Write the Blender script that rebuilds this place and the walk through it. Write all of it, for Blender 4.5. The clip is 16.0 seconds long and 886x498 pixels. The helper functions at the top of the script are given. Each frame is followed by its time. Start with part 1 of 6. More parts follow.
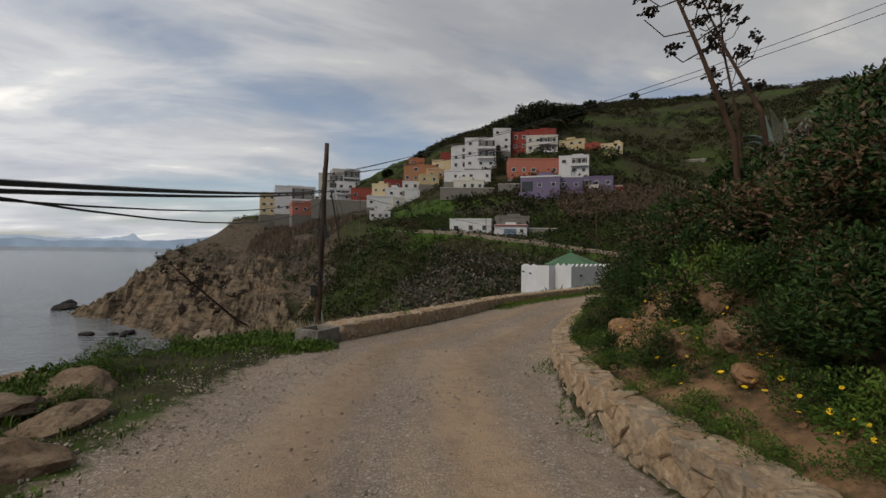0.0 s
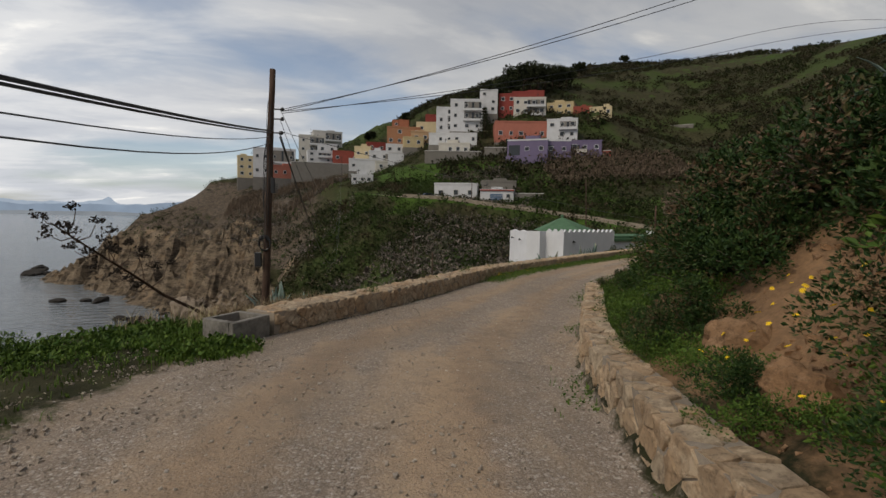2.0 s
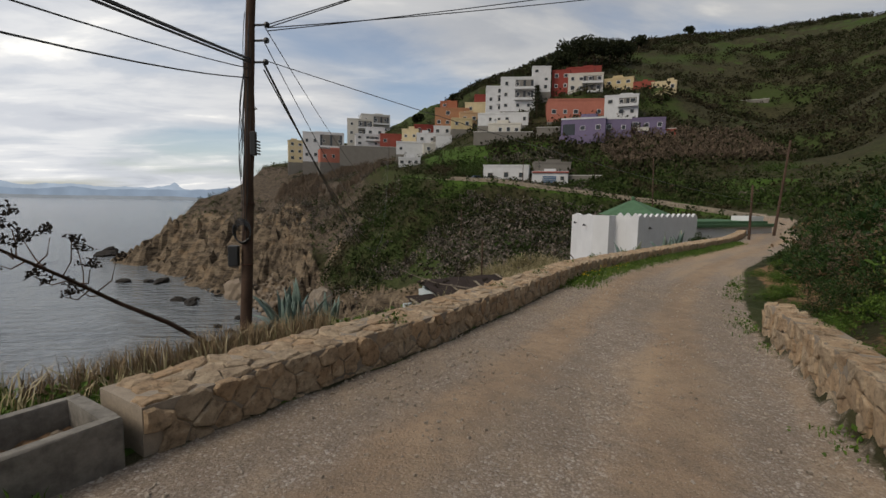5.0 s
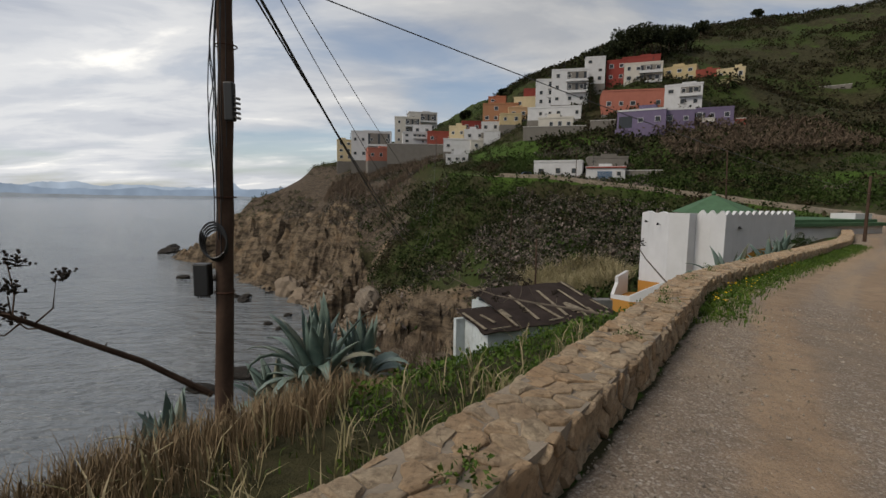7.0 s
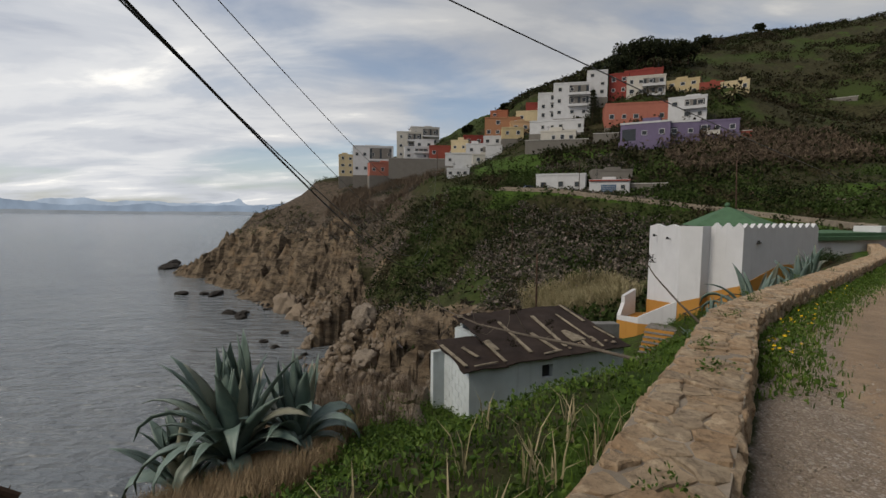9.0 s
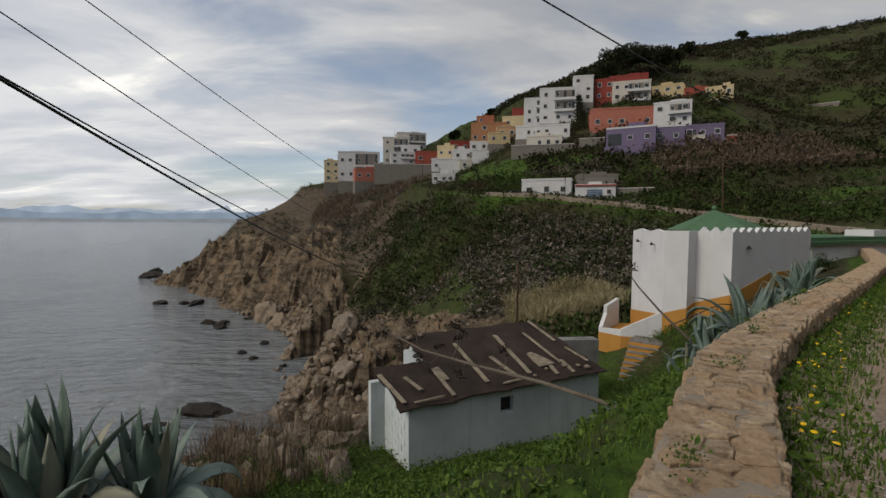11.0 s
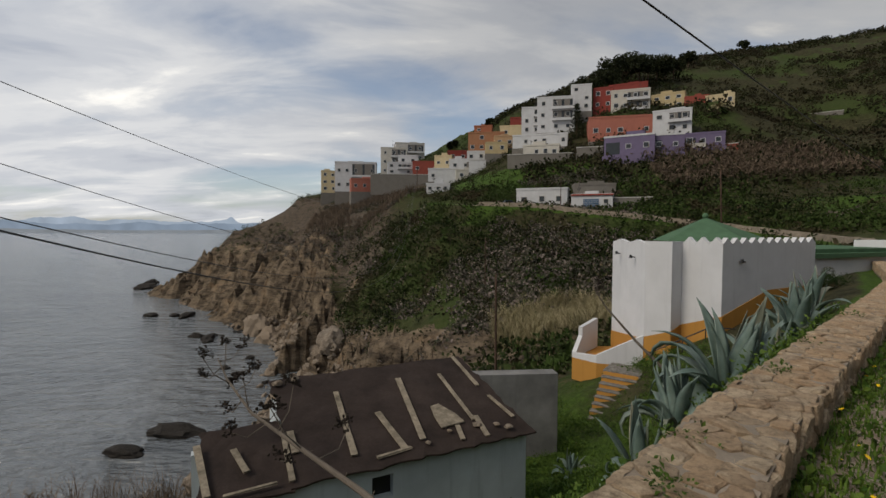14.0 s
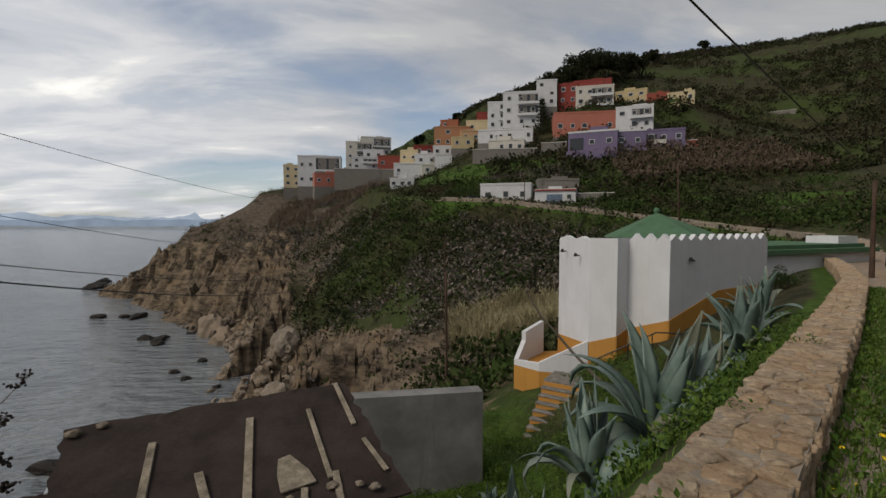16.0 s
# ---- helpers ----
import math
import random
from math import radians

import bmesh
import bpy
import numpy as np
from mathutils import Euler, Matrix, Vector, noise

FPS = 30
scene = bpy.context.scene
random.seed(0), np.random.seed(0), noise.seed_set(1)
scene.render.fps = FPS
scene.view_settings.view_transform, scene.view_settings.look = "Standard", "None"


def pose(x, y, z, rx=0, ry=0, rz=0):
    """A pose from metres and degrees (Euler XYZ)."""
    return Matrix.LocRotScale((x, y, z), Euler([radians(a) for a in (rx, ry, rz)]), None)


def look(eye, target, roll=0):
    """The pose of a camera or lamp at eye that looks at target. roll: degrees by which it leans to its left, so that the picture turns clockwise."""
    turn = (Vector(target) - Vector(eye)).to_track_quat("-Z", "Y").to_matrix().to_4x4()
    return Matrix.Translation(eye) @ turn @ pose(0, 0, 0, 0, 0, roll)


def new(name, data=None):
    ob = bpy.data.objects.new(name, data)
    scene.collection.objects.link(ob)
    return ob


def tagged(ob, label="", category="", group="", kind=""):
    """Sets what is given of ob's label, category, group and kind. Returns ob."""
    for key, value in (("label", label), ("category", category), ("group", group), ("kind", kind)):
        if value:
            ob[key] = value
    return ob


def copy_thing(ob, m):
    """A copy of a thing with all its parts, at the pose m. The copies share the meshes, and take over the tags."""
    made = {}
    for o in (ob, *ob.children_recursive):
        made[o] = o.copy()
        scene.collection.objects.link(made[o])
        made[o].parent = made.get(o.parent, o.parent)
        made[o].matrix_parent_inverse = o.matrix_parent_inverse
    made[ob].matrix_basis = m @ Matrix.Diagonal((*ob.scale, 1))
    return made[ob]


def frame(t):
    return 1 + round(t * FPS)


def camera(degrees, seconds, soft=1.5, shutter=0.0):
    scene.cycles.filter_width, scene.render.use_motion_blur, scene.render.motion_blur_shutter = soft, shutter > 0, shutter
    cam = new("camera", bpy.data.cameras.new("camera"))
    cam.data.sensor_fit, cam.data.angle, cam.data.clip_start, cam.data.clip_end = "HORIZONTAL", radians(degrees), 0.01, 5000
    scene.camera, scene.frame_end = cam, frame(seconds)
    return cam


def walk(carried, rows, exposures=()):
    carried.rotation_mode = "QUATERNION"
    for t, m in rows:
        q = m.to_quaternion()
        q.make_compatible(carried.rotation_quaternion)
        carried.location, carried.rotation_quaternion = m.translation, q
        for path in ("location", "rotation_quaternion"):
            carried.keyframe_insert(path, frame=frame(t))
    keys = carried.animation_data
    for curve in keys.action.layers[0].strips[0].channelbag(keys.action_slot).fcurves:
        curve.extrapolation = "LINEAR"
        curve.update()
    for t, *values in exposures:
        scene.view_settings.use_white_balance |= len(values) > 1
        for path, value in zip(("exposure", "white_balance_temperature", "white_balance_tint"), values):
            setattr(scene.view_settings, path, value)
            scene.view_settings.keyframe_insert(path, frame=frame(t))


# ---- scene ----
cam = camera(87.4, 16.0)
PATH = [
    (0, (-1.076, 1.209, 2.018), (-0.733, 3.179, 2.029), 0.8),
    (0.5, (-0.945, 1.988, 1.986), (-0.588, 3.956, 1.963), 0.9),
    (1, (-0.737, 2.722, 1.942), (-0.354, 4.684, 1.88), 1.0),
    (1.5, (-0.621, 3.481, 1.892), (-0.229, 5.439, 1.794), 1.1),
    (2, (-0.423, 4.251, 1.863), (-0.014, 6.204, 1.728), 1.1),
    (2.5, (-0.314, 5.028, 1.823), (0.113, 6.973, 1.648), 1.2),
    (3, (-0.092, 5.798, 1.789), (0.329, 7.744, 1.599), 1.1),
    (3.5, (0.04, 6.536, 1.764), (0.417, 8.49, 1.564), 1.1),
    (4, (0.167, 7.255, 1.746), (0.483, 9.22, 1.549), 1.1),
    (6.5, (-0.03, 10.943, 1.631), (0.02, 12.93, 1.412), 0.8),
    (7, (-0.029, 11.81, 1.617), (-0.02, 13.798, 1.4), 0.7),
    (7.5, (0.128, 12.526, 1.592), (0.14, 14.517, 1.399), 0.7),
    (8, (0.3, 13.202, 1.574), (0.301, 15.194, 1.395), 0.6),
    (8.5, (0.59, 13.783, 1.536), (0.587, 15.776, 1.371), 0.5),
    (9, (0.897, 14.427, 1.49), (0.887, 16.422, 1.336), 0.5),
    (11.5, (2.641, 17.251, 1.413), (2.679, 19.248, 1.309), 0.2),
    (12, (3.13, 17.801, 1.405), (3.161, 19.8, 1.335), 0.1),
    (12.5, (3.592, 18.369, 1.407), (3.623, 20.368, 1.341), 0.2),
    (13, (4.143, 18.912, 1.389), (4.17, 20.91, 1.311), 0.1),
    (13.5, (4.571, 19.49, 1.341), (4.592, 21.488, 1.26), 0.2),
    (14, (5.051, 20.082, 1.339), (5.067, 22.081, 1.259), 0.2),
    (14.5, (5.52, 20.66, 1.313), (5.57, 22.658, 1.232), 0.2),
    (15, (6.064, 21.281, 1.336), (6.141, 23.277, 1.248), 0.2),
    (15.5, (6.533, 21.786, 1.349), (6.65, 23.781, 1.263), 0.2),
    (16, (7.059, 22.367, 1.369), (7.199, 24.36, 1.271), 0.1),
]
EXPOSURE = [(0, -.08), (2.5, .1), (4, .15), (6.5, .08), (8.5, .06), (12, .0), (16, -.02)]
walk(cam, [(t, look(eye, target, roll)) for t, eye, target, roll in PATH], EXPOSURE)

# ---------------------------------------------------------------- helpers of this scene
def part(name, bm, material, parent=None, label="", smooth=False):
    me = bpy.data.meshes.new(name)
    bmesh.ops.recalc_face_normals(bm, faces=bm.faces)
    bm.to_mesh(me)
    bm.free()
    if material:
        me.materials.append(material)
    if smooth:
        me.polygons.foreach_set("use_smooth", [True] * len(me.polygons))
    ob = new(name, me)
    if parent:
        ob.parent = parent
    if label:
        ob["label"] = label
    return ob


def empty(name, m, label, category, group="", kind=""):
    ob = new(name)
    ob.empty_display_size = 0.2
    ob.matrix_world = m
    return tagged(ob, label, category, group, kind)


def sheet(name, verts, faces, material, parent=None, smooth=False):
    me = bpy.data.meshes.new(name)
    me.from_pydata(verts, [], faces)
    if material:
        me.materials.append(material)
    if smooth:
        me.polygons.foreach_set("use_smooth", [True] * len(me.polygons))
    me.update()
    ob = new(name, me)
    if parent:
        ob.parent = parent
    return ob


def box(bm, x0, y0, z0, x1, y1, z1, bevel=0.0):
    vs = [bm.verts.new((x, y, z)) for z in (z0, z1) for y in (y0, y1) for x in (x0, x1)]
    fs = [bm.faces.new([vs[i] for i in q]) for q in
          ((0, 2, 3, 1), (4, 5, 7, 6), (0, 1, 5, 4), (2, 6, 7, 3), (0, 4, 6, 2), (1, 3, 7, 5))]
    if bevel:
        es = list({e for f in fs for e in f.edges})
        bmesh.ops.bevel(bm, geom=es, offset=bevel, segments=2, affect="EDGES", profile=0.5)
    return vs


def tube(bm, pts, radii, sides=8, cap=True):
    """A round bar along the points, with a radius for each."""
    rings = []
    for i, p in enumerate(pts):
        p = Vector(p)
        a = Vector(pts[max(i - 1, 0)])
        b = Vector(pts[min(i + 1, len(pts) - 1)])
        d = (b - a).normalized()
        ref = Vector((0, 0, 1)) if abs(d.z) < 0.9 else Vector((1, 0, 0))
        u = d.cross(ref).normalized()
        v = d.cross(u)
        r = radii[i] if isinstance(radii, (list, tuple)) else radii
        rings.append([bm.verts.new(p + (u * math.cos(2 * math.pi * k / sides) + v * math.sin(2 * math.pi * k / sides)) * r) for k in range(sides)])
    for a, b in zip(rings, rings[1:]):
        for k in range(sides):
            bm.faces.new((a[k], a[(k + 1) % sides], b[(k + 1) % sides], b[k]))
    if cap:
        bm.faces.new(rings[0][::-1])
        bm.faces.new(rings[-1])


def prism(bm, poly, z0, z1):
    lo = [bm.verts.new((x, y, z0)) for x, y in poly]
    hi = [bm.verts.new((x, y, z1)) for x, y in poly]
    n = len(poly)
    bm.faces.new(lo[::-1])
    bm.faces.new(hi)
    for i in range(n):
        bm.faces.new((lo[i], lo[(i + 1) % n], hi[(i + 1) % n], hi[i]))


def along(line, step):
    """Points at even steps along a polyline, with the way at each."""
    out, left = [], 0.0
    for a, b in zip(line, line[1:]):
        a, b = Vector(a), Vector(b)
        d = (b - a).length
        s = left
        while s < d:
            out.append((a.lerp(b, s / d), (b - a).normalized()))
            s += step
        left = s - d
    return out


# ---------------------------------------------------------------- plan of the ground
SEA = -28.0
# the edge of the lane on the sea side (the parapet's inner face) and its height
LEFT = np.array([(-3.2, -14, .75), (-3.1, 0, .45), (-2.9, 5, .28), (-2.5, 8.5, .15), (-1.7, 11.5, .02), (-.5, 12.95, -.03), (.55, 14.2, -.09),
                 (2.2, 16.45, -.16), (4.2, 19.3, -.24), (5.35, 21, -.27), (7.5, 23.2, -.33), (9.5, 25, -.36), (14.3, 29.3, -.45), (21.5, 36, -.62),
                 (27, 42, -.75), (33, 49, -.8), (41, 58, -.7), (52, 70, -.3), (57, 84, .3), (52, 98, 2), (38, 110, 4.3), (24, 119, 6.4), (14, 126, 7), (3, 140, 8.5)])
# the edge on the hill side
RIGHT = np.array([(1.0, -14), (1.05, 0), (1.2, 5), (1.5, 6.6), (2.1, 8.5), (2.6, 9.7), (3.6, 11.5), (4.6, 13.2), (5.5, 14.8), (7.2, 17.2), (11.6, 22.6),
                  (18, 28.6), (26, 36), (32, 42), (38, 49), (46, 58), (57, 69), (62, 84), (57, 100), (41, 114), (26, 124), (17, 131), (7, 145)])


def beside(x, y, line):
    """Signed distance to a polyline (to its right is positive) and the place along it."""
    best = np.full(x.shape, 1e9)
    sign = np.zeros(x.shape)
    where = np.zeros(x.shape)
    for i in range(len(line) - 1):
        ax, ay = line[i][:2]
        bx, by = line[i + 1][:2]
        dx, dy = bx - ax, by - ay
        t = np.clip(((x - ax) * dx + (y - ay) * dy) / (dx * dx + dy * dy), 0, 1)
        ex, ey = x - ax - t * dx, y - ay - t * dy
        d = np.hypot(ex, ey)
        near = d < best
        best = np.where(near, d, best)
        sign = np.where(near, np.sign(dy * ex - dx * ey), sign)
        where = np.where(near, i + t, where)
    return best * np.where(sign == 0, 1, sign), where


def smooth(a, b, v):
    t = np.clip((v - a) / (b - a), 0, 1)
    return t * t * (3 - 2 * t)


# lines of the land, each a chain of (x, y, z)
SHORE = [(-132, 240, -28), (-126, 226, -28), (-109, 215, -28), (-83, 192, -28), (-70, 177, -28), (-53, 152, -28), (-40, 146, -28), (-31, 121, -28), (-27, 105, -28),
         (-19, 88, -28), (-17, 72, -28), (-19, 56, -28), (-22, 38, -28), (-24, 18, -28), (-28, -5, -28), (-36, -40, -28)]
DEEP = [(-180, 300, -40), (-170, 215, -38), (-110, 160, -38), (-75, 110, -38), (-65, 60, -40), (-70, 0, -42), (-80, -60, -44), (-260, 420, -50)]
CLIFF = [(-105, 225, -16.5), (-78, 205, -18), (-60, 186, -15), (-44, 163, -15), (-30, 148, -17), (-21, 131, -18.5), (-17, 112, -20), (-9, 95, -19), (-5, 80, -19)]
BROW = [(-92, 240, .3), (-52, 192, -8.5), (-25, 160, -4.4), (-12.6, 128, -7.8), (2.3, 116, -1.7), (11.5, 94, -8.3), (20, 80, -11.5), (28, 66, -8)]
UPPER = [(-68, 262, 16.6), (-56, 262, 20), (-28, 189, 6.1), (-5, 163, 12.5), (10.6, 128, 5.6), (50, 113, 5), (66, 92, 2), (60, 60, 2.5)]
VILLAGE = [(-48, 254, 18.5), (-30, 246, 19.3), (-12, 244, 26), (5, 229, 28), (22, 213, 30), (42, 194, 35.5), (62, 184, 39.5), (85, 184, 43), (1, 190, 11.5), (37, 170, 24), (62, 160, 28), (77, 147, 23), (96, 146, 22), (30, 132, 7), (42, 128, 7)]
HILL = [(-60, 300, 22), (0, 280, 45), (40, 230, 55), (70, 185, 45), (100, 180, 46), (95, 280, 88), (157, 330, 111), (186, 372, 126), (222, 360, 130), (271, 330, 129), (283, 310, 126)]
FOLD = [(160, 214, 49), (156, 195, 32), (120, 130, 16), (100, 95, 12), (90, 60, 18), (70, 30, 22), (50, 0, 26), (220, 250, 85), (200, 120, 70), (150, 40, 65), (420, 250, 150), (330, 420, 140), (120, -80, 50)]
BEYOND = [(-118, 243, -23), (-108, 262, -27), (-92, 268, -12), (-80, 290, -12), (-125, 280, -34), (-120, 330, -34), (-80, 420, -30), (20, 420, 30), (150, 500, 90), (300, 600, 90)]
COVE = [(-2.6, 16.9, -1.45), (-6, 13, -2.2), (-6.5, 9, -.6), (-6.2, 4, -.3), (-9, 8, -4), (-8, 20, -5.2), (1.6, 26.6, -4.3), (-1, 29, -4.6), (-3, 28.5, -4.6), (-5, 30, -6.2), (5, 27, -3.8), (7.4, 30, -4.9), (4, 34, -5.6), (7.6, 33.2, -6.6), (10.3, 35.4, -6.5), (8.8, 31.4, -5.0), (11.4, 39.2, -6.5), (13.6, 38.0, -5.3),
        (9, 38, -6.6), (12, 40.5, -6.0), (16, 38, -3.2), (13, 47, -7), (22, 50, -4.5), (20, 60, -8), (-12, 34, -18), (-7, 46, -17.5), (3, 58, -16), (-11, 62, -24.5), (-4, 74, -22), (8, 74, -14), (-1.5, 20.5, -2.4), (2, 21, -1.8)]


def solve_land():
    pts = []
    for line in (SHORE, CLIFF):
        pts += [tuple(p) for p, _ in along(line, 9.0)]
    for line in (DEEP, BROW, UPPER, VILLAGE, HILL, FOLD, BEYOND, COVE):
        pts += line
    p = np.array(pts, float)
    d = np.hypot(p[:, None, 0] - p[None, :, 0], p[:, None, 1] - p[None, :, 1])
    n = len(p)
    a = np.zeros((n + 3, n + 3))
    a[:n, :n] = -d + np.eye(n) * -0.3
    a[:n, n] = a[n, :n] = 1
    a[:n, n + 1] = a[n + 1, :n] = p[:, 0]
    a[:n, n + 2] = a[n + 2, :n] = p[:, 1]
    w = np.linalg.solve(a, np.concatenate([p[:, 2], [0, 0, 0]]))
    return p, w


LAND_P, LAND_W = solve_land()


def land(x, y):
    """Height of the open land, without the lane."""
    out = np.zeros(x.shape)
    n = len(LAND_P)
    for i in range(n):
        out -= LAND_W[i] * np.hypot(x - LAND_P[i, 0], y - LAND_P[i, 1])
    return out + LAND_W[n] + LAND_W[n + 1] * x + LAND_W[n + 2] * y


def lattice(x, y, seed):
    """Smooth random values on a unit grid, -1 to 1."""
    table = np.random.RandomState(seed).uniform(-1, 1, (256, 256))
    i, j = np.floor(x).astype(int), np.floor(y).astype(int)
    u, v = x - i, y - j
    u, v = u * u * (3 - 2 * u), v * v * (3 - 2 * v)
    a, b, c, d = table[i & 255, j & 255], table[(i + 1) & 255, j & 255], table[i & 255, (j + 1) & 255], table[(i + 1) & 255, (j + 1) & 255]
    return (a * (1 - u) + b * u) * (1 - v) + (c * (1 - u) + d * u) * v


def wave(x, y, f, seed):
    """Fractal unevenness, about -1 to 1; f is about one over a bump's size in metres."""
    out, amp, total = np.zeros(np.shape(x)), 1.0, 0.0
    k = f * .55
    for o in range(4):
        out = out + amp * lattice(x * k * .8 + y * k * .6 + 17.3 * o, -x * k * .6 + y * k * .8 + 5.1 * o, seed + o)
        total += amp
        amp *= .55
        k *= 2.07
    return 1.6 * out / total


def blocks(x, y, size, seed, turn=.6, stretch=1.7):
    """Tilted flat blocks, like broken strata; about -1 to 1."""
    c, s = math.cos(turn), math.sin(turn)
    u, v = (x * c + y * s) / (size * stretch), (-x * s + y * c) / size
    rs = np.random.RandomState(seed)
    ju, jv, val, tu, tv = (rs.uniform(-1, 1, (64, 64)) for _ in range(5))
    i, j = np.floor(u).astype(int), np.floor(v).astype(int)
    best, out = np.full(u.shape, 9.0), np.zeros(u.shape)
    for di in (-1, 0, 1):
        for dj in (-1, 0, 1):
            a, b = (i + di) & 63, (j + dj) & 63
            du, dv = u - (i + di + .5 + .45 * ju[a, b]), v - (j + dj + .5 + .45 * jv[a, b])
            d = du * du + dv * dv
            near = d < best
            best = np.where(near, d, best)
            out = np.where(near, val[a, b] * .8 + .9 * tu[a, b] * du + .9 * tv[a, b] * dv, out)
    return out


def ground_parts(x, y):
    """Height, and how much of each point is lane, bank and rock."""
    x, y = np.asarray(x, float), np.asarray(y, float)
    dl, wl = beside(x, y, LEFT)
    dr, wr = beside(x, y, RIGHT)
    zl = np.interp(wl, np.arange(len(LEFT)), LEFT[:, 2])
    wild = land(x, y)
    far = smooth(8, 40, np.abs(dl))
    slope_rough = smooth(60, 120, y)
    calm = 1 - .8 * smooth(1, 6, wild) * smooth(95, 110, y) * smooth(280, 230, y)
    wild = wild + far * calm * (1.0 + 1.6 * slope_rough) * wave(x, y, .11, 5) * .8 + far * calm * .35 * wave(x, y, .5, 8)
    # craggy rock along the cliffs
    wander = wild + 6.5 * wave(x, y, .05, 27) + 11 * smooth(-34, -10, x)
    crag = smooth(-5, -13, wander) * smooth(62, 85, y) * smooth(-28.6, -25.5, wild)
    ledge = 4.4 * blocks(x, y, 11, 21) + 2.0 * blocks(x, y, 4.6, 22, .75) + .7 * blocks(x, y, 2.2, 23, .4) + .5 * wave(x, y, .6, 23)
    shelf = wild + .35 * y + 1.5 * wave(x, y, .08, 26)
    step = (shelf / 3.4 - np.floor(shelf / 3.4)) ** 3 * 3.0
    wild = wild + crag * (ledge + step - 1.4)
    bushy = smooth(70, 95, y) * (1 - crag) * calm
    wild = wild + bushy * (.55 * wave(x, y, .35, 24) + .35 * np.abs(wave(x, y, .9, 25)))
    lane = np.where((dl > 0) & (dr < 0) & (wl < len(LEFT) - 1.01) & (wr < len(RIGHT) - 1.01), 1.0, 0.0)
    h_lane = zl + .015 * wave(x, y, 1.2, 3)
    # the bank on the hill side
    b = np.interp(dr, [0, .05, .3, .9, 1.6, 2.3, 4, 8, 14, 22], [0, .3, .36, .62, 1.2, 1.8, 2.8, 4.5, 7.0, 10.5])
    low = np.interp(dr, [0, 1.2, 2.5, 5, 9, 14, 22], [0, .1, .7, 2.2, 4.0, 6.2, 9.5])
    stretch = smooth(7.2, 8.8, wr)
    bank = zl + b * (1 - stretch) + low * stretch + smooth(.6, 3, dr) * .22 * wave(x, y, 1.1, 9)
    fade = np.maximum(smooth(9, 26, dr), smooth(14, 17.5, wr))
    right = bank * (1 - fade) + wild * fade
    # the verge on the sea side
    out = np.where(wl > 8.2, smooth(.6, 2.9, -dl), smooth(.7, 4.2, -dl))
    out = np.where(wl < 4.0, smooth(1.5, 3.7, -dl), out)
    verge = np.where(wl > 4.0, zl - .25 * smooth(.1, .6, -dl), zl + .05 * smooth(.2, 1, -dl) + .05 * wave(x, y, 1.5, 31))
    left = verge * (1 - out) + wild * out
    far_lane = smooth(15.5, 17, wl)
    left = left * (1 - far_lane) + (zl * (1 - smooth(.5, 5, -dl)) + wild * smooth(.5, 5, -dl)) * far_lane
    h = np.where(dl <= 0, left, np.where(dr >= 0, right, h_lane))
    h = np.where((dl > 0) & (dr < 0) & (lane == 0), wild, h)
    return h, lane, np.where(dr > 0, 1 - fade, 0), dl, dr, wl


def ground(x, y):
    return float(ground_parts(np.array([x]), np.array([y]))[0][0])

# ---------------------------------------------------------------- sky, sun
SUN_AZ, SUN_EL = 208.0, 44.0     # degrees from +x towards +y; height
world = bpy.data.worlds.new("sky")
scene.world = world
world.use_nodes = True


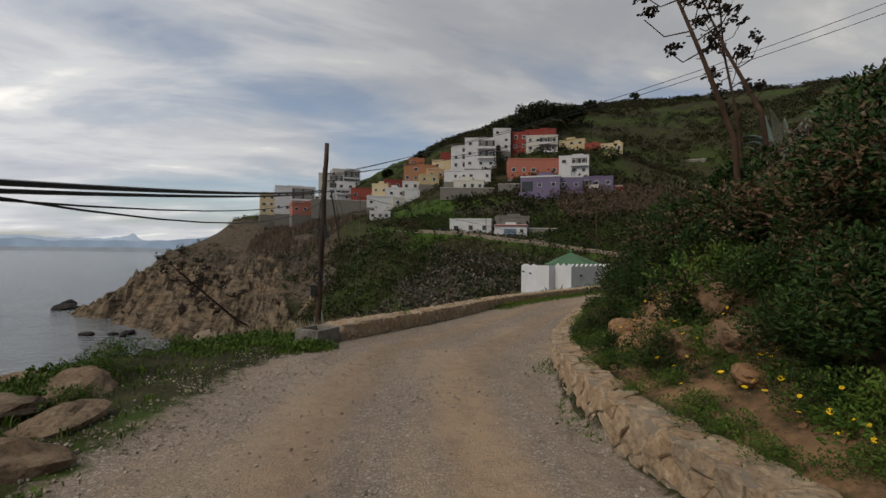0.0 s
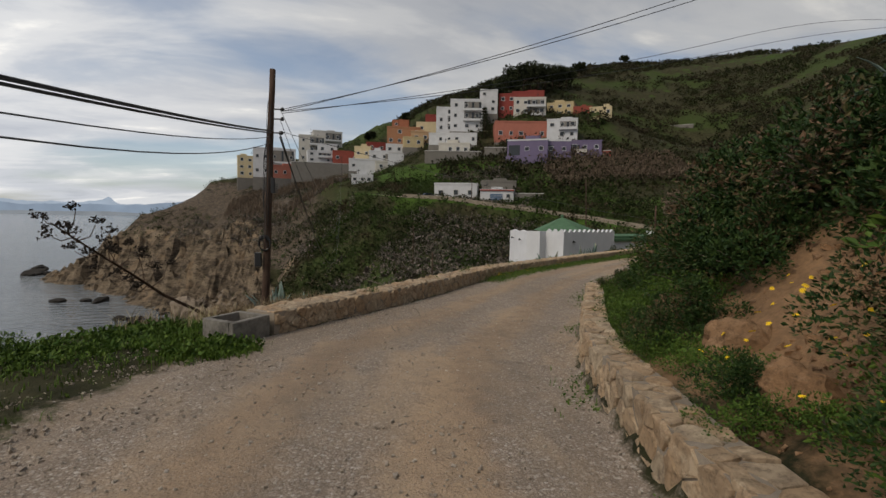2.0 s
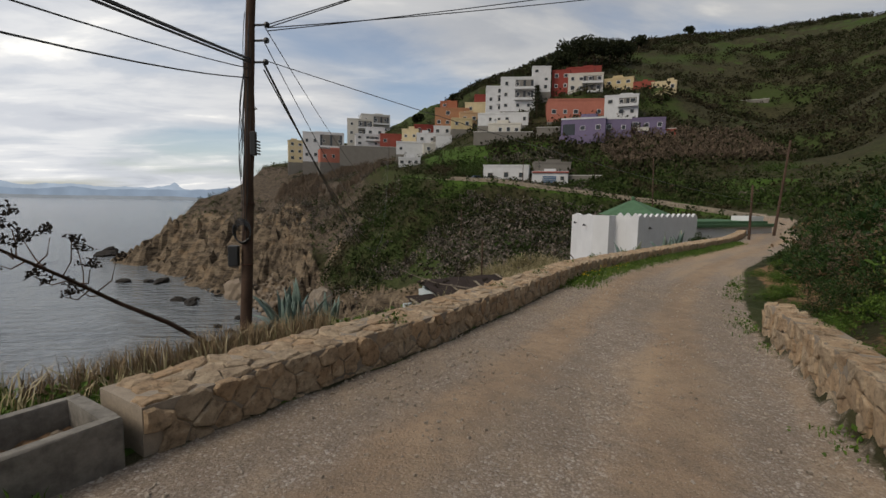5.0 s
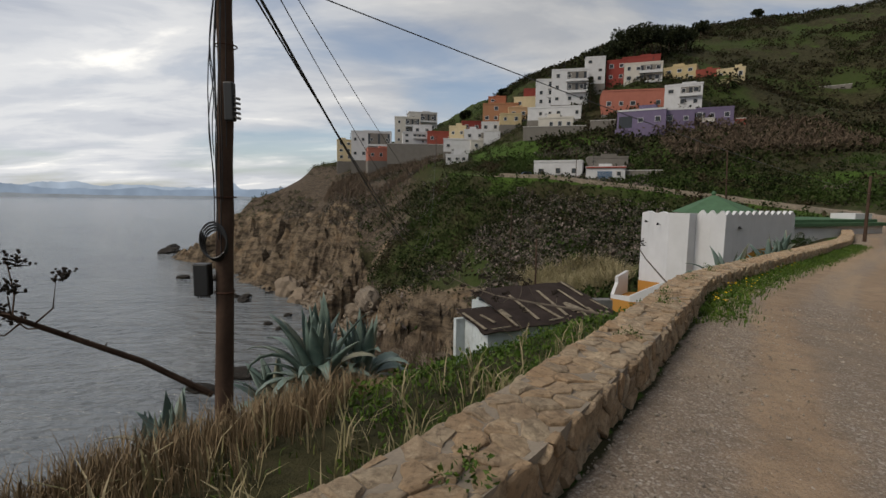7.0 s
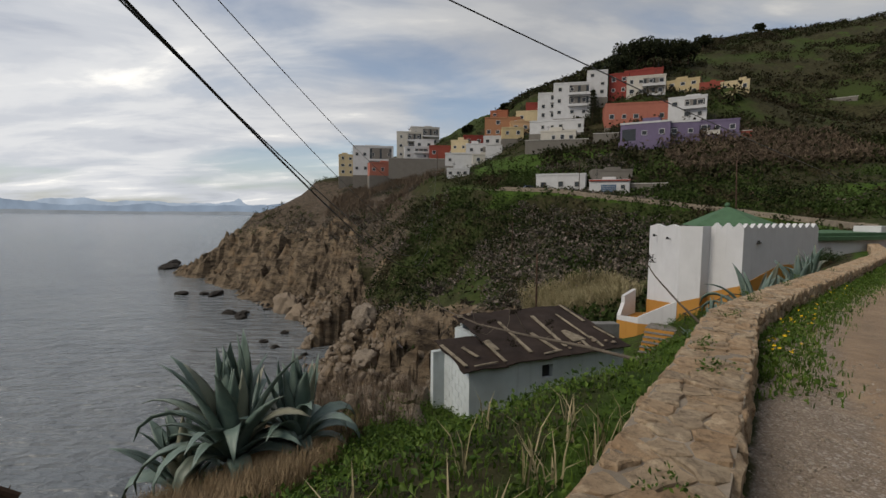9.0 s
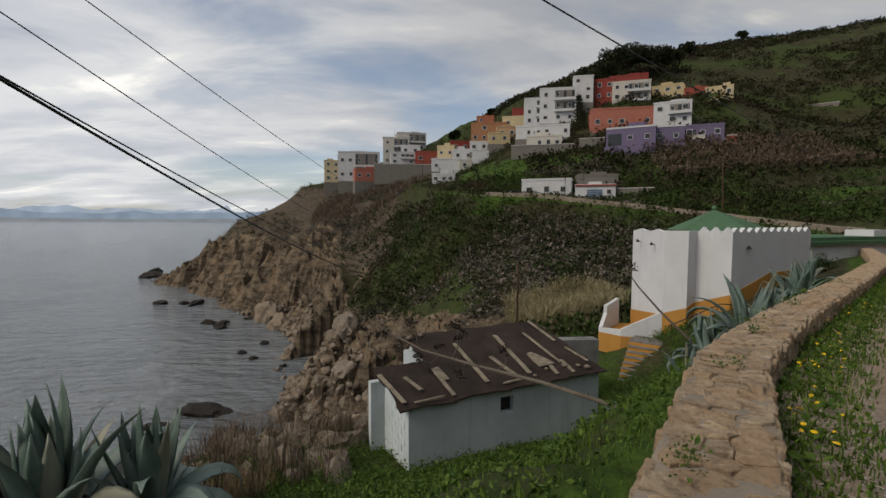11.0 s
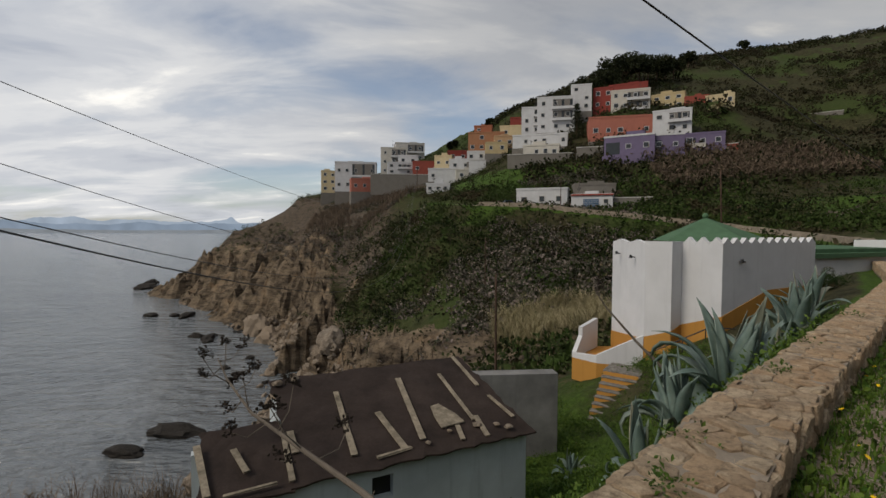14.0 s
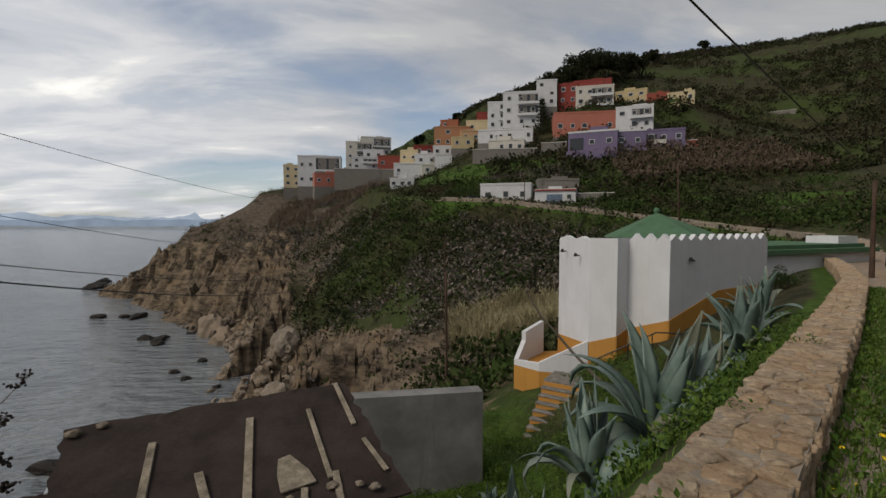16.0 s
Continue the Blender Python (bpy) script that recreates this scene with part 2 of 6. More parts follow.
def build_sky():
    nt = world.node_tree
    nt.nodes.clear()
    N = nt.nodes.new
    out = N("ShaderNodeOutputWorld")
    sky = N("ShaderNodeTexSky")
    sky.sky_type, sky.sun_disc = "NISHITA", False
    sky.sun_elevation, sky.sun_rotation = radians(SUN_EL), radians(90 - SUN_AZ)
    blue = N("ShaderNodeBackground")
    blue.inputs["Strength"].default_value = 0.105
    nt.links.new(sky.outputs[0], blue.inputs["Color"])
    co = N("ShaderNodeTexCoord")
    sep = N("ShaderNodeSeparateXYZ")
    nt.links.new(co.outputs["Generated"], sep.inputs[0])

    def calc(op, a, b=None, clamp=False):
        n = N("ShaderNodeMath")
        n.operation, n.use_clamp = op, clamp
        for i, v in enumerate((a, b)):
            if v is None:
                continue
            if isinstance(v, (int, float)):
                n.inputs[i].default_value = v
            else:
                nt.links.new(v, n.inputs[i])
        return n.outputs[0]

    high = calc("MAXIMUM", sep.outputs["Z"], 0.0)
    den = calc("ADD", high, 0.16)
    flat = N("ShaderNodeCombineXYZ")
    nt.links.new(calc("DIVIDE", sep.outputs["X"], den), flat.inputs[0])
    nt.links.new(calc("DIVIDE", sep.outputs["Y"], den), flat.inputs[1])

    def cloud(scale, detail, rough, shift, distort, squash):
        m = N("ShaderNodeMapping")
        m.inputs["Location"].default_value = shift
        m.inputs["Rotation"].default_value = (0, 0, radians(-24))
        m.inputs["Scale"].default_value = squash
        nt.links.new(flat.outputs[0], m.inputs[0])
        n = N("ShaderNodeTexNoise")
        n.inputs["Scale"].default_value, n.inputs["Detail"].default_value = scale, detail
        n.inputs["Roughness"].default_value, n.inputs["Distortion"].default_value = rough, distort
        nt.links.new(m.outputs[0], n.inputs["Vector"])
        return n.outputs["Fac"]

    def ramp(fac, stops):
        r = N("ShaderNodeValToRGB")
        r.color_ramp.interpolation = "EASE"
        while len(r.color_ramp.elements) < len(stops):
            r.color_ramp.elements.new(0.5)
        for e, (p, c) in zip(r.color_ramp.elements, stops):
            e.position, e.color = p, (*c, 1)
        nt.links.new(fac, r.inputs[0])
        return r.outputs[0]

    wide = cloud(.5, 5, .5, (3.1, 1.7, 0), .4, (1.0, 1.5, 1))
    fine = cloud(1.25, 9, .56, (7.3, 2.2, 0), .35, (.9, 1.7, 1))
    mask = ramp(calc("ADD", calc("MULTIPLY", wide, .7), calc("MULTIPLY", fine, .3)), [(.37, (0.3,) * 3), (.55, (1,) * 3)])
    tone = ramp(fine, [(.26, (.33, .35, .395)), (.44, (.43, .445, .475)), (.58, (.53, .535, .545)), (.76, (.86, .83, .77))])
    # the cloud brightens towards the sun's side, low over the sea
    way = N("ShaderNodeVectorMath")
    way.operation = "DOT_PRODUCT"
    nt.links.new(co.outputs["Generated"], way.inputs[0])
    az, el = radians(130), radians(18)
    way.inputs[1].default_value = (math.cos(az) * math.cos(el), math.sin(az) * math.cos(el), math.sin(el))
    glow = calc("POWER", calc("MAXIMUM", way.outputs["Value"], 0.0), 5.0)
    low = calc("SUBTRACT", 1.0, calc("MULTIPLY", high, 2.2), True)
    power = calc("ADD", .80, calc("ADD", calc("MULTIPLY", glow, .5), calc("MULTIPLY", low, .18)))
    white = N("ShaderNodeBackground")
    nt.links.new(tone, white.inputs["Color"])
    nt.links.new(power, white.inputs["Strength"])
    mix = N("ShaderNodeMixShader")
    nt.links.new(mask, mix.inputs[0])
    nt.links.new(blue.outputs[0], mix.inputs[1])
    nt.links.new(white.outputs[0], mix.inputs[2])
    nt.links.new(mix.outputs[0], out.inputs[0])


build_sky()
sun_data = bpy.data.lights.new("sun", "SUN")
sun_data.energy, sun_data.angle, sun_data.color = 1.9, radians(26), (1.0, .90, .76)
sun = new("sun", sun_data)
sun.matrix_world = look((0, 0, 60), (-math.cos(radians(SUN_AZ)) * math.cos(radians(SUN_EL)), -math.sin(radians(SUN_AZ)) * math.cos(radians(SUN_EL)), 60 - math.sin(radians(SUN_EL))))


# ---------------------------------------------------------------- materials
class Nodes:
    """A short way to write a procedural material."""

    def __init__(self, name, rough=.85, metal=0.0):
        self.m = bpy.data.materials.new(name)
        self.m.use_nodes = True
        self.t = self.m.node_tree
        self.b = self.t.nodes["Principled BSDF"]
        self.b.inputs["Roughness"].default_value = rough
        self.b.inputs["Metallic"].default_value = metal
        if rough > .5:
            self.b.inputs["Specular IOR Level"].default_value = .12
        self.pos = self.t.nodes.new("ShaderNodeNewGeometry").outputs["Position"]

    def link(self, a, b):
        self.t.links.new(a, b)

    def local(self):
        self.pos = self.t.nodes.new("ShaderNodeTexCoord").outputs["Object"]
        return self

    def noise(self, scale, detail=5, rough=.6, stretch=None, kind="Fac"):
        n = self.t.nodes.new("ShaderNodeTexNoise")
        n.inputs["Scale"].default_value, n.inputs["Detail"].default_value, n.inputs["Roughness"].default_value = scale, detail, rough
        v = self.pos
        if stretch:
            m = self.t.nodes.new("ShaderNodeMapping")
            m.inputs["Scale"].default_value = stretch
            self.link(v, m.inputs[0])
            v = m.outputs[0]
        self.link(v, n.inputs["Vector"])
        return n.outputs[kind]

    def cells(self, scale, out="Distance", feature="F1"):
        n = self.t.nodes.new("ShaderNodeTexVoronoi")
        n.feature = feature
        n.inputs["Scale"].default_value = scale
        self.link(self.pos, n.inputs["Vector"])
        return n.outputs[out]

    def attr(self, name):
        n = self.t.nodes.new("ShaderNodeAttribute")
        n.attribute_name = name
        return n.outputs["Fac"]

    def each(self):
        return self.t.nodes.new("ShaderNodeObjectInfo").outputs["Random"]

    def island(self):
        return self.t.nodes.new("ShaderNodeNewGeometry").outputs["Random Per Island"]

    def calc(self, op, a, b=0.0, clamp=False):
        n = self.t.nodes.new("ShaderNodeMath")
        n.operation, n.use_clamp = op, clamp
        for i, v in enumerate((a, b)):
            if isinstance(v, (int, float)):
                n.inputs[i].default_value = v
            else:
                self.link(v, n.inputs[i])
        return n.outputs[0]

    def ramp(self, fac, *stops):
        r = self.t.nodes.new("ShaderNodeValToRGB")
        while len(r.color_ramp.elements) < len(stops):
            r.color_ramp.elements.new(.5)
        for e, (p, c) in zip(r.color_ramp.elements, stops):
            e.position = p
            e.color = (c, c, c, 1) if isinstance(c, (int, float)) else (*c, 1)
        self.link(fac, r.inputs[0])
        return r.outputs[0]

    def mix(self, fac, a, b, blend="MIX"):
        n = self.t.nodes.new("ShaderNodeMix")
        n.data_type, n.blend_type = "RGBA", blend
        for i, v in ((0, fac), (6, a), (7, b)):
            if isinstance(v, (int, float)):
                n.inputs[i].default_value = v
            elif isinstance(v, tuple):
                n.inputs[i].default_value = (*v, 1)
            else:
                self.link(v, n.inputs[i])
        return n.outputs[2]

    def bump(self, height, strength=.5, distance=.02):
        n = self.t.nodes.new("ShaderNodeBump")
        n.inputs["Strength"].default_value, n.inputs["Distance"].default_value = strength, distance
        self.link(height, n.inputs["Height"])
        self.link(n.outputs[0], self.b.inputs["Normal"])
        return self

    def color(self, c):
        if isinstance(c, tuple):
            self.b.inputs["Base Color"].default_value = (*c, 1)
        else:
            self.link(c, self.b.inputs["Base Color"])
        return self


def scaled(c, k):
    return tuple(min(1, v * k) for v in c)


def plain(name, c, rough=.85, metal=0.0, grain=30.0, vary=.25, bump=.15, large=1.5):
    """A worn surface of one colour, with stains and grain."""
    n = Nodes(name, rough, metal)
    a = n.noise(large, 6, .65)
    col = n.mix(n.ramp(a, (.3, 0.0), (.7, 1.0)), scaled(c, 1 - vary), scaled(c, 1 + vary * .4))
    g = n.noise(grain, 4, .6)
    col = n.mix(n.ramp(g, (.35, .0), (.7, .35)), col, scaled(c, 1 - vary * 1.3))
    n.color(col).bump(g, bump, .01)
    return n.m


def painted(name, c, streak=.2):
    """Limewashed wall with rain streaks and patches."""
    n = Nodes(name, .9)
    a = n.noise(.7, 6, .6)
    s = n.noise(2.2, 6, .65, (1.6, 1.6, .12))
    col = n.mix(n.ramp(a, (.35, 0.0), (.7, 1.0)), scaled(c, 1 - streak * .6), c)
    col = n.mix(n.ramp(s, (.55, 0.0), (.8, streak * 2)), col, scaled(c, .55))
    n.color(col).bump(n.noise(14, 5, .6), .25, .012)
    return n.m


def make_ground():
    n = Nodes("ground", .95)
    big, mid, fin = n.noise(.18, 5), n.noise(1.7, 6, .65), n.noise(16, 6, .7)
    peb = n.cells(48, "Distance")
    pcol = n.cells(48, "Color")
    # lane: worn brown earth in the tracks, grey gravel between
    earth = n.mix(n.ramp(mid, (.3, 0.0), (.7, 1.0)), (.245, .172, .114), (.385, .278, .185))
    gravel = n.mix(n.ramp(peb, (.1, 0.0), (.6, 1.0)), (.38, .31, .245), (.215, .17, .132))
    sep = n.t.nodes.new("ShaderNodeSeparateColor")
    n.link(pcol, sep.inputs[0])
    gravel = n.mix(n.ramp(sep.outputs[0], (.8, 0.0), (.98, .8)), gravel, (.50, .455, .40))
    wheel = n.attr("wheel")
    lane = n.mix(n.ramp(n.calc("ADD", wheel, n.calc("MULTIPLY", n.calc("SUBTRACT", mid, .5), 1.5)), (.25, 0.0), (.75, 1.0)), gravel, earth)
    lane = n.mix(n.ramp(fin, (.45, 0.0), (.75, .35)), lane, (.17, .132, .1))
    lane = n.mix(n.ramp(n.attr("streak"), (.55, 0.0), (.8, .4)), lane, (.18, .14, .105))
    lane = n.mix(n.ramp(n.attr("streak"), (.18, .6), (.45, 0.0)), lane, (.42, .30, .19))
    # wild land: soil, scrub and grass
    soil = n.mix(n.ramp(mid, (.3, 0.0), (.7, 1.0)), (.13, .08, .045), (.32, .19, .10))
    soil = n.mix(n.ramp(fin, (.4, 0.0), (.7, .6)), soil, (.09, .062, .04))
    scrub = n.mix(n.ramp(n.noise(.9, 7, .7), (.36, 0.0), (.64, 1.0)), (.016, .018, .008), (.06, .055, .026))
    scrub = n.mix(n.ramp(n.noise(.035, 3, .6), (.47, 0.0), (.58, .7)), scrub, (.038, .062, .013))
    scrub = n.mix(n.ramp(n.noise(4.0, 5, .7), (.52, 0.0), (.74, .55)), scrub, (.085, .065, .042))
    grass = n.mix(n.ramp(n.noise(3.5, 6, .7), (.35, 0.0), (.68, 1.0)), (.025, .045, .009), (.075, .13, .02))
    wild = n.mix(n.ramp(n.calc("ADD", n.attr("green"), n.calc("MULTIPLY", n.calc("SUBTRACT", big, .5), .9)), (.42, 0.0), (.58, 1.0)), scrub, grass)
    wild = n.mix(n.ramp(n.calc("ADD", n.attr("bare"), n.calc("MULTIPLY", n.calc("SUBTRACT", mid, .5), 1.1)), (.42, 0.0), (.6, 1.0)), wild, soil)
    stony = n.mix(n.ramp(n.noise(.8, 6, .7), (.35, 0.0), (.65, 1.0)), (.035, .028, .021), (.115, .088, .062))
    stony = n.mix(n.ramp(n.noise(2.6, 5, .75), (.56, 0.0), (.68, .8)), stony, (.24, .20, .17))
    wild = n.mix(n.ramp(n.calc("ADD", n.attr("talus"), n.calc("MULTIPLY", n.calc("SUBTRACT", n.noise(.12, 6, .7), .5), 1.3)), (.42, 0.0), (.6, 1.0)), wild, stony)
    rock = n.mix(n.ramp(n.noise(.3, 8, .66, (.6, .6, 2.0)), (.36, 0.0), (.6, 1.0)), (.05, .039, .029), (.235, .18, .122))
    rock = n.mix(n.ramp(n.noise(1.1, 9, .72, (.7, .7, 2.5)), (.53, 0.0), (.62, .8)), rock, (.04, .031, .024))
    rock = n.mix(n.ramp(n.noise(.13, 3), (.56, 0.0), (.66, .5)), rock, (.29, .20, .12))
    wild = n.mix(n.ramp(n.calc("ADD", n.attr("rock"), n.calc("MULTIPLY", n.calc("SUBTRACT", n.noise(.7, 6, .7), .5), 1.2)), (.42, 0.0), (.58, 1.0)), wild, rock)
    edge = n.calc("ADD", n.attr("lane"), n.calc("MULTIPLY", n.calc("SUBTRACT", n.noise(2.6, 6, .7), .5), 1.0))
    lane = n.mix(n.ramp(n.noise(5.5, 7, .72), (.36, .4), (.52, 0.0)), lane, (.14, .112, .088))
    lane = n.mix(n.ramp(n.noise(2.1, 6, .7, (1, .35, 1)), (.5, 0.0), (.66, .5)), lane, (.33, .25, .17))
    lane = n.mix(n.ramp(n.noise(55, 5, .75), (.34, .7), (.45, 0.0)), lane, (.09, .07, .054))
    lane = n.mix(n.ramp(n.noise(75, 4, .7), (.57, 0.0), (.66, .75)), lane, (.40, .345, .285))
    n.color(n.mix(n.ramp(edge, (.42, 0.0), (.6, 1.0)), wild, lane))
    h = n.calc("ADD", n.calc("MULTIPLY", fin, .6), n.calc("MULTIPLY", peb, -.14))
    h2 = n.calc("ADD", h, n.calc("MULTIPLY", n.calc("MULTIPLY", n.noise(1.1, 8, .7, (1, 1, 2)), n.attr("rock")), 22.0))
    n.bump(h2, 1.0, .04)
    return n.m


def make_sea():
    n = Nodes("sea_water", .12)
    w1 = n.calc("ADD", n.noise(.30, 2, .45, (.5, 1.35, 1)), n.calc("MULTIPLY", n.noise(1.0, 3, .55, (.6, 1.3, 1)), .33))
    w2 = n.noise(.05, 4, .5, (.6, 1.4, 1))
    n.color(n.mix(n.ramp(w2, (.3, 0.0), (.7, 1.0)), (.11, .122, .132), (.165, .177, .183)))
    n.b.inputs["IOR"].default_value = 1.33
    n.bump(w1, 1.0, 1.9)
    return n.m


def make_stone(name, light, dark, rust):
    n = Nodes(name, .88)
    r = n.each()
    isl = n.island()
    pick = n.calc("FRACT", n.calc("ADD", n.calc("MULTIPLY", r, 7.3), n.calc("MULTIPLY", isl, 5.1)))
    a = n.noise(3.2, 7, .68)
    col = n.mix(n.ramp(a, (.32, 0.0), (.68, 1.0)), dark, light)
    col = n.mix(n.ramp(pick, (.15, 0.0), (.55, .55), (.8, .1), (1, .5)), col, rust)
    col = n.mix(n.ramp(n.noise(16, 7, .75), (.48, 0.0), (.64, .65)), col, scaled(dark, .5))
    col = n.mix(n.ramp(n.noise(6, 8, .75), (.54, 0.0), (.66, .6)), col, scaled(light, 1.25))
    n.color(col).bump(n.calc("ADD", n.noise(9, 9, .75), n.calc("MULTIPLY", n.noise(50, 4, .7), .35)), 1.0, .05)
    return n.m


def make_leaf(name, a, b, dry=None, dryness=.0, rough=.55, patches=None):
    n = Nodes(name, rough)
    col = n.mix(n.island(), a, b)
    big = n.noise(1.4, 4)
    col = n.mix(n.ramp(big, (.35, .0), (.7, .55)), col, scaled(a, .6))
    if dry:
        mask = n.ramp(n.calc("ADD", n.calc("MULTIPLY", n.noise(1.1, 3), .8), n.calc("MULTIPLY", n.island(), .25)), (.62 - dryness, 0.0), (.72 - dryness, 1.0))
        col = n.mix(mask, col, dry)
    if patches:
        col = n.mix(n.ramp(n.noise(.06, 5, .65), (.46, 0.0), (.56, .75)), col, patches[0])
        col = n.mix(n.ramp(n.noise(.09, 4, .65, (1.3, .8, 1)), (.54, 0.0), (.62, .75)), col, patches[1])
    n.color(col)
    return n.m


M_GROUND, M_SEA = make_ground(), make_sea()
M_STONE = make_stone("wall_stone", (.56, .445, .31), (.26, .195, .135), (.46, .285, .15))
M_MORTAR = plain("mortar", (.30, .25, .195), .95, grain=40, vary=.4, bump=.5)
M_ROCK = make_stone("bank_rock", (.38, .25, .15), (.17, .105, .062), (.38, .20, .09))
M_VERGE_ROCK = make_stone("verge_rock", (.34, .26, .18), (.13, .098, .07), (.27, .17, .095))
M_SEAROCK = make_stone("sea_rock", (.045, .04, .035), (.02, .018, .016), (.035, .03, .025))
M_BOULDER = make_stone("shore_boulder", (.30, .25, .195), (.13, .105, .08), (.25, .185, .125))
M_CONCRETE = plain("concrete", (.23, .212, .185), .9, grain=20, vary=.6, bump=.5, large=4)
M_WHITE = painted("whitewash", (.62, .62, .63), .18)
M_HUTWHITE = painted("peeling_limewash", (.60, .65, .66), .45)
M_OCHRE = painted("ochre_paint", (.46, .23, .055), .2)
M_TIMBER = plain("weathered_timber", (.09, .058, .042), .85, grain=26, vary=.45, bump=.4)
M_BOARD = plain("grey_plank", (.30, .255, .19), .9, grain=22, vary=.6, bump=.4, large=4)
M_GRAVEL = make_stone("gravel", (.50, .44, .37), (.27, .23, .19), (.40, .31, .22))
M_FELT = plain("roofing_felt", (.045, .033, .028), .85, grain=18, vary=.45, bump=.5)
M_BLACK = plain("black_plastic", (.015, .015, .016), .45, vary=.2)
M_GREENROOF = plain("green_roof", (.085, .16, .09), .75, grain=12, vary=.25, bump=.3)
M_GLASS = plain("dark_window", (.03, .035, .04), .12, vary=.2, bump=0)
M_RENDER = painted("old_render", (.28, .275, .265), .8)
M_IRON = plain("rusty_iron", (.10, .05, .035), .7, .3, vary=.4)
M_LAMP = plain("black_iron", (.02, .02, .02), .5, .4)
PAINT = {"white": (.58, .58, .585), "offwhite": (.55, .52, .46), "cream": (.58, .48, .30), "grey": (.50, .48, .45), "pink": (.50, .22, .19), "red": (.30, .08, .06),
         "darkred": (.24, .055, .045), "orange": (.36, .18, .10), "brick": (.33, .13, .075), "yellow": (.50, .40, .23), "tan": (.47, .31, .18), "salmon": (.42, .16, .115),
         "purple": (.17, .14, .225), "concrete": (.19, .175, .155)}
M_PAINT = {k: painted("paint_" + k, v, .22) for k, v in PAINT.items()}


# ---------------------------------------------------------------- ground, sea, far coast
def spread(stops):
    """Grid lines: (from, to, step) one after the other."""
    out = []
    for a, b, s in stops:
        out += list(np.arange(a, b, s))
    return np.array(out)


def build_ground():
    xs = spread([(-900, -260, 80), (-260, -140, 10), (-140, -40, 1.6), (-40, -14, .9), (-14, -8, .4), (-8, 12, .18), (12, 30, .4), (30, 100, 1.3), (100, 300, 4), (300, 900, 60)])
    ys = spread([(-700, -60, 80), (-60, -8, 4), (-8, 0, .6), (0, 26, .18), (26, 50, .4), (50, 90, .9), (90, 170, 1.3), (170, 270, 2), (270, 420, 5), (420, 1000, 50)])
    X, Y = np.meshgrid(xs, ys)
    x, y = X.ravel(), Y.ravel()
    h, lane, bank, dl, dr, wl = ground_parts(x, y)
    off = smooth(330, 800, np.hypot(x, y - 100))
    h = h * (1 - off) + off * -40
    near = smooth(60, 25, np.hypot(x, y - 12))
    rough = wave(x, y, 3.1, 41)
    h = h + near * np.where(lane > 0, .008, .05) * rough
    H = h.reshape(X.shape)
    gy, gx = np.gradient(H, ys, xs)
    steep = np.hypot(gx, gy).ravel()
    nx, ny = len(xs), len(ys)
    idx = np.arange(nx * ny).reshape(ny, nx)
    faces = np.stack([idx[:-1, :-1], idx[:-1, 1:], idx[1:, 1:], idx[1:, :-1]], -1).reshape(-1, 4)
    me = bpy.data.meshes.new("ground")
    me.from_pydata(np.stack([x, y, h], 1).tolist(), [], faces.tolist())
    me.materials.append(M_GROUND)
    me.polygons.foreach_set("use_smooth", [True] * len(me.polygons))

    def put(name, v):
        me.attributes.new(name, "FLOAT", "POINT").data.foreach_set("value", v.astype(np.float32))

    soft = np.where(wl < 4, smooth(-1.3, .4, dl), smooth(-.1, .25, dl)) * smooth(.25, -.35, dr)
    put("lane", soft * np.where(y > 135, .2, 1.0))
    d = dl / np.maximum(dl - dr, .1) * 4.4
    put("wheel", np.exp(-((d - 1.35) / .42) ** 2) + np.exp(-((d - 3.0) / .42) ** 2))
    g = smooth(2.5, .2, np.abs(dl)) * (dl < 0) * np.where(wl < 4, .5, 1) + .55 * smooth(-1.2, -4.2, h) * smooth(60, 40, y) * smooth(-12, -5, h) + .2 * smooth(.5, 9, h) * smooth(110, 160, y) * smooth(60, 10, h) * smooth(-8, 8, x)
    g = g + .4 * smooth(.0, .35, wave(x, y, .06, 93)) * smooth(-20, -8, h) * smooth(62, 80, y) * smooth(-25, -5, x) * smooth(22, 12, h) + .55 * smooth(-4, 2, h) * smooth(85, 100, y) * smooth(10.5, 7, h) * smooth(-12, 8, x) * smooth(-.3, .2, wave(x, y, .08, 94)) + .42 * smooth(30, 50, h) * smooth(90, 170, x) * smooth(.05, .5, wave(x * .7, y * 1.5, .05, 91)) + .7 * smooth(10, 16, h) * smooth(24, 18, h) * smooth(5, 14, x) * smooth(60, 45, x)
    put("green", np.clip(g, 0, 1))
    hw = h + 6.5 * wave(x, y, .05, 27) + 11 * smooth(-34, -10, x) * smooth(70, 95, y)
    rock = np.clip(smooth(-4, -12, hw) * smooth(70, 95, y) + smooth(-8, -14, hw) * .8 + smooth(-25, -27, h), 0, 1)
    rock = np.maximum(rock, smooth(1.1, 1.8, steep) * smooth(60, 90, y) * smooth(0, -4, h))
    rock = np.maximum(rock, smooth(-22, -40, x) * smooth(-1, -8, h) * .8)
    put("rock", rock)
    put("talus", .55 * smooth(-12, -18, h) * smooth(-40, -20, x) * smooth(60, 72, y) + .75 * smooth(2, -16, x) * smooth(105, 130, y) * smooth(20, 15, h) * smooth(-16, -10, h))
    put("streak", .5 + .5 * wave(d * 2.4, wl * 1.1, 1.0, 73))
    rough_face = (rock[faces].mean(1) > .45) & (y[faces].mean(1) > 58)
    me.polygons.foreach_set("use_smooth", (~rough_face).tolist())
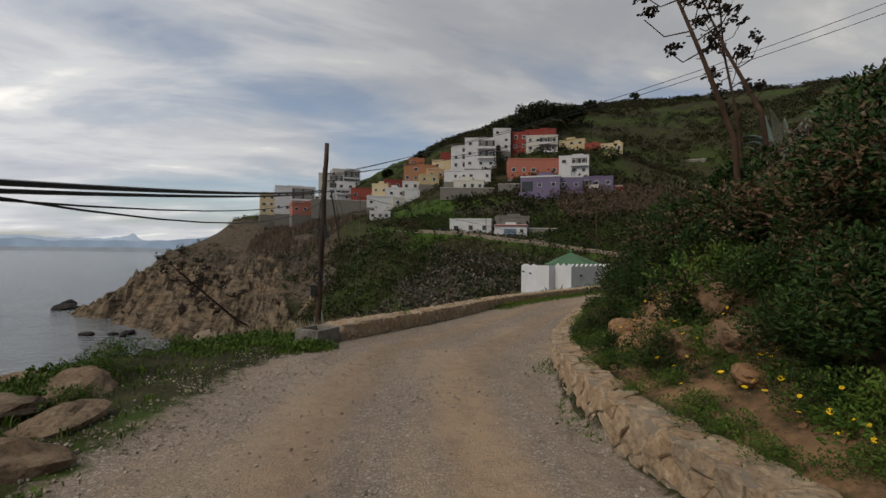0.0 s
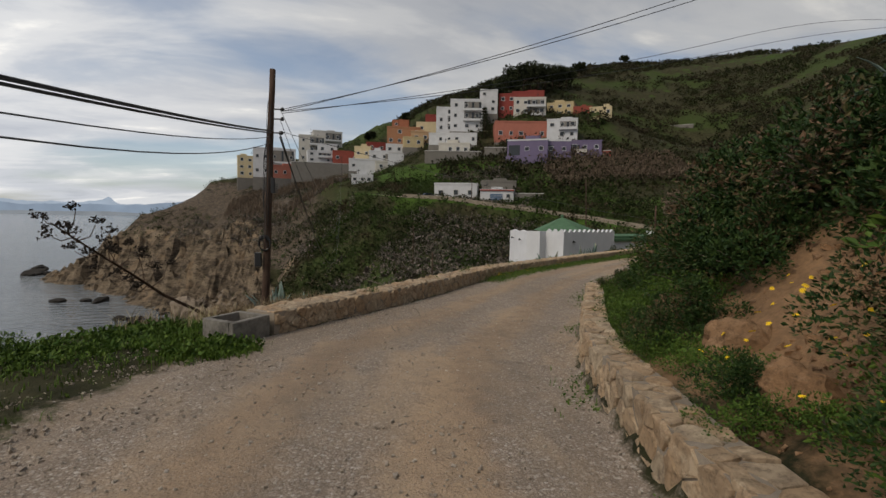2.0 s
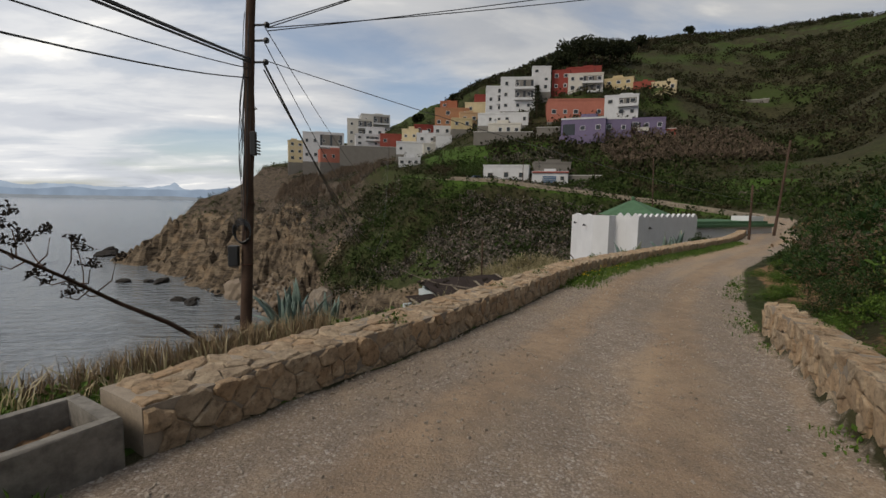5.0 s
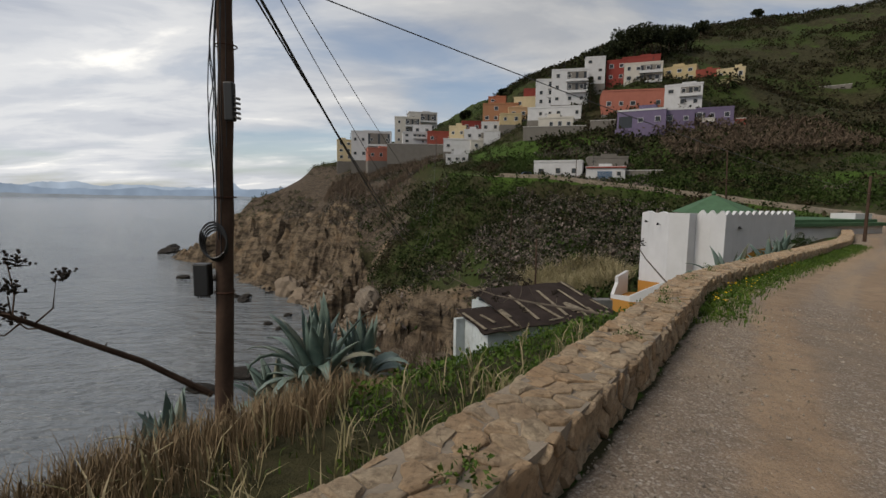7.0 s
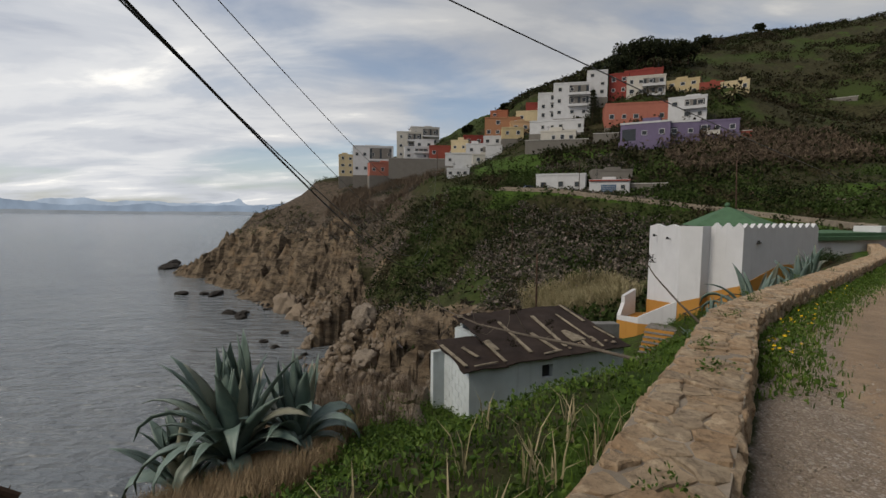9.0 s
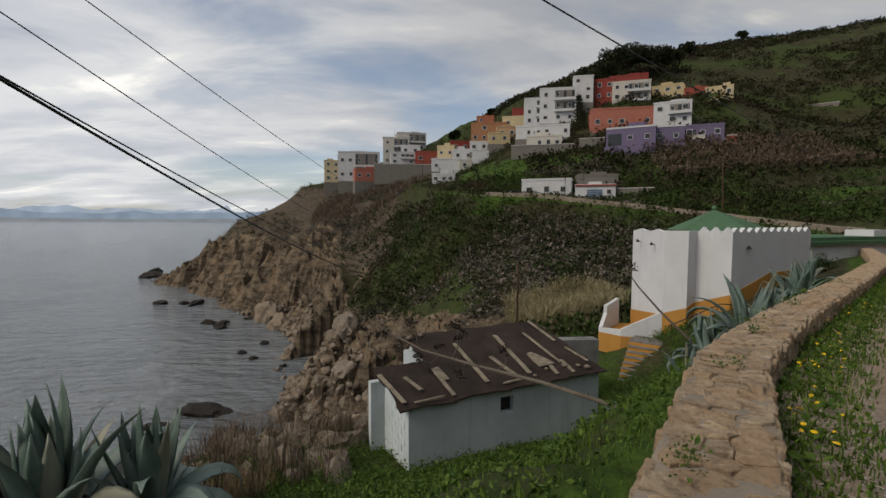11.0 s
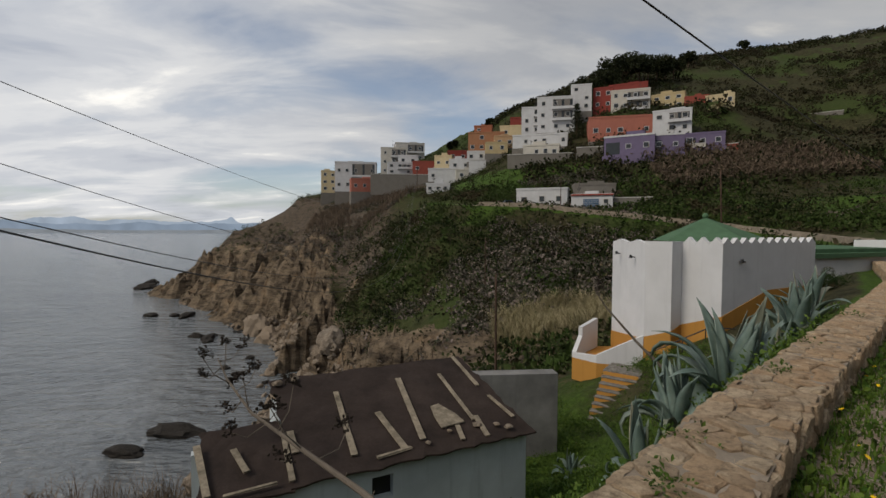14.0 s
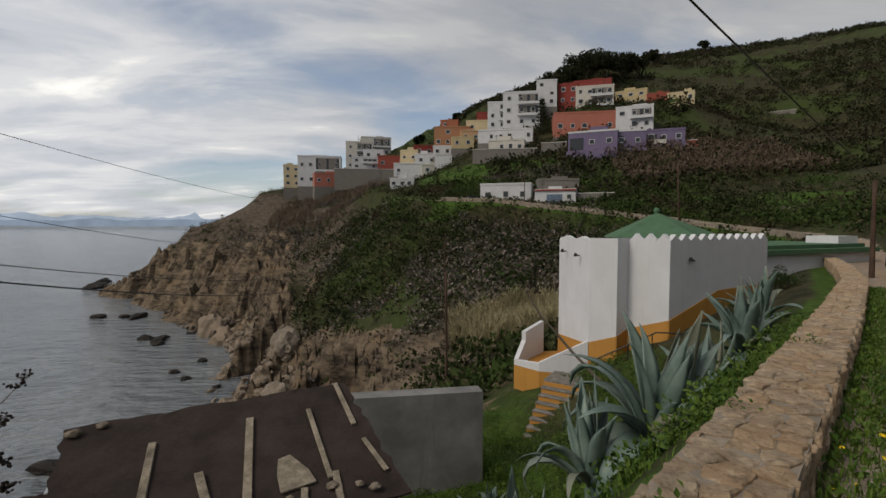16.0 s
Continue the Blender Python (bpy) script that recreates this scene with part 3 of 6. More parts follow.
    put("bare", np.clip(bank * smooth(.1, .5, dr) * (.5 + .12 * smooth(11, 8, y)) + smooth(.0, -.4, dr) * smooth(-1.0, -.2, dr) * .2 + .8 * np.exp(-((x - 3.3) ** 2 + (y - 7.0) ** 2) / .5) + .8 * np.exp(-((x - 12.5) ** 2 + (y - 20.6) ** 2) / 4.5), 0, 1))
    tagged(new("ground", me), "gravel lane, grassy verges, scrub slopes and rocky cliffs", "ground", kind="structure")


def build_sea():
    xs = spread([(-4600, -400, 300), (-400, 40, 20), (40, 1400, 300)])
    ys = spread([(-1200, -100, 200), (-100, 500, 20), (500, 4700, 300)])
    v = [(a, b, SEA) for b in ys for a in xs]
    n = len(xs)
    f = [(j * n + i, j * n + i + 1, (j + 1) * n + i + 1, (j + 1) * n + i) for j in range(len(ys) - 1) for i in range(n - 1)]
    tagged(sheet("water", v, f, M_SEA), "grey rippled sea under an overcast sky", "sea", kind="structure")


# self-lit colour for the far ridges, with the distance haze painted in
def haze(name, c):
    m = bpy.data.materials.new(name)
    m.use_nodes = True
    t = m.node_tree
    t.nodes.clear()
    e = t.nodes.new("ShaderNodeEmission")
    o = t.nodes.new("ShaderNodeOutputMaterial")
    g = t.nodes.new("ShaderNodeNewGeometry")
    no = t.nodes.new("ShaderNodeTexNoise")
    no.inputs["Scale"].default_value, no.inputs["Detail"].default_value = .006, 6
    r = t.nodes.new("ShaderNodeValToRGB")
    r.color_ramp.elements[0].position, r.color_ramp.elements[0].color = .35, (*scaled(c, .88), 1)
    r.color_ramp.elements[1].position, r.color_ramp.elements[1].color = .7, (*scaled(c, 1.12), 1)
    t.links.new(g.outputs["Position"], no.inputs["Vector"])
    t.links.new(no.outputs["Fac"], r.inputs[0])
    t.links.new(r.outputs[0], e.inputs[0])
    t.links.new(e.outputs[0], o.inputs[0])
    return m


def build_coast():
    def crest(name, dist, base, peaks, c, seed, label):
        xs = np.linspace(-4300, 1200, 240)
        top = base + base * .45 * wave(xs, xs * 0, .0016, seed) + base * .14 * wave(xs, xs * 0, .011, seed + 1)
        for px, ph, pw in peaks:
            top = top + ph * np.exp(-((xs - px) / pw) ** 2)
        v = [(a, dist, SEA - 5) for a in xs] + [(a, dist, t + SEA) for a, t in zip(xs, top)]
        n = len(xs)
        f = [(i, i + 1, n + i + 1, n + i) for i in range(n - 1)]
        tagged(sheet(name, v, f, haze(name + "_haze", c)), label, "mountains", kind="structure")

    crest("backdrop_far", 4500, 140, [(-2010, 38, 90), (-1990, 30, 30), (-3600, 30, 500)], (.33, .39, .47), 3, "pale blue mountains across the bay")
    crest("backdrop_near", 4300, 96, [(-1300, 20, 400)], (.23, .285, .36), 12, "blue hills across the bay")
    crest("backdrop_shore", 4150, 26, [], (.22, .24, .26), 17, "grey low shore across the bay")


build_ground()
build_sea()
build_coast()


# ---------------------------------------------------------------- village
def window(parent, x, y, z, w, h, frame_mat):
    bm = bmesh.new()
    t = .12
    for a in ((x - w / 2 - t, z - t, x + w / 2 + t, z), (x - w / 2 - t, z + h, x + w / 2 + t, z + h + t), (x - w / 2 - t, z, x - w / 2, z + h), (x + w / 2, z, x + w / 2 + t, z + h)):
        box(bm, a[0], y - .1, a[1], a[2], y + .1, a[3])
    f = part("window", bm, frame_mat, parent)
    bm = bmesh.new()
    box(bm, x - w / 2, y - .02, z, x + w / 2, y + .04, z + h)
    part("pane", bm, M_GLASS, f)
    return f


def house(x, y, z, w, h, paint, floors, cols, rng):
    """A flat-roofed village house that looks at the cove."""
    yaw = math.degrees(math.atan2(-(x - 3), y - 18)) + rng.uniform(-9, 9)
    depth = min(11, max(5, w * .7))
    low = min(z, ground(x, y)) - 1.5
    c = {"white": "white", "grey": "grey", "offwhite": "off-white"}.get(paint, paint)
    ob = empty("house", pose(x, y, low, 0, 0, yaw), f"{c} plastered flat-roofed house on the hillside", "house", "village houses")
    up = z - low
    bm = bmesh.new()
    box(bm, -w / 2, 0, up - .3, w / 2, depth, up + h)
    part("wall", bm, M_PAINT[paint], ob)
    bm = bmesh.new()
    box(bm, -w / 2 - .15, -.15, 0, w / 2 + .15, depth, up - .3)
    part("footing", bm, M_PAINT["concrete"], ob)
    if floors > 1 and w > 8 and paint in ("white", "offwhite", "grey"):
        for f in range(1, floors):
            bm = bmesh.new()
            a, b = (-w * .1, w * .48)
            z1 = up + h / floors * f
            box(bm, a, -1.1, z1 - .15, b, 0, z1)
            box(bm, a, -1.1, z1, b, -1.0, z1 + .75)
            part("balcony", bm, M_PAINT["white"], ob)
            # flat dark panel on the wall, painting in the shade behind the balcony
            bm = bmesh.new()
            box(bm, a + .3, -.03, z1 + .1, b - .4, .1, z1 + h / floors - .55)
            part("loggia", bm, M_PAINT["concrete"], ob, "dark grey panel painted as balcony shade")
            for q in range(3):
                c = a + .9 + q * (b - a - 1.8) / 2
                bm = bmesh.new()
                box(bm, c - .45, -.06, z1 + .1, c + .45, 0, z1 + h / floors - .8)
                part("door", bm, M_GLASS, ob, "dark glazed balcony door")
    bm = bmesh.new()
    t = .22
    for b in ((-w / 2 - .1, -.1, w / 2 + .1, t), (-w / 2 - .1, depth - t, w / 2 + .1, depth + .1), (-w / 2 - .1, t, -w / 2 + t, depth - t), (w / 2 - t, t, w / 2 + .1, depth - t)):
        box(bm, b[0], b[1], up + h, b[2], b[3], up + h + .5)
    part("parapet", bm, M_PAINT["white" if paint in ("purple", "red") and rng.random() < .4 else paint], ob)
    if cols:
        fh = h / floors
        for f in range(floors):
            for k in range(cols):
                if rng.random() < .12:
                    continue
                ww = min(1.3, w / cols * .4) * rng.uniform(.75, 1.1)
                wh = min(1.2, fh * .36) * rng.uniform(.85, 1.15)
                window(ob, -w / 2 + w * (k + .5) / cols + rng.uniform(-.15, .15), -.02, up + fh * f + fh * .36, ww, wh, M_PAINT["white"] if paint != "white" else M_PAINT["grey"])
    if paint == "purple":
        # no opening is cut: a dark plate paints the arcade's inner shade
        bm = bmesh.new()
        box(bm, -w * .46, -.05, up + .3, -w * .18, .1, up + h * .72)
        part("archway", bm, M_GLASS, ob, "dark panel painted as the shade of an open arch")
        bm = bmesh.new()
        box(bm, -w / 2 - .2, -1.6, up - 2.5, w / 2 + .1, -.1, up - .2)
        part("forecourt", bm, M_PAINT["purple"], ob)
    if rng.random() < .55:
        bm = bmesh.new()
        a = rng.uniform(-w * .3, w * .15)
        box(bm, a, depth * .4, up + h, a + w * rng.uniform(.2, .4), depth * .8, up + h + rng.uniform(1.2, 2.2))
        part("roof_hut", bm, M_PAINT[paint], ob)
    if rng.random() < .5:
        bm = bmesh.new()
        a = rng.uniform(-w * .4, w * .4)
        tube(bm, [(a, 1.5, up + h), (a, 1.5, up + h + rng.uniform(2, 4))], .05, 4)
        for q in range(3):
            tube(bm, [(a - .5, 1.5, up + h + 1.6 + q * .2), (a + .5, 1.5, up + h + 1.6 + q * .2)], .03, 4)
        part("aerial", bm, M_LAMP, ob)
    return ob


def build_village():
    rng = random.Random(5)
    rows = [
        (-47.0, 240, 19.2, 7.2, 9.7, "cream", 3, 2),
        (-33.0, 232, 19.1, 18.5, 12.8, "white", 2, 5),
        (-26.8, 218, 17.9, 11.0, 4.9, "salmon", 1, 3),
        (-17.6, 252, 28.9, 13.0, 13.1, "offwhite", 3, 3),
        (-10.2, 262, 36.7, 15.1, 9.5, "grey", 2, 3),
        (-12.2, 224, 25.6, 10.9, 5.1, "white", 2, 3),
        (-9.4, 234, 31.3, 9.1, 4.0, "white", 1, 2),
        (-0.6, 221, 25.7, 11.8, 5.0, "red", 1, 3),
        (6.5, 214, 27.3, 7.3, 4.8, "cream", 1, 2),
        (6.1, 206, 21.1, 11.2, 4.6, "white", 1, 3),
        (13.2, 206, 25.3, 8.6, 4.2, "white", 1, 2),
        (4.6, 158, 10.2, 6.9, 4.7, "white", 2, 3),
        (15.4, 198, 20.7, 8.0, 3.5, "offwhite", 1, 2),
        (19.5, 204, 28.7, 7.3, 3.6, "white", 1, 2),
        (12.9, 220, 31.1, 8.8, 4.0, "darkred", 1, 2),
        (23.4, 204, 32.4, 14.2, 7.3, "orange", 2, 4),
        (23.0, 214, 41.8, 7.3, 2.7, "brick", 1, 2),
        (26.8, 198, 31.0, 8.4, 3.7, "yellow", 1, 2),
        (30.1, 200, 33.5, 7.8, 4.0, "tan", 1, 2),
        (36.6, 210, 42.9, 5.6, 4.0, "darkred", 1, 1),
        (33.3, 204, 38.2, 9.1, 4.1, "cream", 1, 2),
        (40.2, 190, 36.4, 10.4, 9.5, "white", 3, 3),
        (46.2, 186, 36.5, 12.9, 12.0, "white", 3, 3),
        (56.5, 190, 45.0, 7.1, 9.1, "white", 3, 2),
        (38.0, 174, 29.1, 17.8, 3.7, "white", 1, 6),
        (36.8, 166, 24.2, 11.1, 3.7, "offwhite", 1, 4),
        (64.3, 190, 41.8, 6.9, 11.2, "darkred", 3, 2),
        (71.9, 184, 40.4, 12.8, 10.2, "offwhite", 3, 4),
        (87.9, 190, 45.6, 11.1, 5.5, "yellow", 2, 3),
        (95.1, 184, 42.4, 7.4, 6.1, "red", 1, 1),
        (101.0, 180, 40.8, 8.6, 7.1, "cream", 2, 3),
        (61.6, 166, 29.9, 18.7, 7.0, "salmon", 1, 5),
        (74.2, 159, 30.4, 10.5, 6.8, "white", 2, 3),
        (57.4, 149, 22.5, 13.1, 5.0, "purple", 1, 3),
        (67.2, 147, 22.9, 8.3, 4.6, "purple", 1, 2),
        (77.0, 147, 24.3, 10.3, 3.6, "purple", 1, 3),
        (75.4, 195, 54.1, 13.5, 2.0, "darkred", 1, 0),
        (29.6, 132, 6.8, 12.1, 4.4, "white", 1, 3),
        (39.8, 126, 6.0, 9.1, 3.4, "white", 1, 1),
        (42.2, 131, 9.9, 9.5, 2.4, "concrete", 1, 0),
    ]
    for row in rows:
        house(*row, rng)


build_village()


def build_lane_details():
    """Garage door, red eaves and a parked car by the far lane."""
    yaw = math.degrees(math.atan2(-(39.8 - 3), 126 - 18))
    ob = empty("garage_front", pose(39.8, 125.75, 6.3, 0, 0, yaw), "white garage front with a blue door under red eaves", "garage")
    bm = bmesh.new()
    box(bm, -4.4, -.3, -1.5, 4.4, 0, 3.1)
    part("wall", bm, M_PAINT["white"], ob)
    bm = bmesh.new()
    box(bm, -1.9, -.42, -.2, 1.5, -.32, 2.3)
    d = part("door", bm, plain("blue_door", (.09, .15, .24), .6), ob, "blue metal door")
    bm = bmesh.new()
    for k in range(5):
        box(bm, -1.9, -.46, .05 + k * .45, 1.5, -.42, .12 + k * .45)
    part("rib", bm, M_PAINT["grey"], d)
    bm = bmesh.new()
    box(bm, -4.6, -.6, 3.1, 4.6, .3, 3.45, .05)
    part("eaves", bm, M_PAINT["red"], ob, "red tiled eaves")
    window(ob, 3.0, -.34, 1.3, .9, .9, M_PAINT["grey"])
    # a blue car
    car = empty("car", pose(21.5, 131.5, ground(21.5, 131.5) + .05, 0, 0, 10), "small dark blue car parked by the far lane", "car")
    blue = plain("car_paint", (.03, .07, .16), .3, .3, vary=.1)
    bm = bmesh.new()
    prof = [(-2, .35), (-2, .85), (-1.2, .95), (-.7, 1.45), (.8, 1.45), (1.5, .95), (2.05, .85), (2.1, .35)]
    lo = [bm.verts.new((x, -.8, z)) for x, z in prof]
    hi = [bm.verts.new((x, .8, z)) for x, z in prof]
    bm.faces.new(lo)
    bm.faces.new(hi[::-1])
    for i in range(8):
        bm.faces.new((lo[i], lo[(i + 1) % 8], hi[(i + 1) % 8], hi[i]))
    part("body", bm, blue, car)
    bm = bmesh.new()
    v = [bm.verts.new(q) for q in ((-1.05, -.812, 1.0), (1.3, -.812, 1.0), (.75, -.812, 1.38), (-.65, -.812, 1.38))]
    bm.faces.new(v)
    part("side_window", bm, M_GLASS, car)
    for x in (-1.3, 1.35):
        for y in (-.78, .78):
            bm = bmesh.new()
            bmesh.ops.create_cone(bm, cap_ends=True, segments=14, radius1=.33, radius2=.33, depth=.2, matrix=Matrix.Translation((x, y, .33)) @ pose(0, 0, 0, 90))
            part("wheel", bm, M_BLACK, car)


build_lane_details()


def build_terraces():
    """Retaining and garden walls between the houses."""
    for x, y, z, w, h, paint in ((-9.3, 214, 17.7, 28.5, 6.8, "concrete"),
                                 (10.0, 200, 21.4, 12.6, 3.4, "white"),
                                 (36.7, 163, 21.6, 21.6, 3.3, "concrete"),
                                 (49.4, 158, 22.2, 7.4, 3.9, "concrete"),
                                 (73.7, 147, 23.1, 6.8, 2.0, "offwhite"),
                                 (81.0, 146.5, 23.0, 8.8, 1.9, "red"),
                                 (48.3, 124, 5.5, 8.1, 3.3, "concrete"),
                                 (19.3, 196, 23.6, 6.4, 4.2, "white"),
                                 (1.5, 188, 13.4, 12.1, 3.0, "concrete"),
                                 (162.8, 215, 47.7, 17.3, 3.2, "concrete")):
        low = min(z, ground(x, y)) - 1.0
        yaw = math.degrees(math.atan2(-(x - 3), y - 18))
        ob = empty("terrace_wall", pose(x, y, low, 0, 0, yaw), f"weathered {paint if paint not in ('concrete', 'offwhite') else 'grey rendered'} terrace wall among the houses", "wall", "terrace walls")
        bm = bmesh.new()
        box(bm, -w / 2, 0, 0, w / 2, .5, z - low + h)
        part("wall", bm, M_PAINT[paint], ob)
        bm = bmesh.new()
        box(bm, -w / 2 - .1, -.1, z - low + h, w / 2 + .1, .6, z - low + h + .2)
        part("coping", bm, M_PAINT["grey"], ob)


build_terraces()


# ---------------------------------------------------------------- leaves and plants
M_SHRUB = make_leaf("shrub_leaf", (.012, .032, .008), (.05, .085, .02), (.13, .082, .048), .04)
M_HERB = make_leaf("herb_leaf", (.035, .075, .012), (.11, .165, .028))
M_GRASS = make_leaf("grass_blade", (.045, .09, .012), (.125, .19, .028), (.28, .23, .11), -.06)
M_DRY = make_leaf("dry_reed", (.15, .105, .06), (.32, .24, .145), rough=.8)
M_STRAW = make_leaf("cane_leaf", (.19, .175, .08), (.44, .36, .23), rough=.8)
M_AGAVE = None
M_TWIG = plain("grey_twig", (.15, .125, .10), .9, vary=.35)
M_STALK = plain("dry_stalk", (.075, .047, .032), .9, vary=.45, large=3)
M_POD = plain("seed_pod", (.035, .028, .022), .9, vary=.3)
M_FLOWER = plain("yellow_petal", (.85, .56, .015), .6, vary=.1)
M_PETAL2 = plain("pale_flower", (.70, .62, .16), .6, vary=.1)
M_SCRUB = make_leaf("scrub_leaf", (.010, .016, .005), (.045, .06, .017), (.12, .09, .06), .0, .8, ((.035, .06, .012), (.06, .042, .026)))
M_CACTUS = make_leaf("cactus_pad", (.05, .06, .035), (.19, .15, .125), (.23, .185, .165), .08, .7)
M_HILL = make_leaf("hill_leaf", (.014, .019, .007), (.04, .044, .016), (.075, .055, .035), .0, .85, ((.045, .036, .022), (.03, .04, .012)))
M_TREE = make_leaf("tree_leaf", (.016, .022, .010), (.045, .05, .02), rough=.7)
M_BRUSH = make_leaf("bare_brush", (.10, .075, .055), (.20, .15, .105), rough=.9)


def make_agave_skin():
    n = Nodes("agave_skin", .5)
    a = n.noise(2.0, 5, .6)
    col = n.mix(n.ramp(a, (.35, 0.0), (.7, 1.0)), (.08, .125, .105), (.17, .225, .19))
    col = n.mix(n.ramp(n.noise(9, 6, .7), (.55, 0.0), (.78, .6)), col, (.25, .26, .19))
    col = n.mix(n.ramp(n.each(), (.8, 0.0), (.97, .6)), col, (.30, .25, .16))
    n.color(col).bump(n.noise(16, 4), .15, .01)
    return n.m


M_AGAVE = make_agave_skin()


def leaf_cloud(rng, centres, count, size, aspect=2.0, out=None, flat=.5):
    """Many small folded leaves about the given centres (x, y, z, radius)."""
    v, f = ([], []) if out is None else out
    for _ in range(count):
        cx, cy, cz, r = centres[rng.randrange(len(centres))]
        d = Vector((rng.gauss(0, 1), rng.gauss(0, 1), rng.gauss(0, 1))).normalized()
        k = r * rng.uniform(.55, 1.05) ** .6
        p = Vector((cx, cy, cz)) + d * k
        u = (d * rng.uniform(.2, 1) + Vector((rng.uniform(-1, 1), rng.uniform(-1, 1), rng.uniform(-.2, 1)))).normalized()
        w = u.cross(Vector((rng.uniform(-1, 1), rng.uniform(-1, 1), rng.uniform(-1, 1)))).normalized()
        s = size * rng.uniform(.6, 1.4)
        i = len(v)
        m = p + u * s * .5
        fold = u.cross(w) * s * .14
        v += [tuple(p), tuple(m + w * s / aspect / 2 + fold), tuple(p + u * s), tuple(m - w * s / aspect / 2 + fold)]
        f += [(i, i + 1, i + 2), (i, i + 2, i + 3)]
    return v, f


def shrub_proto(name, seed, leaves, size, material, label, category, group, squat=.75, twigs=14, spread_r=.55):
    """One shrub about a metre across, at its base."""
    rng = random.Random(seed)
    ob = empty(name, Matrix(), label, category, group)
    lumps = []
    for _ in range(16):
        a, r = rng.uniform(0, 6.28), rng.uniform(0, spread_r)
        lumps.append((r * math.cos(a), r * math.sin(a), squat * rng.uniform(.2, .85) * (1.1 - r), rng.uniform(.13, .27)))
    v, f = leaf_cloud(rng, lumps, leaves, size)
    sheet("foliage", v, f, material, ob)
    bm = bmesh.new()
    for _ in range(twigs):
        l = lumps[rng.randrange(len(lumps))]
        tube(bm, [(0, 0, -.15), (l[0] * .5, l[1] * .5, l[2] * .55), (l[0] * 1.1, l[1] * 1.1, l[2] * 1.15)], [.018, .011, .004], 4)
    part("stem", bm, M_TWIG, ob)
    return ob


def blades(rng, spots, height, width, lean, material, name, label, category, per=1):
    """Grass or reeds as one sheet of bent blades; spots are (x, y, z)."""
    v, f = [], []
    for x, y, z in spots:
        for _ in range(per):
            a = rng.uniform(0, 6.28)
            h = height * rng.uniform(.45, 1.25)
            w = width * rng.uniform(.6, 1.3)
            b = lean * rng.uniform(.2, 1.2) * h
            dx, dy = math.cos(a), math.sin(a)
            px, py = -dy * w / 2, dx * w / 2
            ox, oy = rng.uniform(-.06, .06), rng.uniform(-.06, .06)
            i = len(v)
            X, Y = x + ox, y + oy
            v += [(X - px, Y - py, z - .03), (X + px, Y + py, z - .03), (X + dx * b * .35 + px * .8, Y + dy * b * .35 + py * .8, z + h * .6),
                  (X + dx * b * .35 - px * .8, Y + dy * b * .35 - py * .8, z + h * .6), (X + dx * b, Y + dy * b, z + h * rng.uniform(.75, 1))]
            f += [(i, i + 1, i + 2, i + 3), (i + 3, i + 2, i + 4)]
    return tagged(sheet(name, v, f, material), label, category, kind="stuff")


def scatter(rng, n, x0, x1, y0, y1, keep):
    """Places on the ground inside a box that keep(x, y, h, dl, dr) lets stand (a chance from 0 to 1)."""
    x = np.array([rng.uniform(x0, x1) for _ in range(n)])
    y = np.array([rng.uniform(y0, y1) for _ in range(n)])
    h, lane, bank, dl, dr, wl = ground_parts(x, y)
    ch = keep(x, y, h, dl, dr)
    r = np.array([rng.random() for _ in range(n)])
    ok = r < ch
    return list(zip(x[ok].tolist(), y[ok].tolist(), h[ok].tolist()))


# ---------------------------------------------------------------- agaves
def agave_leaf(name, length, width, bend, twist, seed):
    """One thick tapering leaf with a channel, along +x, curving up or drooping."""
    rng = random.Random(seed)
    bm = bmesh.new()
    rows = []
    n = 9
    for i in range(n):
        t = i / (n - 1)
        ang = .95 + bend * t * t
        if i == 0:
            x = z = 0.0
        else:
            x += math.cos(ang) * length / (n - 1)
            z += math.sin(ang) * length / (n - 1)
        w = width * (.62 + 1.0 * t * (1 - t) * 1.9) * (1 - t ** 3.2) + .004
        th = .045 * (1 - t) * width / .16 + .004
        s = twist * t
        row = []
        for a, b in ((-1, .35), (-.5, .02), (0, -.12), (.5, .02), (1, .35), (.5, -.35), (0, -.6), (-.5, -.35)):
            yy, zz = a * w / 2, (b if abs(a) == 1 else b) * (w * .28 if b > -.3 else th * 1.4)
            yy, zz = yy * math.cos(s) - zz * math.sin(s), yy * math.sin(s) + zz * math.cos(s)
            row.append(bm.verts.new((x - zz * math.sin(ang), yy, z + zz * math.cos(ang))))
        rows.append(row)
    for a, b in zip(rows, rows[1:]):
        for k in range(8):
            bm.faces.new((a[k], a[(k + 1) % 8], b[(k + 1) % 8], b[k]))
    bm.faces.new(rows[0])
    bm.faces.new(rows[-1])
    me = bpy.data.meshes.new(name)
    bmesh.ops.recalc_face_normals(bm, faces=bm.faces)
    bm.to_mesh(me)
    bm.free()
    me.materials.append(M_AGAVE)
    me.polygons.foreach_set("use_smooth", [True] * len(me.polygons))
    return me


AGAVE_LEAVES = [agave_leaf("leaf", 1.0, .19, b, t, s) for b, t, s in ((.1, .2, 1), (-.5, -.3, 2), (-1.3, .3, 3), (-2.4, .5, 4), (-3.3, -.5, 5), (.35, 0, 6))]


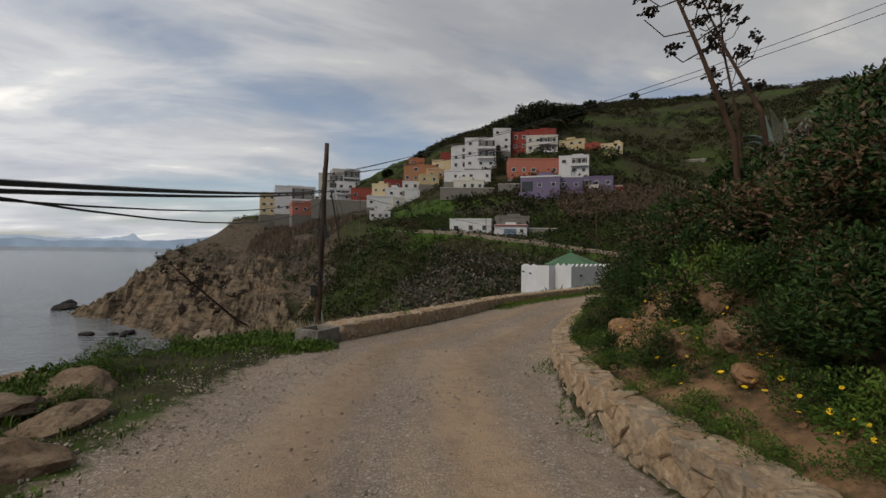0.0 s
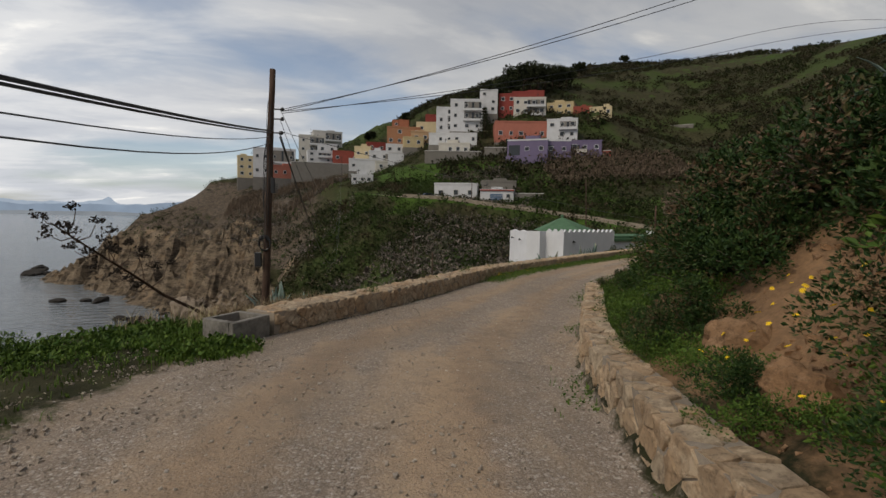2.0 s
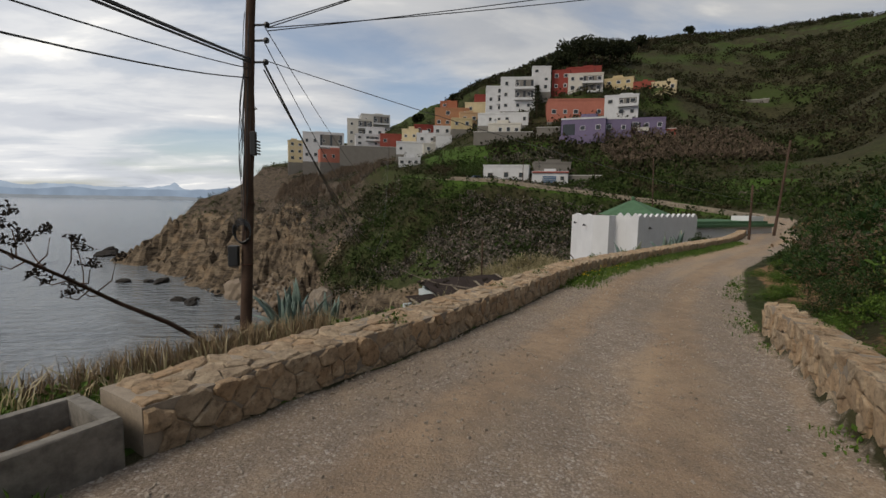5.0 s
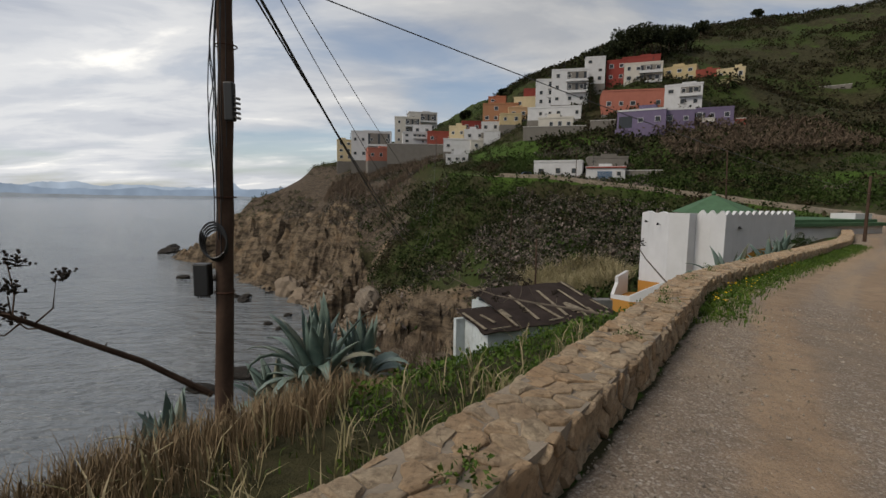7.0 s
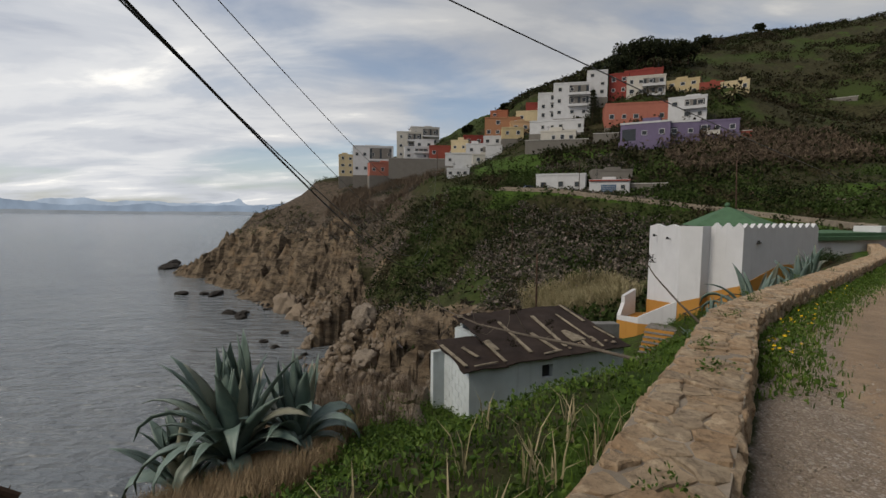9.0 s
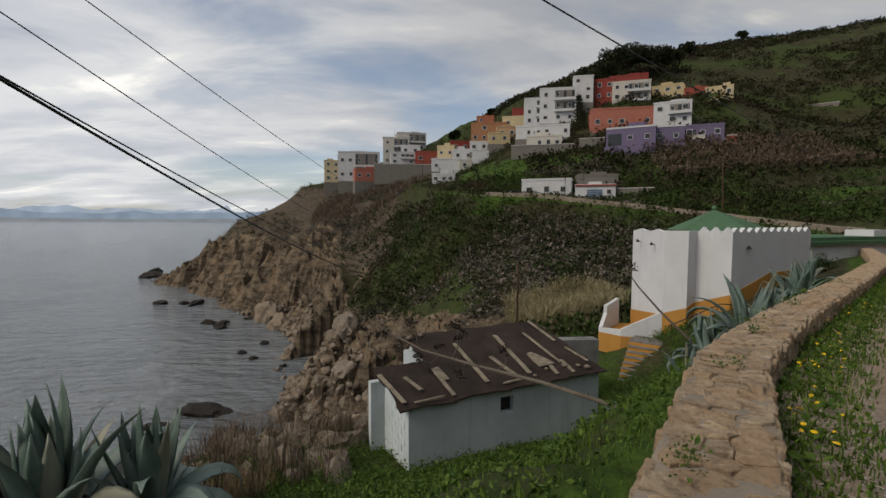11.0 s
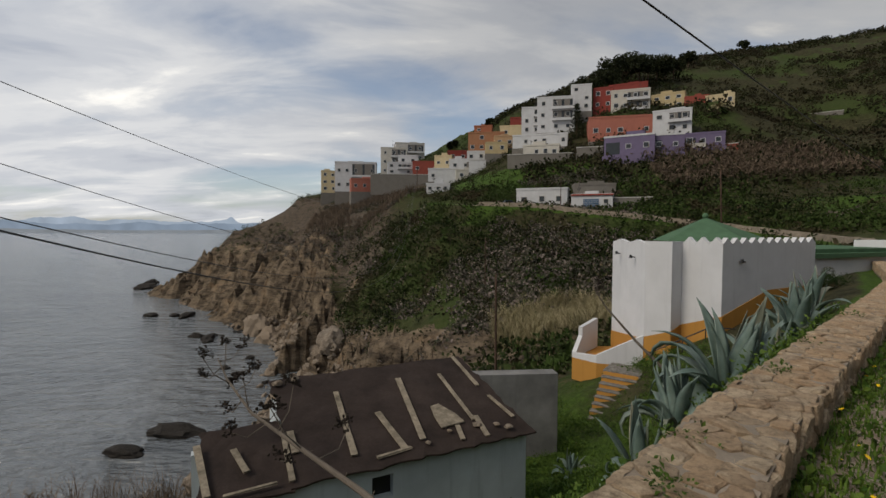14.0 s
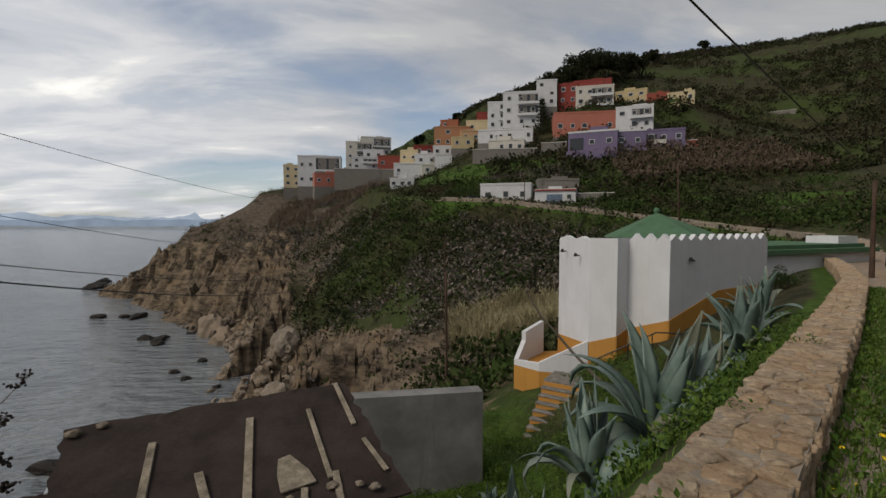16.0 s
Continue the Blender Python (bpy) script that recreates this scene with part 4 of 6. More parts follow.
def agave(x, y, size, count, seed, label="grey-green agave with long spiked leaves beside the wall", lift=.1, tilt=(0, 0)):
    rng = random.Random(seed)
    ob = empty("agave", pose(x, y, ground(x, y) + lift - .12, tilt[0], tilt[1], rng.uniform(0, 360)), label, "agave plant", "agaves by the lane")
    bm = bmesh.new()
    tube(bm, [(0, 0, -.25), (0, 0, .12 * size), (0, 0, .5 * size)], [.08 * size, .07 * size, .015], 8)
    part("heart", bm, M_AGAVE, ob)
    for i in range(count):
        t = i / count
        me = AGAVE_LEAVES[rng.choice((0, 5)) if t < .22 else rng.choice((0, 1, 5)) if t < .5 else rng.choice((1, 2, 2, 3)) if t < .82 else rng.choice((3, 4))]
        lf = new("leaf", me)
        lf.parent = ob
        k = size * rng.uniform(.75, 1.15) * (1 if t > .12 else .8)
        up = -(40 - 62 * t) + rng.uniform(-9, 9)
        lf.matrix_basis = pose(0, 0, .05 * size, 0, 0, i * 137.5 + rng.uniform(-14, 14)) @ pose(.05 * size, 0, .1 * (1 - t) * size, 0, up, 0) @ Matrix.Diagonal((k, k * rng.uniform(.85, 1.15), k, 1))
    return ob


def flower_head(bm_twig, bm_pod, tip, rng, r=.22):
    """A tuft of dry pods on forked twigs."""
    tip = Vector(tip)
    for _ in range(8):
        d = Vector((rng.uniform(-1, 1), rng.uniform(-1, 1), rng.uniform(-.25, 1))).normalized() * r * rng.uniform(.5, 1.1)
        tube(bm_twig, [tip - d * .3, tip + d * .5, tip + d], [.008, .006, .004], 4)
        for _ in range(2):
            q = tip + d + Vector((rng.uniform(-1, 1), rng.uniform(-1, 1), rng.uniform(-.6, 1))) * .04
            bmesh.ops.create_icosphere(bm_pod, subdivisions=1, radius=rng.uniform(.014, .024), matrix=Matrix.Translation(q) @ pose(0, 0, 0, rng.uniform(0, 90), rng.uniform(0, 90), 0) @ Matrix.Diagonal((1, 1, 1.5, 1)))


def dead_stalk(line, radius, heads, seed, label, material=None, start=.4, reach=.8, side=1.0, rhead=.2):
    """The dry flower stalk of an agave: a tapering stem with side branches that end in pods."""
    rng = random.Random(seed)
    ob = empty("agave_stalk", Matrix.Translation(line[0]), label, "dead agave stalk", "dead agave stalks")
    base = Vector(line[0])
    pts = [Vector(p) - base for p in line]
    bm = bmesh.new()
    n = len(pts)
    tube(bm, pts, [radius * (1 - .72 * i / (n - 1)) for i in range(n)], 8)
    for i in range(26):
        k = rng.uniform(0, n - 1.01)
        a = pts[int(k)].lerp(pts[int(k) + 1], k % 1)
        d = Vector((rng.uniform(-1, 1), rng.uniform(-1, 1), rng.uniform(-.2, 1))).normalized()
        tube(bm, [a, a + d * (radius + .05)], [radius * .35, .003], 4)
    part("stem", bm, material or M_STALK, ob)
    for i in range(heads):
        k = (start + (1 - start) * (i + .5) / heads) * (n - 1.01)
        a = pts[int(k)].lerp(pts[int(k) + 1], k % 1)
        way = (pts[int(k) + 1] - pts[int(k)]).normalized()
        ref = Vector((0, 0, 1)) if abs(way.z) < .85 else Vector((1, 0, 0))
        s = way.cross(ref).normalized()
        u = s.cross(way)
        ang = i * 2.4 + rng.uniform(-.4, .4)
        d = (s * math.cos(ang) + u * math.sin(ang)) * side
        ln = reach * rng.uniform(.6, 1.1) * (1.15 - .5 * i / heads)
        tip = a + d * ln + way * ln * .35 + Vector((0, 0, ln * .35))
        bt = bmesh.new()
        tube(bt, [a, a + d * ln * .6 + way * ln * .1, tip], [radius * .26, radius * .2, .008], 5)
        br = part("branch", bt, material or M_STALK, ob)
        for _ in range(2):
            bp = bmesh.new()
            flower_head(bp, bp, tip + Vector((rng.uniform(-.1, .1), rng.uniform(-.1, .1), rng.uniform(-.05, .12))), rng, rhead)
            part("seed_head", bp, M_POD, br)
    return ob


# ---------------------------------------------------------------- the hut under the wall
HUT = pose(1.57, 26.96, 0, 0, 0, 25.8)


def rough_slab(bm, u0, v0, u1, v1, z, thick, rise, rng, n=(16, 9), sag=.02):
    """A thin roof sheet over (u, v), rising along v, uneven like old felt."""
    top = []
    for j in range(n[1] + 1):
        for i in range(n[0] + 1):
            u, v = u0 + (u1 - u0) * i / n[0], v0 + (v1 - v0) * j / n[1]
            e = .05 if i in (0, n[0]) or j in (0, n[1]) else 0
            uu = u + (rng.uniform(-e, e))
            vv = v + (rng.uniform(-e, e))
            top.append(bm.verts.new((uu, vv, z + rise * v + sag * math.sin(u * 4.1 + v) * math.sin(v * 3.1 + 1) + rng.uniform(-.006, .006))))
    bot = [bm.verts.new((p.co.x, p.co.y, p.co.z - thick)) for p in top]
    w = n[0] + 1
    for j in range(n[1]):
        for i in range(n[0]):
            a = j * w + i
            bm.faces.new((top[a], top[a + 1], top[a + w + 1], top[a + w]))
            bm.faces.new((bot[a], bot[a + w], bot[a + w + 1], bot[a + 1]))
    rim = [j for j in range(w)] + [j * w + n[0] for j in range(1, n[1] + 1)] + [n[1] * w + i for i in range(n[0] - 1, -1, -1)] + [j * w for j in range(n[1] - 1, 0, -1)]
    for a, b in zip(rim, rim[1:] + rim[:1]):
        bm.faces.new((top[b], top[a], bot[a], bot[b]))


def build_hut():
    rng = random.Random(3)
    z0 = -2.83
    ob = empty("hut", HUT @ Matrix.Translation((0, 0, -4.6)), "small whitewashed block hut with a patched felt roof", "hut")
    up = 4.6

    def wallpart(name, boxes, m):
        bm = bmesh.new()
        for b in boxes:
            box(bm, *b)
        part(name, bm, m, ob)

    # front wall with a small opening; walls stop below the roof sheet
    f = z0 + up - .05
    wallpart("wall", [(.08, .1, -.6, 2.6, .3, f), (2.6, .1, -.6, 3.0, .3, f - .62), (2.6, .1, f - .2, 3.0, .3, f), (3.0, .1, -.6, 5.95, .3, f)], M_HUTWHITE)
    # black sheet set into the opening as the painted darkness inside
    wallpart("wall", [(2.6, .27, f - .62, 3.0, .3, f - .2)], M_BLACK)
    wallpart("wall", [(.08, .3, -.6, .28, 1.9, f + .02)], M_HUTWHITE)
    wallpart("wall", [(1.2, 1.9, -.6, 1.4, 3.2, f + .42), (.28, 1.7, -.6, 1.2, 1.9, f + .3)], M_HUTWHITE)
    wallpart("wall", [(5.75, .3, -.6, 5.95, 3.2, f + .05)], M_HUTWHITE)
    wallpart("wall", [(1.4, 3.0, -.6, 5.75, 3.2, f + .55)], M_HUTWHITE)
    wallpart("wall", [(-.3, 1.7, -.6, .08, 1.9, f + .12)], M_HUTWHITE)
    # block courses on the side wall
    for r in range(8):
        for c in range(4):
            a = .32 + c * .4 + (.2 if r % 2 else 0)
            if a + .36 < 1.9:
                bm = bmesh.new()
                box(bm, .066, a, r * .2 - .1, .079, a + .375, r * .2 + .075)
                part("block", bm, M_HUTWHITE, ob)
    bm = bmesh.new()
    rough_slab(bm, 1.22, -.08, 6.05, 3.38, z0 + up + .03, .035, .21, rng, (26, 16))
    part("roof_sheet", bm, M_FELT, ob, "dark brown roofing felt")
    bm = bmesh.new()
    rough_slab(bm, -.15, -.06, 1.26, 1.95, z0 + up - .01, .035, .19, rng, (10, 10))
    part("roof_sheet", bm, M_FELT, ob, "dark brown roofing felt")
    # laths and boards that hold the felt down
    def lath(u0, v0, u1, v1, w=.09, m=M_BOARD, name="lath"):
        bm = bmesh.new()
        d = Vector((u1 - u0, v1 - v0, 0))
        L = d.length
        box(bm, 0, -w / 2, 0, L, w / 2, .03, .006)
        for q in bm.verts:
            q.co.z += rng.uniform(-.004, .004)
            q.co.y += rng.uniform(-.01, .01)
        p = part(name, bm, m, ob)
        zz = z0 + up + .055
        a = Vector((u0, v0, zz + .21 * v0))
        b = Vector((u1, v1, zz + .21 * v1))
        x = (b - a).normalized()
        y = Vector((0, 0, 1)).cross(x).normalized()
        p.matrix_basis = Matrix.Translation(a) @ Matrix((x, y, x.cross(y))).transposed().to_4x4()

    for q in ((2.34, .31, 2.51, 2.49, .11), (3.7, .35, 4.05, 2.67, .12), (3.28, .16, 3.14, 1.47, .12), (4.98, .61, 5.1, 2.59, .08), (5.87, .45, 5.79, 1.37, .07), (5.77, 1.8, 5.86, 3.35, .09),
              (4.98, .05, 5.09, .74, .1), (1.38, .69, 1.38, 1.34, .12), (-.02, .08, -.2, 1.42, .11), (1.23, .02, 1.25, 1.32, .09), (.57, .46, .38, 1.12, .11), (2.7, .12, 3.4, .2, .07), (4.45, .1, 4.55, .55, .09),
              (.2, .02, 1.0, .06, .05)):
        lath(*q)
    bm = bmesh.new()
    lo = [(4.2, .55), (4.75, .6), (4.7, .9), (4.5, 1.35), (4.3, 1.3), (4.22, .95)]
    a = [bm.verts.new((u, v, z0 + up + .06 + .21 * v)) for u, v in lo]
    b = [bm.verts.new((u, v, z0 + up + .085 + .21 * v)) for u, v in lo]
    bm.faces.new(a[::-1])
    bm.faces.new(b)
    for i in range(6):
        bm.faces.new((a[i], a[(i + 1) % 6], b[(i + 1) % 6], b[i]))
    part("board", bm, M_BOARD, ob, "broken pale plywood board")
    for u, v, r in ((4.95, .42, .1), (5.55, .15, .09), (3.75, .2, .06), (5.35, .3, .08), (1.36, 3.1, .12), (1.75, 3.2, .1), (4.3, .4, .06)):
        bm = bmesh.new()
        bmesh.ops.create_icosphere(bm, subdivisions=2, radius=r)
        for q in bm.verts:
            q.co *= rng.uniform(.8, 1.15)
            q.co.z *= .5
        p = part("stone", bm, M_BOULDER, ob)
        p.matrix_basis = Matrix.Translation((u, v, z0 + up + .09 + .21 * v))
    return ob


# ---------------------------------------------------------------- the white house with battlements
def build_white_house():
    ob = empty("white_house", Matrix.Translation((18, 43, -7)), "whitewashed house with pointed battlements and an ochre base", "house")

    def w(p):
        return (p[0] - 18, p[1] - 43)

    poly = [w(p) for p in ((14.87, 46.2), (14.95, 42.2), (15.77, 41.3), (16.55, 41.9), (17.4, 40.15), (24.15, 43.45), (22.5, 48.5))]
    bm = bmesh.new()
    prism(bm, poly, .5, 7.72)
    part("wall", bm, M_WHITE, ob)
    # parapet caps, low on the seaward side and with pointed merlons elsewhere
    def merlons(a, b, n, height, base):
        a, b = Vector((*w(a), base)), Vector((*w(b), base))
        d = (b - a) / n
        for i in range(n):
            bm = bmesh.new()
            s = a + d * i
            t = Vector((-d.y, d.x, 0)).normalized() * .22
            prof = [(0.02, 0), (.98, 0), (.98, .25), (.8, .45), (.5, 1), (.2, .45), (.02, .25)]
            lo = [bm.verts.new(s + d * u + Vector((0, 0, height * v))) for u, v in prof]
            hi = [bm.verts.new(s + d * u + t + Vector((0, 0, height * v))) for u, v in prof]
            bm.faces.new(lo[::-1])
            bm.faces.new(hi)
            k = len(prof)
            for j in range(k):
                bm.faces.new((lo[j], lo[(j + 1) % k], hi[(j + 1) % k], hi[j]))
            part("merlon", bm, M_WHITE, ob)

    merlons((16.55, 41.9), (17.4, 40.15), 3, .36, 7.72)
    merlons((17.4, 40.15), (24.15, 43.45), 11, .34, 7.72)
    merlons((14.87, 46.2), (14.95, 42.2), 2, .2, 7.72)
    bm = bmesh.new()
    prism(bm, [w(p) for p in ((14.93, 42.25), (15.77, 41.28), (16.57, 41.93), (16.5, 42.15), (15.8, 41.6), (15.1, 42.4))], 7.72, 7.86)
    part("coping", bm, M_WHITE, ob)
    # ochre base, its edge rising with the steps
    def dado(a, b, za, zb, name="base"):
        a, b = Vector((*w(a), 0)), Vector((*w(b), 0))
        n = Vector(((b - a).y, -(b - a).x, 0)).normalized() * .03
        bm = bmesh.new()
        v = [bm.verts.new(p) for p in (a, b, b + Vector((0, 0, zb)), a + Vector((0, 0, za)))]
        q = [bm.verts.new(p.co + n) for p in v]
        bm.faces.new(v)
        bm.faces.new(q[::-1])
        for i in range(4):
            bm.faces.new((v[i], v[(i + 1) % 4], q[(i + 1) % 4], q[i]))
        part(name, bm, M_OCHRE, ob, "ochre painted base")

    dado((14.87, 46.2), (14.95, 42.2), 2.7, 3.15)
    dado((14.95, 42.2), (15.77, 41.3), 3.25, 3.7)
    dado((15.77, 41.3), (16.55, 41.9), 3.7, 3.9)
    dado((16.55, 41.9), (17.4, 40.15), 3.9, 4.6)
    dado((17.4, 40.15), (20.5, 41.67), 4.6, 5.6)
    dado((20.5, 41.67), (24.15, 43.45), 5.6, 5.65)
    # green pyramid roof
    bm = bmesh.new()
    ap = bm.verts.new((20.65 - 18, 47.2 - 43, 9.15))
    ring = [bm.verts.new((*w(p), 7.8)) for p in ((17.4, 45.2), (20.9, 43.6), (23.9, 46.0), (22.0, 49.8), (18.4, 49.0))]
    for i in range(5):
        bm.faces.new((ring[i], ring[(i + 1) % 5], ap))
    bm.faces.new(ring[::-1])
    r = part("roof", bm, M_GREENROOF, ob, "green hipped roof")
    bm = bmesh.new()
    bmesh.ops.create_uvsphere(bm, u_segments=10, v_segments=8, radius=.17, matrix=Matrix.Translation((20.65 - 18, 47.2 - 43, 9.25)))
    part("finial", bm, M_GREENROOF, r)
    # terrace at the foot with a stepped white parapet
    bm = bmesh.new()
    prism(bm, [w(p) for p in ((12.0, 44.0), (12.9, 42.9), (14.95, 42.15), (14.9, 46.3), (13.9, 46.3))], .6, 1.75)
    part("terrace", bm, M_OCHRE, ob, "ochre terrace wall")

    def para(a, b, za, zb, t=.22):
        a, b = Vector((*w(a), 0)), Vector((*w(b), 0))
        n = Vector((-(b - a).y, (b - a).x, 0)).normalized() * t
        bm = bmesh.new()
        lo = [a, b, b + n, a + n]
        v = [bm.verts.new(p + Vector((0, 0, 1.752))) for p in lo]
        q = [bm.verts.new(p + Vector((0, 0, z))) for p, z in zip(lo, (za, zb, zb, za))]
        bm.faces.new(v[::-1])
        bm.faces.new(q)
        for i in range(4):
            bm.faces.new((v[i], v[(i + 1) % 4], q[(i + 1) % 4], q[i]))
        part("parapet", bm, M_WHITE, ob, "white terrace parapet")

    para((12.9, 42.9), (14.9, 42.17), 2.15, 3.3)
    para((12.0, 44.0), (12.9, 42.9), 2.0, 2.1)
    para((12.55, 44.75), (12.0, 44.0), 2.75, 2.05)
    para((13.9, 46.3), (12.55, 44.75), 3.4, 3.2)
    for x, y, z in ((14.95, 45.2, 7.1), (14.97, 43.4, 7.0), (18.9, 40.85, 6.95)):
        bm = bmesh.new()
        p = Vector((*w((x, y)), z))
        o = Vector((-.35, -.25, .08))
        tube(bm, [p + Vector((.05, .1, 0)), p + o * .5, p + o], [.03, .03, .03], 6)
        bmesh.ops.create_cone(bm, cap_ends=True, segments=10, radius1=.09, radius2=.05, depth=.16, matrix=Matrix.Translation(p + o))
        part("wall_lamp", bm, M_LAMP, ob, "small black wall lamp")


def build_steps():
    ob = empty("steps", pose(12.58, 41.04, -5.02, 0, 0, -36), "concrete steps with ochre risers below the terrace", "steps")
    for i in range(7):
        bm = bmesh.new()
        box(bm, .02, -.32 * (i + 1), -1.6 - .21 * i, 1.5, -.32 * i, -.21 * (i + 1) - .05)
        part("riser", bm, M_OCHRE, ob, "ochre painted riser")
        bm = bmesh.new()
        box(bm, 0, -.32 * (i + 1) - .03, -.21 * (i + 1) - .05, 1.52, -.32 * i, -.21 * (i + 1), .01)
        part("tread", bm, M_CONCRETE, ob)
    bm = bmesh.new()
    box(bm, 0, 0, -1.2, 1.52, .04, -.06)
    part("riser", bm, M_OCHRE, ob, "ochre painted riser")
    bm = bmesh.new()
    box(bm, -.02, .04, -1.4, 1.6, 1.5, 0, .01)
    part("landing", bm, M_CONCRETE, ob)
    # the flight up along the ochre wall, with its rail
    up = empty("steps", pose(14.55, 40.75, -4.95, 0, 0, -18), "ochre steps with a handrail along the house", "steps")
    for i in range(8):
        bm = bmesh.new()
        box(bm, i * .3, 0, -1.3, i * .3 + .3, .9, i * .17)
        part("riser", bm, M_OCHRE, up, "ochre painted step")
        bm = bmesh.new()
        box(bm, i * .3 + .06, -.02, i * .17, i * .3 + .31, .92, i * .17 + .03)
        part("tread", bm, M_CONCRETE, up)
    for k in (0, 4, 7):
        bm = bmesh.new()
        tube(bm, [(k * .3 + .15, .04, k * .17), (k * .3 + .15, .04, k * .17 + .85)], .025, 6)
        part("post", bm, M_LAMP, up)
    bm = bmesh.new()
    tube(bm, [(0, .04, .78), (2.4, .04, 2.1), (4.2, .04, 2.1)], .03, 6)
    part("handrail", bm, M_LAMP, up)


def build_side_house():
    """The low white building with the green flat roof beyond the battlements."""
    ob = empty("low_house", Matrix.Translation((30, 48, -1.5)), "low white building with a green flat roof", "house")
    bm = bmesh.new()
    prism(bm, [(-5, -2.6), (6, 1.5), (4, 7), (-7, 3)], -2.5, 1.35)
    part("wall", bm, M_WHITE, ob)
    bm = bmesh.new()
    prism(bm, [(-5.3, -2.9), (6.3, 1.3), (4.2, 7.3), (-7.3, 3.2)], 1.35, 1.62)
    part("roof", bm, M_GREENROOF, ob)
    bm = bmesh.new()
    prism(bm, [(-4.6, -2.2), (5.6, 1.6), (4, 6.6), (-6.6, 3)], 1.62, 1.85)
    part("upper_roof", bm, M_GREENROOF, ob)
    bm = bmesh.new()
    prism(bm, [(3.4, 1.2), (5.4, 1.9), (4.8, 3.6), (2.8, 2.9)], 1.85, 2.3)
    part("roof_light", bm, M_WHITE, ob)


# ---------------------------------------------------------------- trough, pole, cables
def build_trough():
    ob = empty("stone_trough", pose(-1.95, 11.02, -.02, 0, 0, 52), "grey concrete trough at the end of the parapet", "trough")
    w, d, h, t = .66, .64, .37, .085
    bm = bmesh.new()
    box(bm, 0, 0, -.3, w, t, h, .012)
    box(bm, 0, d - t, -.3, w, d, h, .012)
    box(bm, 0, t, -.3, t, d - t, h - .002)
    box(bm, w - t, t, -.3, w, d - t, h - .002)
    for v in bm.verts:
        v.co += Vector((random.uniform(-.006, .006), random.uniform(-.006, .006), random.uniform(-.006, .006)))
    part("basin", bm, M_CONCRETE, ob)
    bm = bmesh.new()
    n = 8
    g = [[bm.verts.new((t - .002 + (w - 2 * t + .004) * i / n, t - .002 + (d - 2 * t + .004) * j / n, .18 + random.uniform(-.03, .03))) for i in range(n + 1)] for j in range(n + 1)]
    for j in range(n):
        for i in range(n):
            bm.faces.new((g[j][i], g[j][i + 1], g[j + 1][i + 1], g[j + 1][i]))
    part("soil", bm, M_ROCK, ob, "brown dry soil")
    for k in range(5):
        bm = bmesh.new()
        bmesh.ops.create_icosphere(bm, subdivisions=1, radius=random.uniform(.025, .05))
        p = part("pebble", bm, M_BOULDER, ob)
        p.matrix_basis = Matrix.Translation((random.uniform(.15, .5), random.uniform(.15, .45), .21))


def utility_pole(base, top, r, label, name="utility_pole", bands=True, fine=True):
    base, top = Vector(base), Vector(top)
    ob = empty(name, Matrix.Translation(base), label, "utility pole", "utility poles")
    d = top - base
    bm = bmesh.new()
    n = 14 if fine else 4
    rng = random.Random(int(base.y * 10))
    pts = [d * (i / n) + Vector((rng.uniform(-.01, .01), rng.uniform(-.01, .01), 0)) * (1 if 0 < i < n and fine else 0) for i in range(n + 1)]
    tube(bm, [-d.normalized() * .6] + pts, [r * 1.15] + [r * (1.12 - .35 * i / n) for i in range(n + 1)], 14 if fine else 7)
    part("mast", bm, M_TIMBER, ob, smooth=True)
    return ob


def hang(name, a, b, slope, curve, radius, label, steps=36):
    """A cable from a towards b, dropping at the start by slope and bending up by curve."""
    a, b = Vector(a), Vector(b)
    flat = Vector((b.x - a.x, b.y - a.y, 0))
    L = flat.length
    d = flat / L
    end = a.z + slope * L + curve * L * L
    pts = []
    for i in range(steps + 1):
        s = L * (i / steps) ** 1.3
        z = a.z + slope * s + curve * s * s + (b.z - end) * max(0, (s / L - .45) / .55) ** 2
        pts.append(Vector((a.x + d.x * s, a.y + d.y * s, z)))
    bm = bmesh.new()
    tube(bm, pts, radius, 5)
    tagged(part(name, bm, M_BLACK), label, "cable", "overhead cables")


